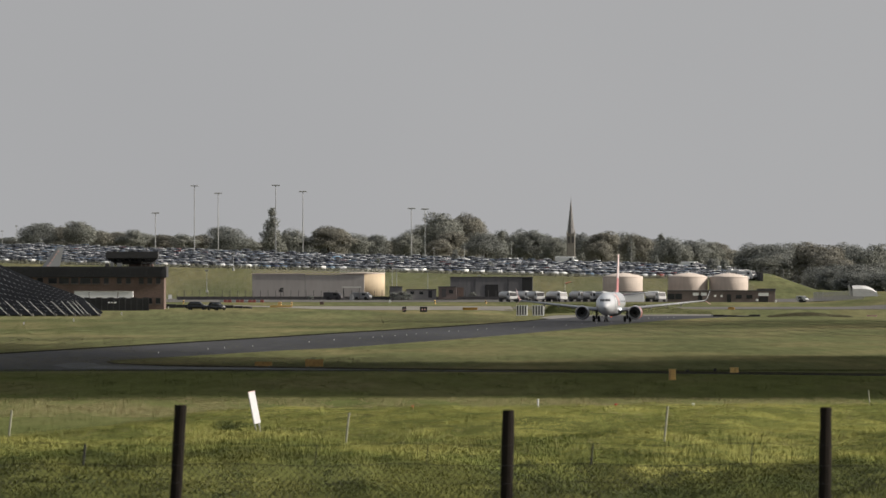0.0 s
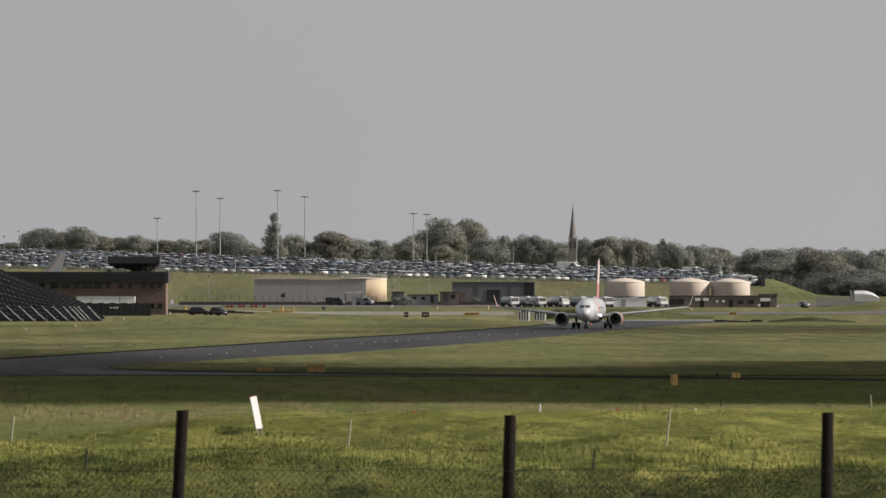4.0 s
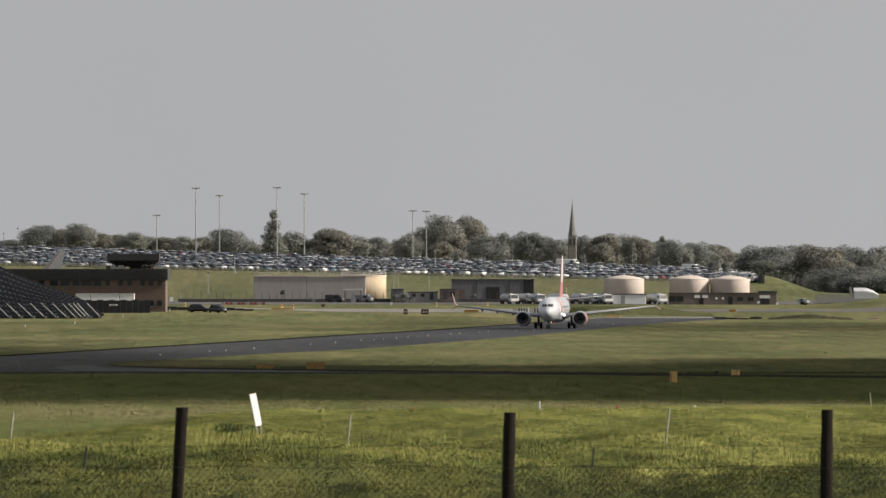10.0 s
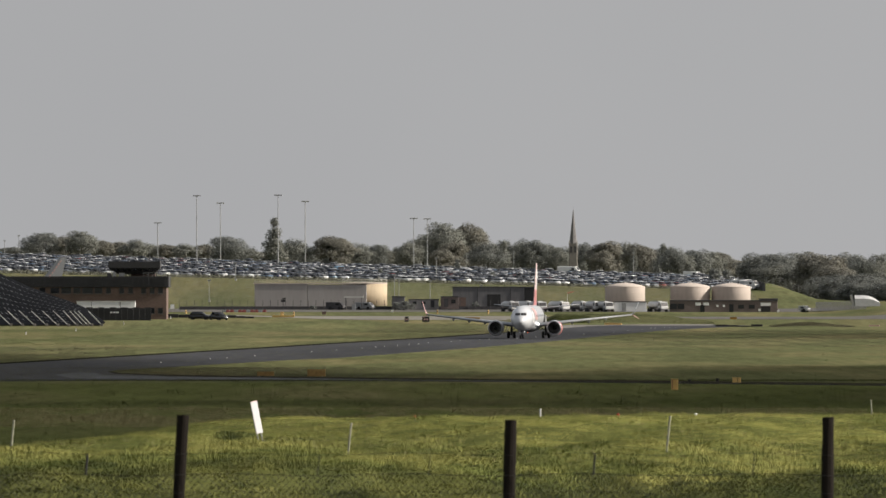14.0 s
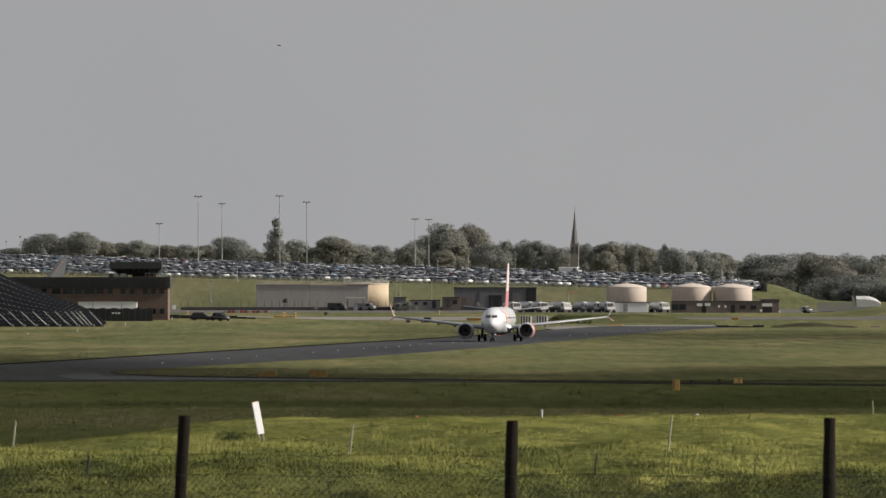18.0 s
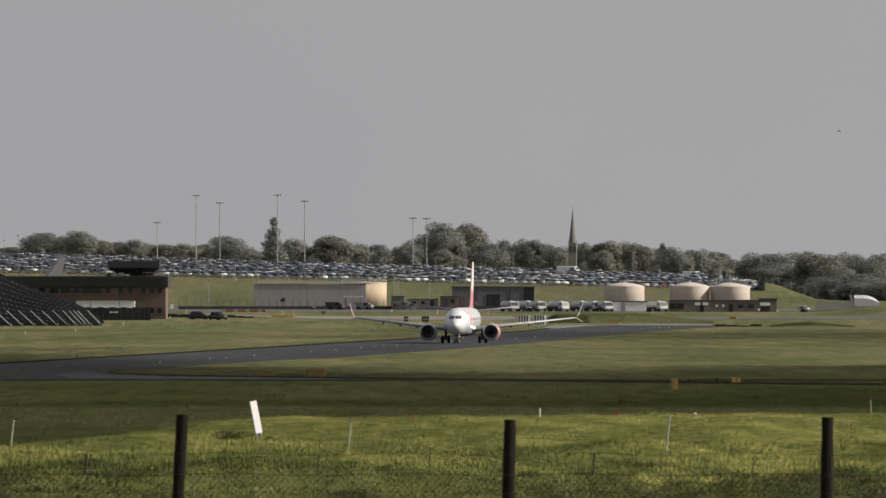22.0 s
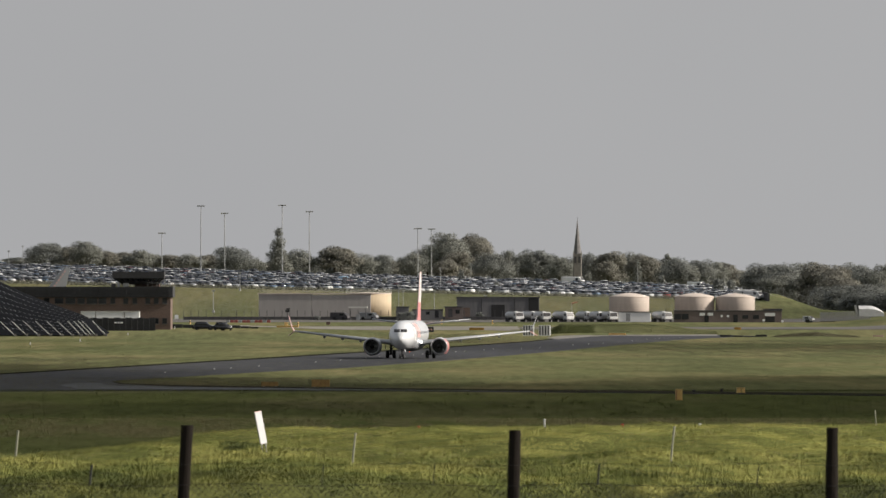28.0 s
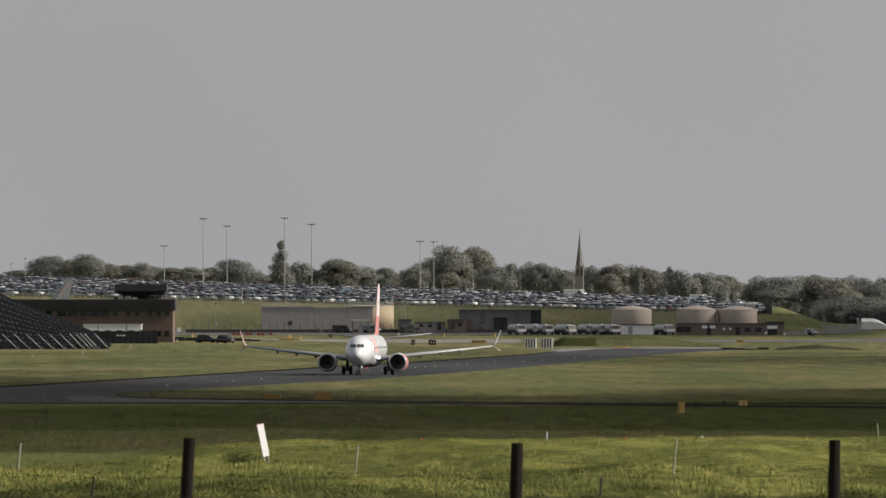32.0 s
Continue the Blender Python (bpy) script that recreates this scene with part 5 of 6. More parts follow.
big_vehicle("coach", "white coach at the end of the car park", "coach", 1222, None, 3488, 5.0, 2.3, 2.4, WHITE, 60)
for px, dist, turn, tint, words in ((349, 2552, 78, (0.010, 0.011, 0.014), "black car parked beside the brick building"), (383, 2548, 40, (0.014, 0.015, 0.016), "black estate car parked beside the brick building")):
    cb, cg, ct = car_shape(4.5, 1.9, 1.65)
    x = (px - 784) * dist / 22451.4
    one = thing("car", words, "car", pose(x, dist, float(lie(x, dist)), 0, 0, turn), group="cars by the building")
    part("body", cb, paint("car_by_building", tint, 0.2, spread=0.1), one, smooth=True)
    part("glasshouse", cg, GLASS, one, smooth=True)
    for wx in (-0.86, 0.86):
        for wy in (-1.4, 1.35):
            part("wheel", ct.mesh("wheel", BLACK), None, one, at=pose(wx, wy, 0.32))
big_vehicle("airfield_truck", "small white airfield truck near the mound", "truck", 1420, None, 2960, 2.5, 1.5, 1.55, VAN_PALE, 60)

# ---------------------------------------------------------------- fence in front
def wire_fence():
    f = thing("wire_fence", "dark weathered timber posts with chain-link wire in rough grass", "fence")
    y0 = 112.0
    k = y0 / 22451.4
    rng = random.Random(3)
    spots = [(-1410, 722, 0), (-832, 728, 3), (-255, 722, 2), (320, 717, 3.2), (900, 726, 1.4), (1462, 721, 1.0), (2030, 722, -1), (2600, 725, 1)]
    for px, top, lean in spots:
        x = (px - 784) * k
        zt = 10.8 - (top - 466) * k
        zb = float(lie(x, y0)) - 0.3
        s = Shape()
        h = zt - zb
        rings = []
        for i in range(9):
            u = i / 8
            r = 0.056 * (1.0 - 0.06 * u) * (1 + rng.uniform(-0.04, 0.04))
            cx = h * math.tan(radians(lean)) * (u - 1)
            rings.append([(cx + r * (1 + rng.uniform(-0.05, 0.05)) * math.cos(a), r * math.sin(a), h * (u - 1)) for a in np.linspace(0, 2 * math.pi, 13)[:-1]])
        s.loft(rings)
        part("post", s, POST_WOOD, f, at=pose(x, y0, zt))
    for z, r in ((9.02, 0.0032), (8.86, 0.0022), (9.20, 0.0018)):
        s = Shape()
        pts = [((px - 784) * k, y0 - 0.06, z + 0.012 * math.sin(px * 0.02)) for px in range(-1400, 2700, 60)]
        s.loft([[(x, y + r * math.cos(a), h + r * math.sin(a)) for a in (0.8, 2.4, 3.9, 5.5)] for x, y, h in pts])
        part("wire", s, WIRE, f, "thin dull wire")
    s = Shape()
    n = 190
    for i in range(n):
        x = (-300 - 784) * k + i * 0.062
        for way in (1, -1):
            s.rod((x, y0 + 0.07, 8.40), (x + way * 0.62, y0 + 0.07, 9.02), 0.0017, seg=3)
    tagged(part("chain_link_netting", s, WIRE, f, "fine dark chain-link netting"), kind="stuff")
    for px in (150, 757, 1048, 1330, 560):
        s = Shape()
        x = (px - 784) * k
        s.rod((x - 0.012, y0 - 0.07, 9.02), (x + 0.006, y0 - 0.07, 9.20), {150: 0.012, 1048: 0.009}.get(px, 0.004), seg=6)
        part("dropper", s, WIRE, f, "short dark wire dropper")
    return f


wire_fence()


def stake(px, top, base, dist, lean, name="pale_stake", label="thin pale plastic stake leaning in the grass", r=0.022, mat=None):
    k = dist / 22451.4
    x = (px - 784) * k
    z = float(lie(x, dist))
    h = (base - top) * k
    t = thing(name, label, "stake", pose(x, dist, z, 0, lean), group="grass stakes")
    s = Shape()
    s.rod((0, 0, -0.1), (0, 0, h), r, r * 0.85, 8)
    part("shaft", s, mat or STAKE, t)
    g = Shape()
    g.rod((0, 0, h), (0, 0, h + 0.03), r * 1.25, r * 0.9, 8)
    part("cap", g, mat or STAKE, t)
    return t


for px, top, base, dist, lean in ((14, 731, 792, 225, 6), (612, 732, 784, 242, 6), (1176, 733, 788, 238, 6), (1539, 688, 714, 424, -4)):
    stake(px, top, base, dist, lean)


stake(952, 708, 722, 420, 0, "white_peg", "short stout white peg on the crest of the hill", 0.036, SHELL)


def marker_board():
    d = 272.0
    k = d / 22451.4
    x = (458 - 784) * k
    z = float(lie(x, d)) - 0.06
    t = thing("marker_board", "leaning white marker board on two thin legs in the grass", "marker board", pose(x, d, z, 0, -11, 0) @ pose(0, 0, 0, 0, 0, 40))
    for dx in (-0.055, 0.055):
        s = Shape()
        s.rod((dx, 0.02, -0.1), (dx, 0.02, 0.6), 0.016, seg=8)
        part("leg", s, STEEL, t, "thin grey leg")
    s = Shape()
    s.box(0, 0, 0.17, 0.195, 0.025, 0.70, bevel=0.01)
    part("board", s, paint("board_white", (0.50, 0.49, 0.51), 0.4, spread=0.1, fine=6.0), t, "bright white board")
    s = Shape()
    s.box(0, -0.003, 0.858, 0.19, 0.026, 0.014)
    part("top_band", s, PALE_RED, t, "narrow faded red top band")
    return t


marker_board()


def ground_marker(px, dist, mat, label):
    k = dist / 22451.4
    x = (px - 784) * k
    t = thing("ground_marker", label, "marker", pose(x, dist, float(lie(x, dist))), group="ground markers")
    s = Shape()
    s.rod((0, 0, -0.05), (0, 0, 0.12), 0.012, seg=6)
    part("pin", s, STEEL, t)
    s = Shape()
    s.lathe(0, 0, [(0.02, 0.08), (0.05, 0.10), (0.055, 0.14), (0.035, 0.17), (0.01, 0.18)], 12)
    part("cap", s, mat, t, smooth=True)
    return t


ground_marker(730, 425, RED, "small red marker cap in the grass")
ground_marker(1090, 425, RED, "small red marker cap in the grass")
ground_marker(1227, 430, WHITE, "small white marker cap in the grass")


# ---------------------------------------------------------------- airfield furniture
def field_box(name, label, px0, px1, top, base, mat, legs=True, deep=0.25, dist=None, category="airfield sign"):
    """A board or box on short legs, standing on the flat field."""
    d = dist or 10.8 * 22451.4 / (base - 466)
    k = d / 22451.4
    x, w, h = ((px0 + px1) / 2 - 784) * k, (px1 - px0) * k, (base - top) * k
    t = thing(name, label, category, pose(x, d, float(lie(x, d))))
    s = Shape()
    lift = 0.12 if legs else 0.0
    s.box(0, 0, lift, w, deep, h - lift, bevel=min(0.05, deep / 5))
    box = part("face", s, mat, t)
    for dx in (-0.35, 0.35):
        g = Shape()
        g.box(dx * w, 0, -0.1, 0.09, min(0.09, deep), lift + 0.12)
        part("leg", g, STEEL, t)
    g = Shape()
    g.box(0, 0, h - 0.02, w + 0.06, deep + 0.06, 0.05)
    part("cap", g, mat, t)
    return t, w, h


field_box("yellow_board", "faded rusty-yellow low board beside the taxiway", 451, 481, 641, 650, RUST)
field_box("yellow_board", "faded rusty-yellow larger board beside the taxiway", 540, 572, 637, 651, RUST)
cab, cab_w, cab_h = field_box("yellow_cabinet", "upright orange-yellow cabinet in the dark grass", 1184, 1196, 654, 673, CREAM, False, 0.5, category="cabinet")
for i in range(4):
    g = Shape()
    g.box(-cab_w * 0.36 + i * cab_w * 0.24, -0.27, 0.06, cab_w * 0.1, 0.04, cab_h - 0.14)
    part("slat", g, BARRIER_RED if i == 0 else CREAM, cab)
field_box("yellow_cabinet", "small orange-yellow box in the grass", 1292, 1300, 651, 661, CREAM, False, 0.5, category="cabinet")
field_box("yellow_cabinet", "small yellow box beside its neighbour in the grass", 1301, 1307, 651, 661, CREAM, False, 0.5, category="cabinet")
field_box("small_marker", "small dark marker in the grass", 1214, 1219, 655, 660, SIGN_BLACK, False, 0.2, category="marker")
field_box("small_marker", "small dark marker in the grass", 1263, 1268, 653, 658, SIGN_BLACK, False, 0.2, category="marker")
for a, b in ((712, 719), (743, 756)):
    t, w, h = field_box("taxiway_sign", "black airfield sign with pale lettering", a, b, 545, 555, SIGN_BLACK, dist=2590)
    g = Shape()
    for i in range(2):
        g.box(-w * 0.16 + i * w * 0.34, -0.13, h * 0.42, w * 0.16, 0.02, h * 0.28)
    part("plain_bar", g, PALE_RED, t, "pale red writing bar")
field_box("brown_board", "low brown board on the far grass", 819, 845, 541, 546, OCHRE, dist=2660)
field_box("brown_board", "low brown board on the far grass", 566, 573, 525, 531, BRICK, dist=2850)
field_box("brown_board", "low brown board on the far grass", 1288, 1300, 541, 546, OCHRE, dist=2680)
field_box("yellow_barrier", "long yellow barrier board on the far grass", 1066, 1096, 549, 553, YELLOW, dist=2610)
field_box("pale_board", "pale flat board on the far grass", 1534, 1552, 553, 556, PALE_RED, dist=2540)
field_box("yellow_marker_post", "yellow marker post beside the runway", 492, 496, 532, 540, YELLOW, dist=2760, category="marker")
field_box("barrier_trolley", "yellow and black low trolley at the runway edge", 478, 517, 545, 549, YELLOW, dist=2670, category="trolley")


def striped_panel(px0, px1):
    d = 2585.0
    t, w, h = field_box("striped_baulk", "white panel with dark red upright stripes beside the taxiway", px0, px1, 535, 554, WHITE, True, 0.3, d, "barrier")
    for i in range(4):
        g = Shape()
        g.box(-w * 0.40 + i * w * 0.235, -0.165, h * 0.12, w * 0.115, 0.02, h * 0.85)
        part("stripe", g, SIGN_BLACK, t, "dark stripe")


striped_panel(914, 934)
striped_panel(942, 963)


def taxi_lights():
    base_shape, dome = Shape(), Shape()
    base_shape.lathe(0, 0, [(0.09, 0.0), (0.09, 0.02), (0.06, 0.035)], 10)
    dome.lathe(0, 0, [(0.045, 0.035), (0.055, 0.07), (0.05, 0.10), (0.02, 0.12)], 10)
    bm, dm = base_shape.mesh("base", LIGHT_STEEL), dome.mesh("lens", LAMP_GLASS, True)
    rng = random.Random(8)
    for i in range(29):
        y = 1500 + i * 21.0
        xc = -49.5 + (y - 1500) * 0.0752 + 14
        if rng.random() > 0.45:
            x = xc + rng.uniform(-0.3, 0.3)
            t = thing("taxiway_light", "small pale taxiway light on the asphalt", "airfield light", pose(x, y + rng.uniform(-4, 4), 0.04), group="taxiway lights")
            part("base", bm, None, t)
            part("lens", dm, None, t)
    for px, py in ((911, 583), (944, 580), (1002, 576), (1030, 574), (1056, 572.5), (1082, 571), (1107, 569), (1132, 566), (1148, 564.6), (1156, 564.2), (1164, 563.8), (1172, 563.4), (1181, 563.1), (1192, 562.8)):
        y = 10.8 * 22451.4 / (py - 466)
        t = thing("taxiway_light", "small pale taxiway light on the asphalt", "airfield light", pose((px - 784) * y / 22451.4, y, 0.04), group="taxiway lights")
        part("base", bm, None, t)
        part("lens", dm, None, t)


taxi_lights()


def low_things():
    """Marker posts and low dark covers on the far grass."""
    peg, cap = Shape(), Shape()
    peg.lathe(0, 0, [(0.10, -0.1), (0.09, 0.45), (0.03, 0.5)], 8)
    cap.lathe(0, 0, [(0.11, 0.30), (0.12, 0.36), (0.11, 0.44)], 8, caps=(False, False))
    pm, cm = peg.mesh("peg", SHELL), cap.mesh("collar", STEEL)
    for x, y in ((-73.52, 2224.5), (-68.57, 2354.1), (-63.03, 2486.9), (-69.96, 2694.1), (-66.82, 2664.5), (-63.02, 2664.5), (-59.63, 2635.5), (-55.84, 2579.5), (-73.46, 2664.5)):
        p = thing("marker_post", "short white marker post in the far grass", "marker", pose(x, y, float(lie(x, y))), group="marker posts")
        part("peg", pm, None, p)
        part("collar", cm, None, p)
    for px0, px1, py, d, h in ((292, 352, 548, 2600, 0.75), (398, 446, 547, 2612, 0.55), (1262, 1346, 556, 2545, 0.45)):
        k = d / 22451.4
        x0, x1 = (px0 - 784) * k, (px1 - 784) * k
        t = thing("dark_barrier", "long low dark rubber barrier lying on the grass", "barrier")
        n = max(3, int((x1 - x0) / 2))
        for i in range(n):
            x = x0 + (x1 - x0) * (i + 0.5) / n
            s = Shape()
            s.box(x, d, float(lie(x, d)) - 0.1, (x1 - x0) / n - 0.06, 0.8, h + 0.1 - 0.12 * (i % 3), bevel=0.1)
            part("segment", s, BLACK, t)


low_things()


def hoarding():
    """White cabins and dark hoarding before the brick building."""
    d = 2535.0
    k = d / 22451.4
    X = lambda px: (px - 784) * k
    Z = lambda py: 10.8 - (py - 466) * k
    for a, b in ((130, 156), (156.5, 207), (207.5, 235)):
        c = thing("site_cabin", "long white site cabin behind dark hoarding", "cabin", group="site cabins")
        s = Shape()
        s.box((X(a) + X(b)) / 2, d + 6, Z(548), X(b) - X(a) - 0.1, 2.6, Z(516.5) - Z(548), bevel=0.05)
        part("body", s, WHITE, c)
        s = Shape()
        s.box((X(a) + X(b)) / 2, d + 6, Z(516.6), X(b) - X(a), 2.8, 0.12)
        part("roof", s, LIGHT_STEEL, c)
    h = thing("hoarding", "dark green-black site hoarding with a small pale sign", "hoarding")
    n = 14
    for i in range(n):
        a, b = 118 + (263 - 118) * i / n, 118 + (263 - 118) * (i + 1) / n
        s = Shape()
        s.box((X(a) + X(b)) / 2, d, Z(553), X(b) - X(a) - 0.05, 0.12, Z(528) - Z(553) + (0.15 if i % 2 else 0))
        part("panel", s, PARAPET, h)
        g = Shape()
        g.box(X(b), d - 0.05, Z(553), 0.12, 0.2, Z(527) - Z(553))
        part("post", g, ROOF_DARK, h)
    for a, b in ((190, 195), (196.5, 200), (201, 206)):
        g = Shape()
        g.box((X(a) + X(b)) / 2, d - 0.1, Z(537), X(b) - X(a), 0.03, 0.29)
        part("plain_bar", g, WHITE, h, "pale writing bar")


hoarding()


def perimeter():
    """Fences, barriers and low clutter along the apron."""
    d = 2965.0
    k = d / 22451.4
    X = lambda px: (px - 784) * k
    rng = random.Random(21)
    f = thing("apron_fence", "long dark chain-link apron fence", "fence")
    for i in range(56):
        x = X(300) + i * (X(1060) - X(300)) / 55
        s = Shape()
        s.rod((x, 3048, float(lie(x, 3048)) - 0.1), (x, 3048, float(lie(x, 3048)) + 2.3), 0.06, seg=5)
        part("post", s, ROOF_DARK, f)
        if i < 55:
            x2 = x + (X(1060) - X(300)) / 55
            g = Shape()
            g.box((x + x2) / 2, 3048, float(lie(x, 3048)), x2 - x - 0.12, 0.04, 0.8)
            part("panel", g, ROOF_DARK, f)
    for i in range(11):
        px = 392 + i * 7.2
        s = Shape()
        s.box(0, 0, 0, 0.9, 0.45, 0.5, bevel=0.1)
        b = thing("water_barrier", "red plastic water barrier on the apron edge" if i % 3 else "white plastic water barrier on the apron edge", "barrier", pose(X(px), d, float(lie(X(px), d))), group="water barriers")
        part("body", s, BARRIER_RED if i % 3 else VAN_GREY, b)
        g = Shape()
        g.box(0, 0, 0.5, 0.5, 0.2, 0.12)
        part("top", g, BARRIER_RED if i % 3 else VAN_GREY, b)
    # silver palisade below the right-hand trees
    p = thing("palisade_fence", "silver palisade fence below the trees", "fence")
    for i in range(80):
        px = 1440 + i * 0.9
        x, y = (px - 784) * 3000 / 22451.4, 3000 - i * 0.9
        s = Shape()
        s.box(x, y, float(lie(x, y)) - 0.1, 0.10, 0.05, 2.3)
        part("pale", s, STEEL, p)
    # dark panel fence at the end of the car park, then a mesh fence down the ridge
    q = thing("panel_fence", "dark grey panel fence at the end of the car park", "fence")
    for i in range(7):
        x, y = 80.2 + i * 0.22, 3318 - i * 12
        s = Shape()
        s.box(x, y, float(lie(x, y)) - 0.2, 0.5, 12, 2.2)
        part("panel", s, ROOF_DARK, q)
    m = thing("mesh_fence", "thin grey mesh fence running down the grassy ridge", "fence")
    for i in range(13):
        x, y = 80.5 + i * 1.7, 3380.0
        s = Shape()
        s.rod((x, y, float(lie(x, y)) - 0.1), (x, y, float(lie(x, y)) + 2.4), 0.035, seg=5)
        part("post", s, MAST, m)
        if i < 12:
            g = Shape()
            za, zb = float(lie(x, y)), float(lie(x + 1.7, y))
            for h in (0.2, 0.9, 1.6, 2.3):
                g.rod((x, y, za + h), (x + 1.7, y, zb + h), 0.011, seg=4)
            part("mesh_panel", g, MAST, m)


perimeter()


def apron_bits():
    """Canopy, gantry, windsock, signs and bushes along the apron."""
    def spot(px, d):
        x = (px - 784) * d / 22451.4
        return x, float(lie(x, d))
    x, z = spot(622, 3036)
    c = thing("fuel_canopy", "pale flat canopy on thin posts before the storage shed", "canopy", pose(x, 3036, z))
    s = Shape()
    s.box(0, 0, 3.0, 4.6, 3.0, 0.3, bevel=0.05)
    part("roof", s, LIGHT_STEEL, c)
    for dx in (-1.9, 1.9):
        for dy in (-1.2, 1.2):
            s = Shape()
            s.rod((dx, dy, -0.1), (dx, dy, 3.05), 0.08, seg=6)
            part("post", s, ROOF_DARK, c)
    s = Shape()
    s.box(0, 0, 0, 0.9, 0.6, 1.5, bevel=0.05)
    part("fuel_pump", s, VAN_GREY, c)
    x, z = spot(497, 3034)
    g = thing("signal_gantry", "dark signal box on a thin pole", "signal", pose(x, 3034, z))
    s = Shape()
    s.rod((0, 0, -0.1), (0, 0, 2.6), 0.09, seg=6)
    part("pole", s, ROOF_DARK, g)
    s = Shape()
    s.box(0, 0, 2.0, 1.0, 0.4, 0.55, bevel=0.04)
    part("box", s, BLACK, g)
    s = Shape()
    s.box(0.2, 0, 2.6, 0.9, 0.4, 0.35, bevel=0.04)
    part("box", s, BLACK, g)
    x, z = spot(1000, 3045)
    w = thing("windsock", "small orange windsock on a thin pole before the bank", "windsock", pose(x, 3045, z))
    s = Shape()
    s.rod((0, 0, -0.1), (0, 0, 4.2), 0.06, 0.04, 6)
    part("pole", s, LIGHT_STEEL, w)
    s = Shape()
    s.loft([[(u * 1.5, 0.7 * r * math.cos(a), 4.0 + 0.35 * u + 0.7 * r * math.sin(a)) for a in np.linspace(0, 2 * math.pi, 11)[:-1]] for u, r in ((0.02, 0.26), (0.5, 0.2), (1.0, 0.12))], caps=(False, False))
    part("sleeve", s, paint("orange_cloth", (0.45, 0.20, 0.14), 0.9, spread=0.2), w, "orange cloth sleeve")
    for px, d, wd, hg, lift in ((301, 2990, 0.9, 1.0, 0.7), (1373, 2935, 0.5, 0.5, 0.2), (1340, 2968, 0.6, 0.5, 0.3), (690, 2940, 0.5, 0.5, 0.2)):
        x, z = spot(px, d)
        b = thing("white_sign", "small white square sign on a post", "sign", pose(x, d, z), group="white signs")
        s = Shape()
        s.rod((0, 0.04, -0.1), (0, 0.04, lift + 0.1), 0.05, seg=6)
        part("post", s, STEEL, b)
        s = Shape()
        s.box(0, 0, lift, wd, 0.06, hg, bevel=0.01)
        part("plate", s, WHITE, b)
    for px, d in ((325, 2900), (497, 2830), (516, 2830), (770, 2905), (860, 2900)):
        x, z = spot(px, d)
        b = thing("yellow_bollard", "short yellow bollard on the apron edge", "bollard", pose(x, d, z), group="bollards")
        s = Shape()
        s.lathe(0, 0, [(0.18, -0.1), (0.17, 0.75), (0.08, 0.85)], 10)
        part("body", s, YELLOW, b)
        s = Shape()
        s.lathe(0, 0, [(0.185, 0.45), (0.185, 0.6)], 10, caps=(False, False))
        part("band", s, ROOF_DARK, b)
    for px, d, hg, wd in ((697, 3030, 2.3, 3.0), (712, 3028, 2.6, 3.4), (724, 3030, 1.9, 2.6), (838, 3050, 2.2, 2.6), (1330, 3060, 2.4, 3.0), (550, 3046, 1.2, 2.2), (655, 3046, 1.3, 2.2)):
        x, z = spot(px, d)
        tree(SHRUB, x, d, hg, wd, px, "shrub", "dark rounded bush beside the apron buildings", "apron bushes")
    for px, d, tone in ((641, 3040, 1), (590, 3041, 0)):
        big_vehicle("apron_van", "small grey van on the apron" if tone else "dark van on the apron", "van", px, None, d, 4.4, 1.8, 1.9, VAN_GREY if tone else ROOF_DARK, 70, "apron vans")


apron_bits()


def far_fin():
    """The tail of a parked airliner that shows over the brick building."""
    d = 2640.0
    k = d / 22451.4
    X = lambda px: (px - 784) * k
    Z = lambda py: 10.8 - (py - 466) * k
    t = thing("parked_airliner_tail", "pale grey airliner tail fin with red writing behind the brick building", "airplane tail")
    s = Shape()
    s.loft([[(X(68), d, Z(480)), (X(78), d - 0.2, Z(480)), (X(104), d, Z(480)), (X(78), d + 0.2, Z(480))], [(X(102), d, Z(438)), (X(105), d - 0.1, Z(438)), (X(113), d, Z(438)), (X(105), d + 0.1, Z(438))]])
    fin = part("tail_fin", s, BELLY, t)
    g = Shape()
    for i in range(6):
        g.box(X(84 + i * 3.6), d - 0.27 + 0.02 * i, Z(472 - i * 5), 0.3, 0.05, 0.45, tilt=pose(0, 0, 0, 0, 35))
    part("plain_bar", g, PALE_RED, fin, "faded red writing bar")
    s = Shape()
    s.loft([[(X(30 + u * 90), d + r * math.cos(a), Z(500) + r * math.sin(a)) for a in np.linspace(0, 2 * math.pi, 17)[:-1]] for u, r in ((0, 2.0), (0.4, 1.7), (0.8, 1.0), (1.0, 0.4))])
    part("rear_fuselage", s, BELLY, t, smooth=True)
    g = Shape()
    g.rod((X(45), d, float(lie(X(45), d))), (X(45), d, Z(500) - 1.6), 0.2, seg=8)
    part("tail_support", g, STEEL, t)


far_fin()


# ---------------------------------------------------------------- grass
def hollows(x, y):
    """Mask for shade-dark grass where the near hill is sunk and rough: high in patches well under a metre wide."""
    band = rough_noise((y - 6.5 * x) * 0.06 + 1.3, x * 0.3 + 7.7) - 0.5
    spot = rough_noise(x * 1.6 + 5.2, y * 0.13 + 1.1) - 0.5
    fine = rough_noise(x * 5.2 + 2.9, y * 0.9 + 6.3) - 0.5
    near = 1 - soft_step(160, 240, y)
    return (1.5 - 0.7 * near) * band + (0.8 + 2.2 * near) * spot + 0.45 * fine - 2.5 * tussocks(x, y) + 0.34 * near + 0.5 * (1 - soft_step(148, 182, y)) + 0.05


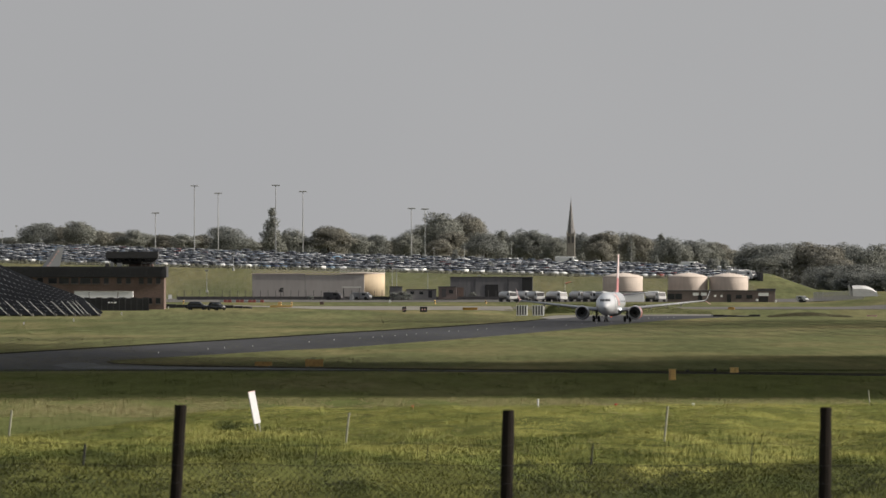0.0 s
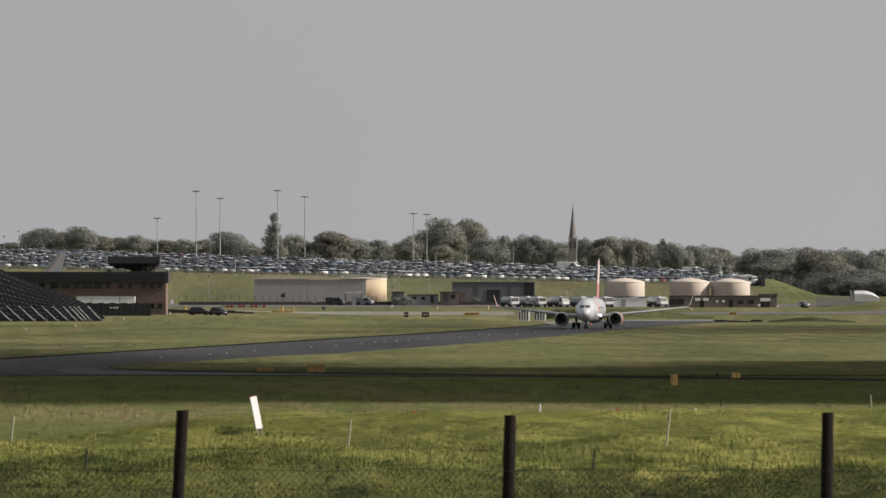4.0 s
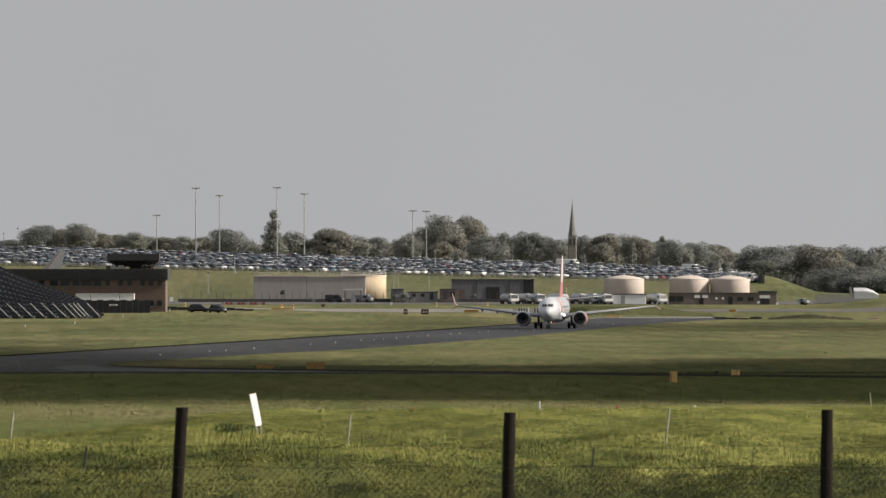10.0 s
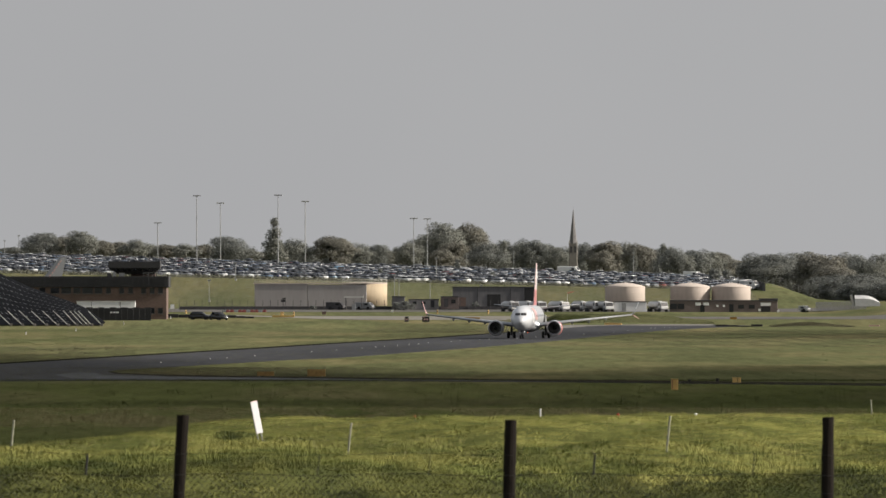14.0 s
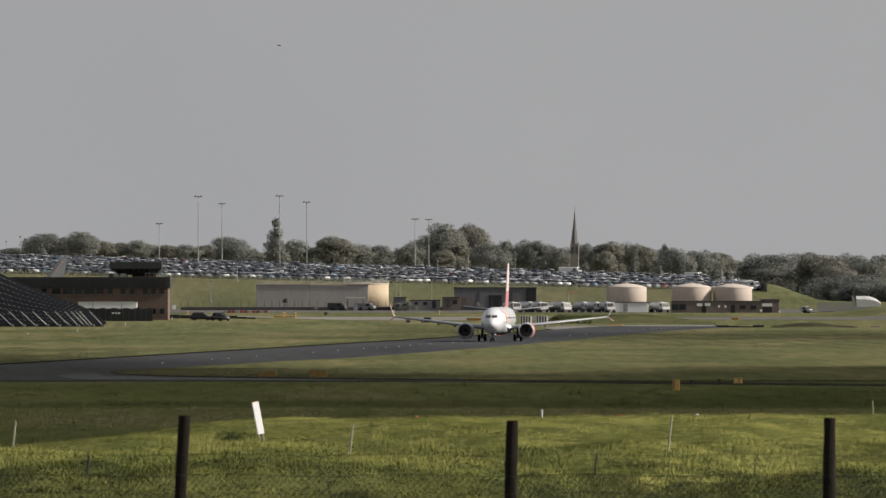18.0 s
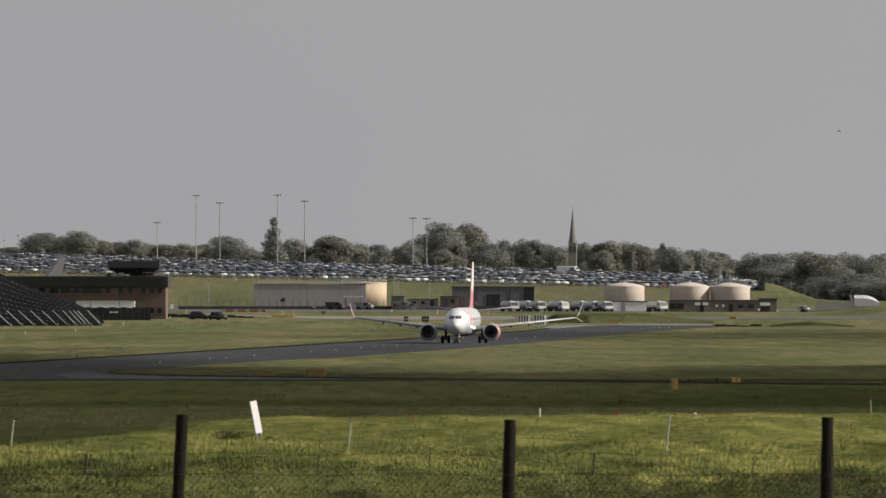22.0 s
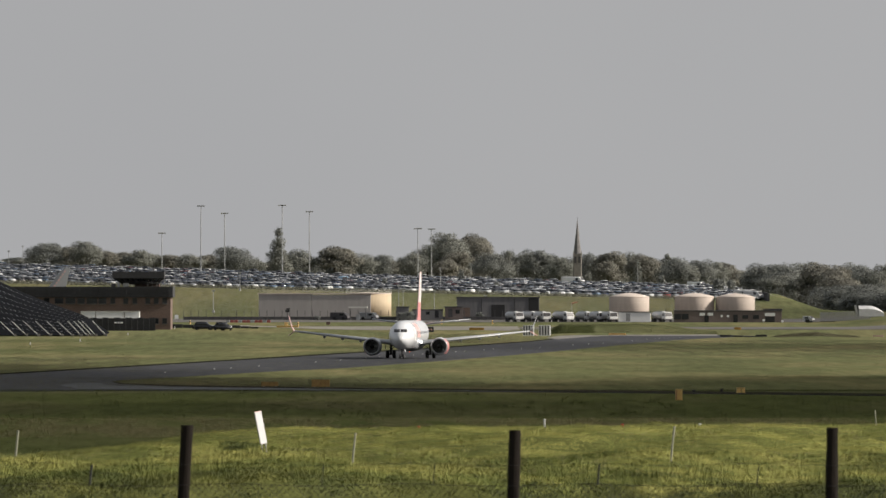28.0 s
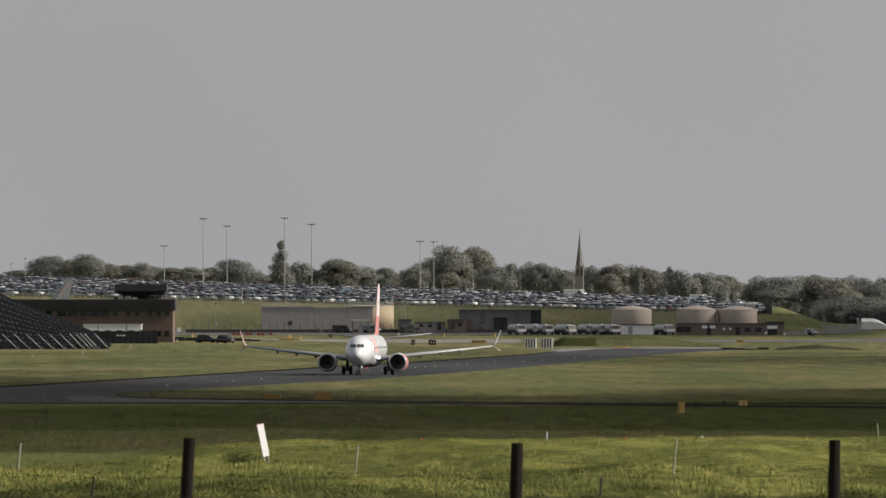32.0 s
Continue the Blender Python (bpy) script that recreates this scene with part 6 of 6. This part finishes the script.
def ground_normals(x, y):
    """Which way the turf faces, tussocks and swells included."""
    dx = (lie(x + 0.16, y) - lie(x - 0.16, y)) / 0.32
    dy = (lie(x, y + 0.8) - lie(x, y - 0.8)) / 1.6
    return np.stack([-2.0 * dx, -1.6 * dy, np.ones_like(dx)], 1)


def clumps(name, count, y0, y1, power, size, mat, label, seed, leaves=18, half=0.0372, x_off=3.0, leaf=0.62, sunk=None):
    """Low cushions of broad leaves: weeds and tussocks a hand wide."""
    rng = np.random.default_rng(seed)
    y = y0 + (y1 - y0) * rng.random(count) ** power
    x = (rng.random(count) * 2 - 1) * (y * half + x_off)
    if sunk:
        keep = (hollows(x, y) + 0.12 * rng.normal(size=count) - abs(sunk)) * np.sign(sunk) > 0
        x, y = x[keep], y[keep]
        count = len(x)
    r = size * (0.45 + 0.95 * rng.random(count) ** 1.6) * (0.65 + 0.7 * rough_noise(x * 0.9 + 3.3, y * 0.11 + 8.8))
    base = np.stack([x, y, lie(x, y) - 0.1 * r], 1)
    n = count * leaves
    way = rng.normal(size=(n, 3))
    way[:, 2] = np.abs(way[:, 2])
    way /= np.linalg.norm(way, axis=1)[:, None]
    R = np.repeat(r, leaves)[:, None]
    pos = np.repeat(base, leaves, axis=0) + way * R * np.array([1.15, 1.15, 0.95]) * (0.7 + 0.4 * rng.random((n, 1)))
    mass = 0.8 * way + 1.1 * np.repeat(ground_normals(x, y), leaves, axis=0) + 0.12 * rng.normal(size=(n, 3))
    face = mass + 0.55 * rng.normal(size=(n, 3))
    face /= np.linalg.norm(face, axis=1)[:, None]
    t1 = np.cross(face, rng.normal(size=(n, 3)))
    t1 /= np.linalg.norm(t1, axis=1)[:, None]
    t2 = np.cross(face, t1)
    s = R * leaf * (0.6 + 0.8 * rng.random((n, 1)))
    tri = np.stack([pos - t1 * s * 0.55, pos + t1 * s * 0.55, pos + t2 * s], 1)
    return blades_mesh(name, tri, mass, mat, label)


def blades_mesh(name, tri, mass, mat, label):
    turned = np.einsum("ij,ij->i", np.cross(tri[:, 1] - tri[:, 0], tri[:, 2] - tri[:, 0]), mass) < 0
    tri[turned] = tri[turned][:, ::-1]
    nb = len(tri)
    me = bpy.data.meshes.new(name)
    me.vertices.add(nb * 3)
    me.vertices.foreach_set("co", tri.reshape(-1))
    me.loops.add(nb * 3)
    me.loops.foreach_set("vertex_index", np.arange(nb * 3))
    me.polygons.add(nb)
    me.polygons.foreach_set("loop_start", np.arange(0, nb * 3, 3))
    me.update(calc_edges=True)
    me.materials.append(mat)
    bend_normals(me, np.repeat(mass, 3, axis=0))
    return tagged(new(name, me), label, "grass", kind="stuff")


def tufts(name, count, y0, y1, power, blade, mat, label, seed, spread=1.0, blades=7, half=0.0372, patch=0.0, x_off=3.0, xr=None, lumpy=0.55, lift=0.0, where=0, wide=0.0, sunk=None, feather=0.0, wedge=None):
    """Tufts of upright blades scattered over a stretch of the field, nearer ones denser."""
    rng = np.random.default_rng(seed)
    y = y0 + (y1 - y0) * rng.random(count) ** power
    x = (rng.random(count) * 2 - 1) * (y * half + x_off) if xr is None else xr[0] + (xr[1] - xr[0]) * rng.random(count)
    if wedge:
        x = y * (wedge[0] + (wedge[1] - wedge[0]) * rng.random(count))
    if feather:
        x = x + rng.normal(size=count) * feather
    if patch:
        keep = np.sin(x * 0.9 + y * 0.031) + np.sin(y * 0.057 + 1.3 * np.sin(x * 0.31)) + rng.normal(size=count) * 0.5 > patch
        x, y = x[keep], y[keep]
    if sunk:
        keep = (hollows(x, y) + 0.15 * rng.normal(size=len(x)) - abs(sunk)) * np.sign(sunk) > 0
        x, y = x[keep], y[keep]
    # lumps about half a metre across
    lump = np.sin(x * 7.3 + 3 * np.sin(y * 0.9)) * np.sin(y * 5.1 + 3 * np.sin(x * 1.7)) + 0.7 * np.sin(x * 2.9 + 2 * np.sin(y * 0.6)) * np.sin(y * 1.1 + 2 * np.sin(x * 0.8))
    if where:
        keep = lump * where > 0.25 - 0.5 * rng.random(len(x))
        x, y, lump = x[keep], y[keep], lump[keep]
    n = len(x)
    z = lie(x, y) + lift * np.clip(lump, -0.3, 1.5)
    tall = np.clip(0.8 + lumpy * lump, 0.25, 1.9)
    X = np.repeat(x, blades) + rng.normal(size=n * blades) * 0.05 * spread
    Y = np.repeat(y, blades) + rng.normal(size=n * blades) * 0.05 * spread
    Z = np.repeat(z, blades) - 0.01
    h = blade * np.repeat(tall, blades) * (0.5 + 0.8 * rng.random(n * blades))
    a = rng.random(n * blades) * 2 * np.pi
    lean = h * (0.3 + 0.9 * rng.random(n * blades))
    w = wide or blade * 0.06 + 0.004
    ca, sa = np.cos(a), np.sin(a)
    p0 = np.stack([X - sa * w, Y + ca * w, Z], 1)
    p1 = np.stack([X + sa * w, Y - ca * w, Z], 1)
    p2 = np.stack([X + ca * lean, Y + sa * lean, Z + h], 1)
    tri = np.stack([p0, p1, p2], 1)
    # blades stand, and the sward that they make takes the light as the ground does
    mass = np.repeat(ground_normals(x, y), blades, axis=0) + 0.12 * rng.normal(size=(n * blades, 3)) + np.array([0, -0.2, 0])
    return blades_mesh(name, tri, mass, mat, label)


tufts("near_grass", 72000, 118, 262, 1.05, 0.05, WEED, "darker weedy grass at the foot of the fence", 45, spread=1.9, blades=8, lift=0.04, wide=0.004)
tufts("rough_grass", 100000, 192, 470, 1.5, 0.055, BLADE, "rough bright green grass on the near hill", 1, spread=1.9, blades=9, lift=0.05, wide=0.0035, sunk=-0.58)
tufts("tall_grass", 12000, 205, 420, 1.7, 0.06, BLADE, "taller green tussocks on the near hill", 3, patch=0.6, lift=0.06, where=1, wide=0.004)
# shade of the hollows is painted with darker blades
tufts("deep_grass", 60000, 118, 440, 1.8, 0.045, DARK_GRASS, "grass in the hollows of the hill, darkened to stand for shade", 6, lumpy=0.4, spread=1.6, wide=0.004, sunk=0.52)
tufts("dry_grass", 9000, 215, 470, 1.2, 0.07, STRAW, "straw-coloured dry grass among the green", 2, patch=0.2, wide=0.004)
clumps("weed_cushions", 12000, 132, 215, 1.5, 0.055, WEED, "broad-leaved green weeds among the near grass", 31, leaves=22, leaf=0.45, sunk=-0.62)
# likewise darker leaves for the shade in the near hollows
clumps("dark_cushions", 26000, 132, 225, 1.4, 0.045, DARK_GRASS, "leafy weeds in the near hollows, darkened to stand for shade", 38, leaves=20, leaf=0.45, sunk=0.55)
tufts("slope_grass", 26000, 560, 905, 1.0, 0.13, SAPPY, "green grass at the foot of the hill", 33, spread=3, blades=4)
tufts("straw_strip", 26000, 880, 1012, 1.0, 0.16, STRAW, "tan uncut grass strip beyond the hill", 24, spread=3, blades=4, patch=-0.8)
tufts("field_grass", 16000, 1016, 1240, 1.0, 0.14, SAPPY, "short green grass on the middle field", 4, spread=3, blades=4)
tufts("field_tussocks", 7000, 1030, 1245, 1.0, 0.22, DARK_GRASS, "dark tussocks on the middle field", 25, spread=3, blades=4, patch=1.25)
tufts("mown_grass", 60000, 1250, 2440, 1.2, 0.14, TUFT, "short mown grass on the far field", 14, spread=3, blades=3, half=0.0365, patch=-0.2)
tufts("far_tussocks", 4000, 1290, 2200, 1.0, 0.2, DARK_GRASS, "dark tussocks scattered over the far field", 26, spread=3, blades=4, patch=1.0)
tufts("island_grass", 26000, 1296, 1450, 1.0, 0.12, BROWN, "brownish dry grass between road and taxiway", 35, spread=3, blades=4, xr=(-56, -6), feather=8.0)
tufts("browned_grass", 26000, 1850, 2420, 1.0, 0.14, BROWN, "browned dry grass beside the far taxiway", 41, spread=4, blades=4, xr=(24, 96), feather=7.0, patch=-0.6)
# brown tufts: dry grass, and the dark shade band there put into its colour
tufts("browned_patch", 9000, 2290, 2570, 1.0, 0.14, BROWN, "browned grass on the taxiway corner, also standing for a shade band", 43, spread=4, blades=4, xr=(-14, 12), feather=4.0)
tufts("browned_verge", 12000, 1540, 1860, 1.0, 0.13, BROWN, "browned grass verge along the taxiway bend", 42, spread=4, blades=4, wedge=(-0.039, -0.024), feather=3.0, patch=-0.8)
tufts("green_field_edge", 14000, 1900, 2440, 1.0, 0.13, SAPPY, "greener grass before the blast fence", 44, spread=4, blades=4, wedge=(-0.039, -0.026), feather=5.0, patch=-0.8)
tufts("verge_grass", 7000, 1266, 1280, 1.0, 0.15, DARK_GRASS, "dark uncut verge beside the narrow road", 9, spread=3, blades=5)
tufts("bank_scrub", 90000, 3085, 3246, 1.0, 0.20, ROUGH, "rough olive scrub on the car park bank", 5, spread=6, blades=4, xr=(-125, 78))
tufts("bank_grass", 9000, 2640, 2668, 1.0, 0.25, TUFT, "long green grass on the bank beside the taxiway", 36, spread=4, blades=4, xr=(22, 56))
# shade on the bank's end away from the sun, painted with dark tufts
tufts("bank_shade", 3500, 2638, 2660, 1.0, 0.3, DARK_GRASS, "rough growth darkened to stand for shade at the bank's end", 37, spread=4, blades=4, xr=(20.5, 30))
tufts("hump_grass", 4000, 2516, 2546, 1.0, 0.3, BROWN, "brown rough grass on the low hump", 8, spread=5, blades=4, xr=(65, 81))
tufts("crest_scrub", 9000, 3242, 3249, 1.0, 0.8, ROUGH, "rough scrub along the top of the bank", 18, spread=6, blades=4, xr=(-125, 78))
tufts("rut_hole", 500, 268, 271, 1.0, 0.08, DARK_GRASS, "dark matted grass in a small hole", 34, spread=1.0, xr=(-4.72, -4.42))
tufts("rut_grass", 2500, 283, 294, 1.0, 0.085, DARK_GRASS, "dark matted grass in a rut beside the board", 19, spread=1.5, xr=(-5.1, -3.05))


# ---------------------------------------------------------------- sky: cloud and bird
def cloud(half, seed, long=1400.0, slant=0.0, west=0.0):
    """A long low cloud bank off to the sunny side; its shade lies across the middle field."""
    c = thing("cloud", "long low grey-white cloud bank drifting on the sunny side", "cloud")
    nx, ny = int(long / 10), 26
    s = Shape()
    top, bot = [], []
    for j in range(ny):
        for i in range(nx):
            u, v = i / (nx - 1), j / (ny - 1)
            x = long * (u - 0.5)
            q = x * 0.011 + seed
            wob = 45 * noise.noise((q, 0.3, 1.7)) + 60 * noise.noise((q * 4, 2.3, 0.7))
            y = -half + 2 * half * v + wob * (1 - v) + (30 * noise.noise((q, 5.3, 0.7)) + 55 * noise.noise((q * 4.4, 8.1, 0.2)) + slant * max(0.0, min(18.0, x - 13.0)) + west * max(0.0, min(60.0, -x - 8.0))) * v
            edge = max(0.0, math.sin(math.pi * v)) ** 0.6
            top.append((x, y, edge * (24 + 30 * noise.noise((u * 12, v * 5, 3.1)))))
            bot.append((x, y, -edge * 8))
    quads = [(j * nx + i, j * nx + i + 1, (j + 1) * nx + i + 1, (j + 1) * nx + i) for j in range(ny - 1) for i in range(nx - 1)]
    s.add(top, quads)
    s.add(bot, [q[::-1] for q in quads])
    part("cloud_mass", s, CLOUD, c, smooth=True)
    return c


CLOUD_BANK, CLOUD_SHRED, CLOUD_PUFF, CLOUD_LATE = cloud(152, 0.0, slant=7.0, west=7.0), cloud(172, 4.4, slant=7.0), cloud(135, 9.1, 420.0), cloud(190, 13.3, 420.0)


def bird():
    b = thing("bird", "small dark bird flying across the grey sky", "bird")
    s = Shape()
    s.loft([[(x, r * math.cos(a), r * 0.8 * math.sin(a)) for a in np.linspace(0, 2 * math.pi, 9)[:-1]] for x, r in ((-0.22, 0.02), (-0.1, 0.06), (0.05, 0.075), (0.15, 0.05), (0.2, 0.04), (0.26, 0.01))])
    part("body", s, ROOF_DARK, b, smooth=True)
    for side in (-1, 1):
        w = Shape()
        w.add([(0.1, side * 0.04, 0.03), (-0.06, side * 0.04, 0.03), (-0.10, side * 0.36, 0.0), (0.02, side * 0.34, 0.0)], [(0, 1, 2, 3)])
        w.add([(0.1, side * 0.04, 0.015), (-0.06, side * 0.04, 0.015), (-0.10, side * 0.36, -0.01), (0.02, side * 0.34, -0.01)], [(3, 2, 1, 0)])
        part("wing", w, ROOF_DARK, b)
    t = Shape()
    t.add([(-0.2, -0.02, 0.0), (-0.2, 0.02, 0.0), (-0.33, 0.06, 0.0), (-0.33, -0.06, 0.0)], [(0, 1, 2, 3)])
    part("tail", t, ROOF_DARK, b)
    return b


BIRD = bird()

TAXI = [
    (0, pose(29.72, 2313.06, 0.04, 0, 0, -4.75)),
    (2, pose(27.38, 2281.74, 0.04, 0, 0, -4.70)),
    (4, pose(25.01, 2249.68, 0.04, 0, 0, -4.67)),
    (6, pose(22.59, 2216.86, 0.04, 0, 0, -4.64)),
    (8, pose(20.14, 2183.28, 0.04, 0, 0, -4.61)),
    (10, pose(17.65, 2148.96, 0.04, 0, 0, -4.59)),
    (12, pose(15.12, 2113.89, 0.04, 0, 0, -4.58)),
    (14, pose(12.54, 2078.07, 0.04, 0, 0, -4.56)),
    (16, pose(9.91, 2041.50, 0.04, 0, 0, -4.55)),
    (18, pose(7.24, 2004.18, 0.04, 0, 0, -4.54)),
    (20, pose(4.53, 1966.10, 0.04, 0, 0, -4.52)),
    (22, pose(1.76, 1927.28, 0.04, 0, 0, -4.51)),
    (24, pose(-1.04, 1887.71, 0.04, 0, 0, -4.50)),
    (26, pose(-3.89, 1847.38, 0.04, 0, 0, -4.48)),
    (28, pose(-6.78, 1806.31, 0.04, 0, 0, -4.46)),
    (30, pose(-9.71, 1764.48, 0.04, 0, 0, -4.44)),
    (32, pose(-12.67, 1721.91, 0.04, 0, 0, -4.42)),
]
SHADE = 300 / math.tan(radians(SUN_HIGH))     # how far the cloud's shade lies from below it


def drift(t, y):
    return (t, pose(SHADE * math.cos(radians(SUN_TURN)), y - SHADE * math.sin(radians(SUN_TURN)), 300))


def motions():
    walk(PLANE, TAXI)
    for ob, x, y, z in ROLLERS:
        rows = []
        for i in range(0, 32 * FPS + 1):
            t = i / FPS
            gone = 0.967 * (16 * t + 0.097 * t * t)
            rows.append((t, pose(x, y, z, math.degrees(gone / 0.58))))
        walk(ob, rows)
    walk(CLOUD_BANK, [drift(0, 1190), drift(14, 1192), drift(32, 1196)])
    walk(CLOUD_SHRED, [drift(0, 1186), drift(9, 1182), drift(11.5, 1100), drift(14, 890), drift(24, 885), drift(28, 960), drift(32, 1050)])
    far = 5.3 * SHADE                             # a higher cloud, whose shade is softer
    walk(CLOUD_PUFF, [(t, pose(far * math.cos(radians(SUN_TURN)) + x, y - far * math.sin(radians(SUN_TURN)), 300 * 5.3)) for t, x, y in ((0, 250, 2235), (16, 254, 2200), (32, 258, 2150))])
    mid = 3.0 * SHADE
    walk(CLOUD_LATE, [(t, pose(mid * math.cos(radians(SUN_TURN)) + x, 3100 - mid * math.sin(radians(SUN_TURN)), 900)) for t, x in ((0, 800), (16, 540), (25, 390), (29, 300), (32, 215))])
    d = 1480.0
    k = d / 22451.4
    rows = []
    for t, px, py, rise in ((0, -3700, 100, 0), (14, -520, 10, -2), (17, 219, 30, -4), (18, 487, 62, -4), (19, 742, 86, 6), (20, 1004, 48, 2), (20.5, 1140, 54, -4), (21, 1252, 82, -10), (21.5, 1366, 146, -18), (22, 1482, 215, -18), (24, 1960, 420, -10), (32, 3900, 500, 0)):
        rows.append((t, pose((px - 784) * k, d, 10.8 - (py - 466) * k, 0, -rise, 0)))
    walk(BIRD, rows)


motions()
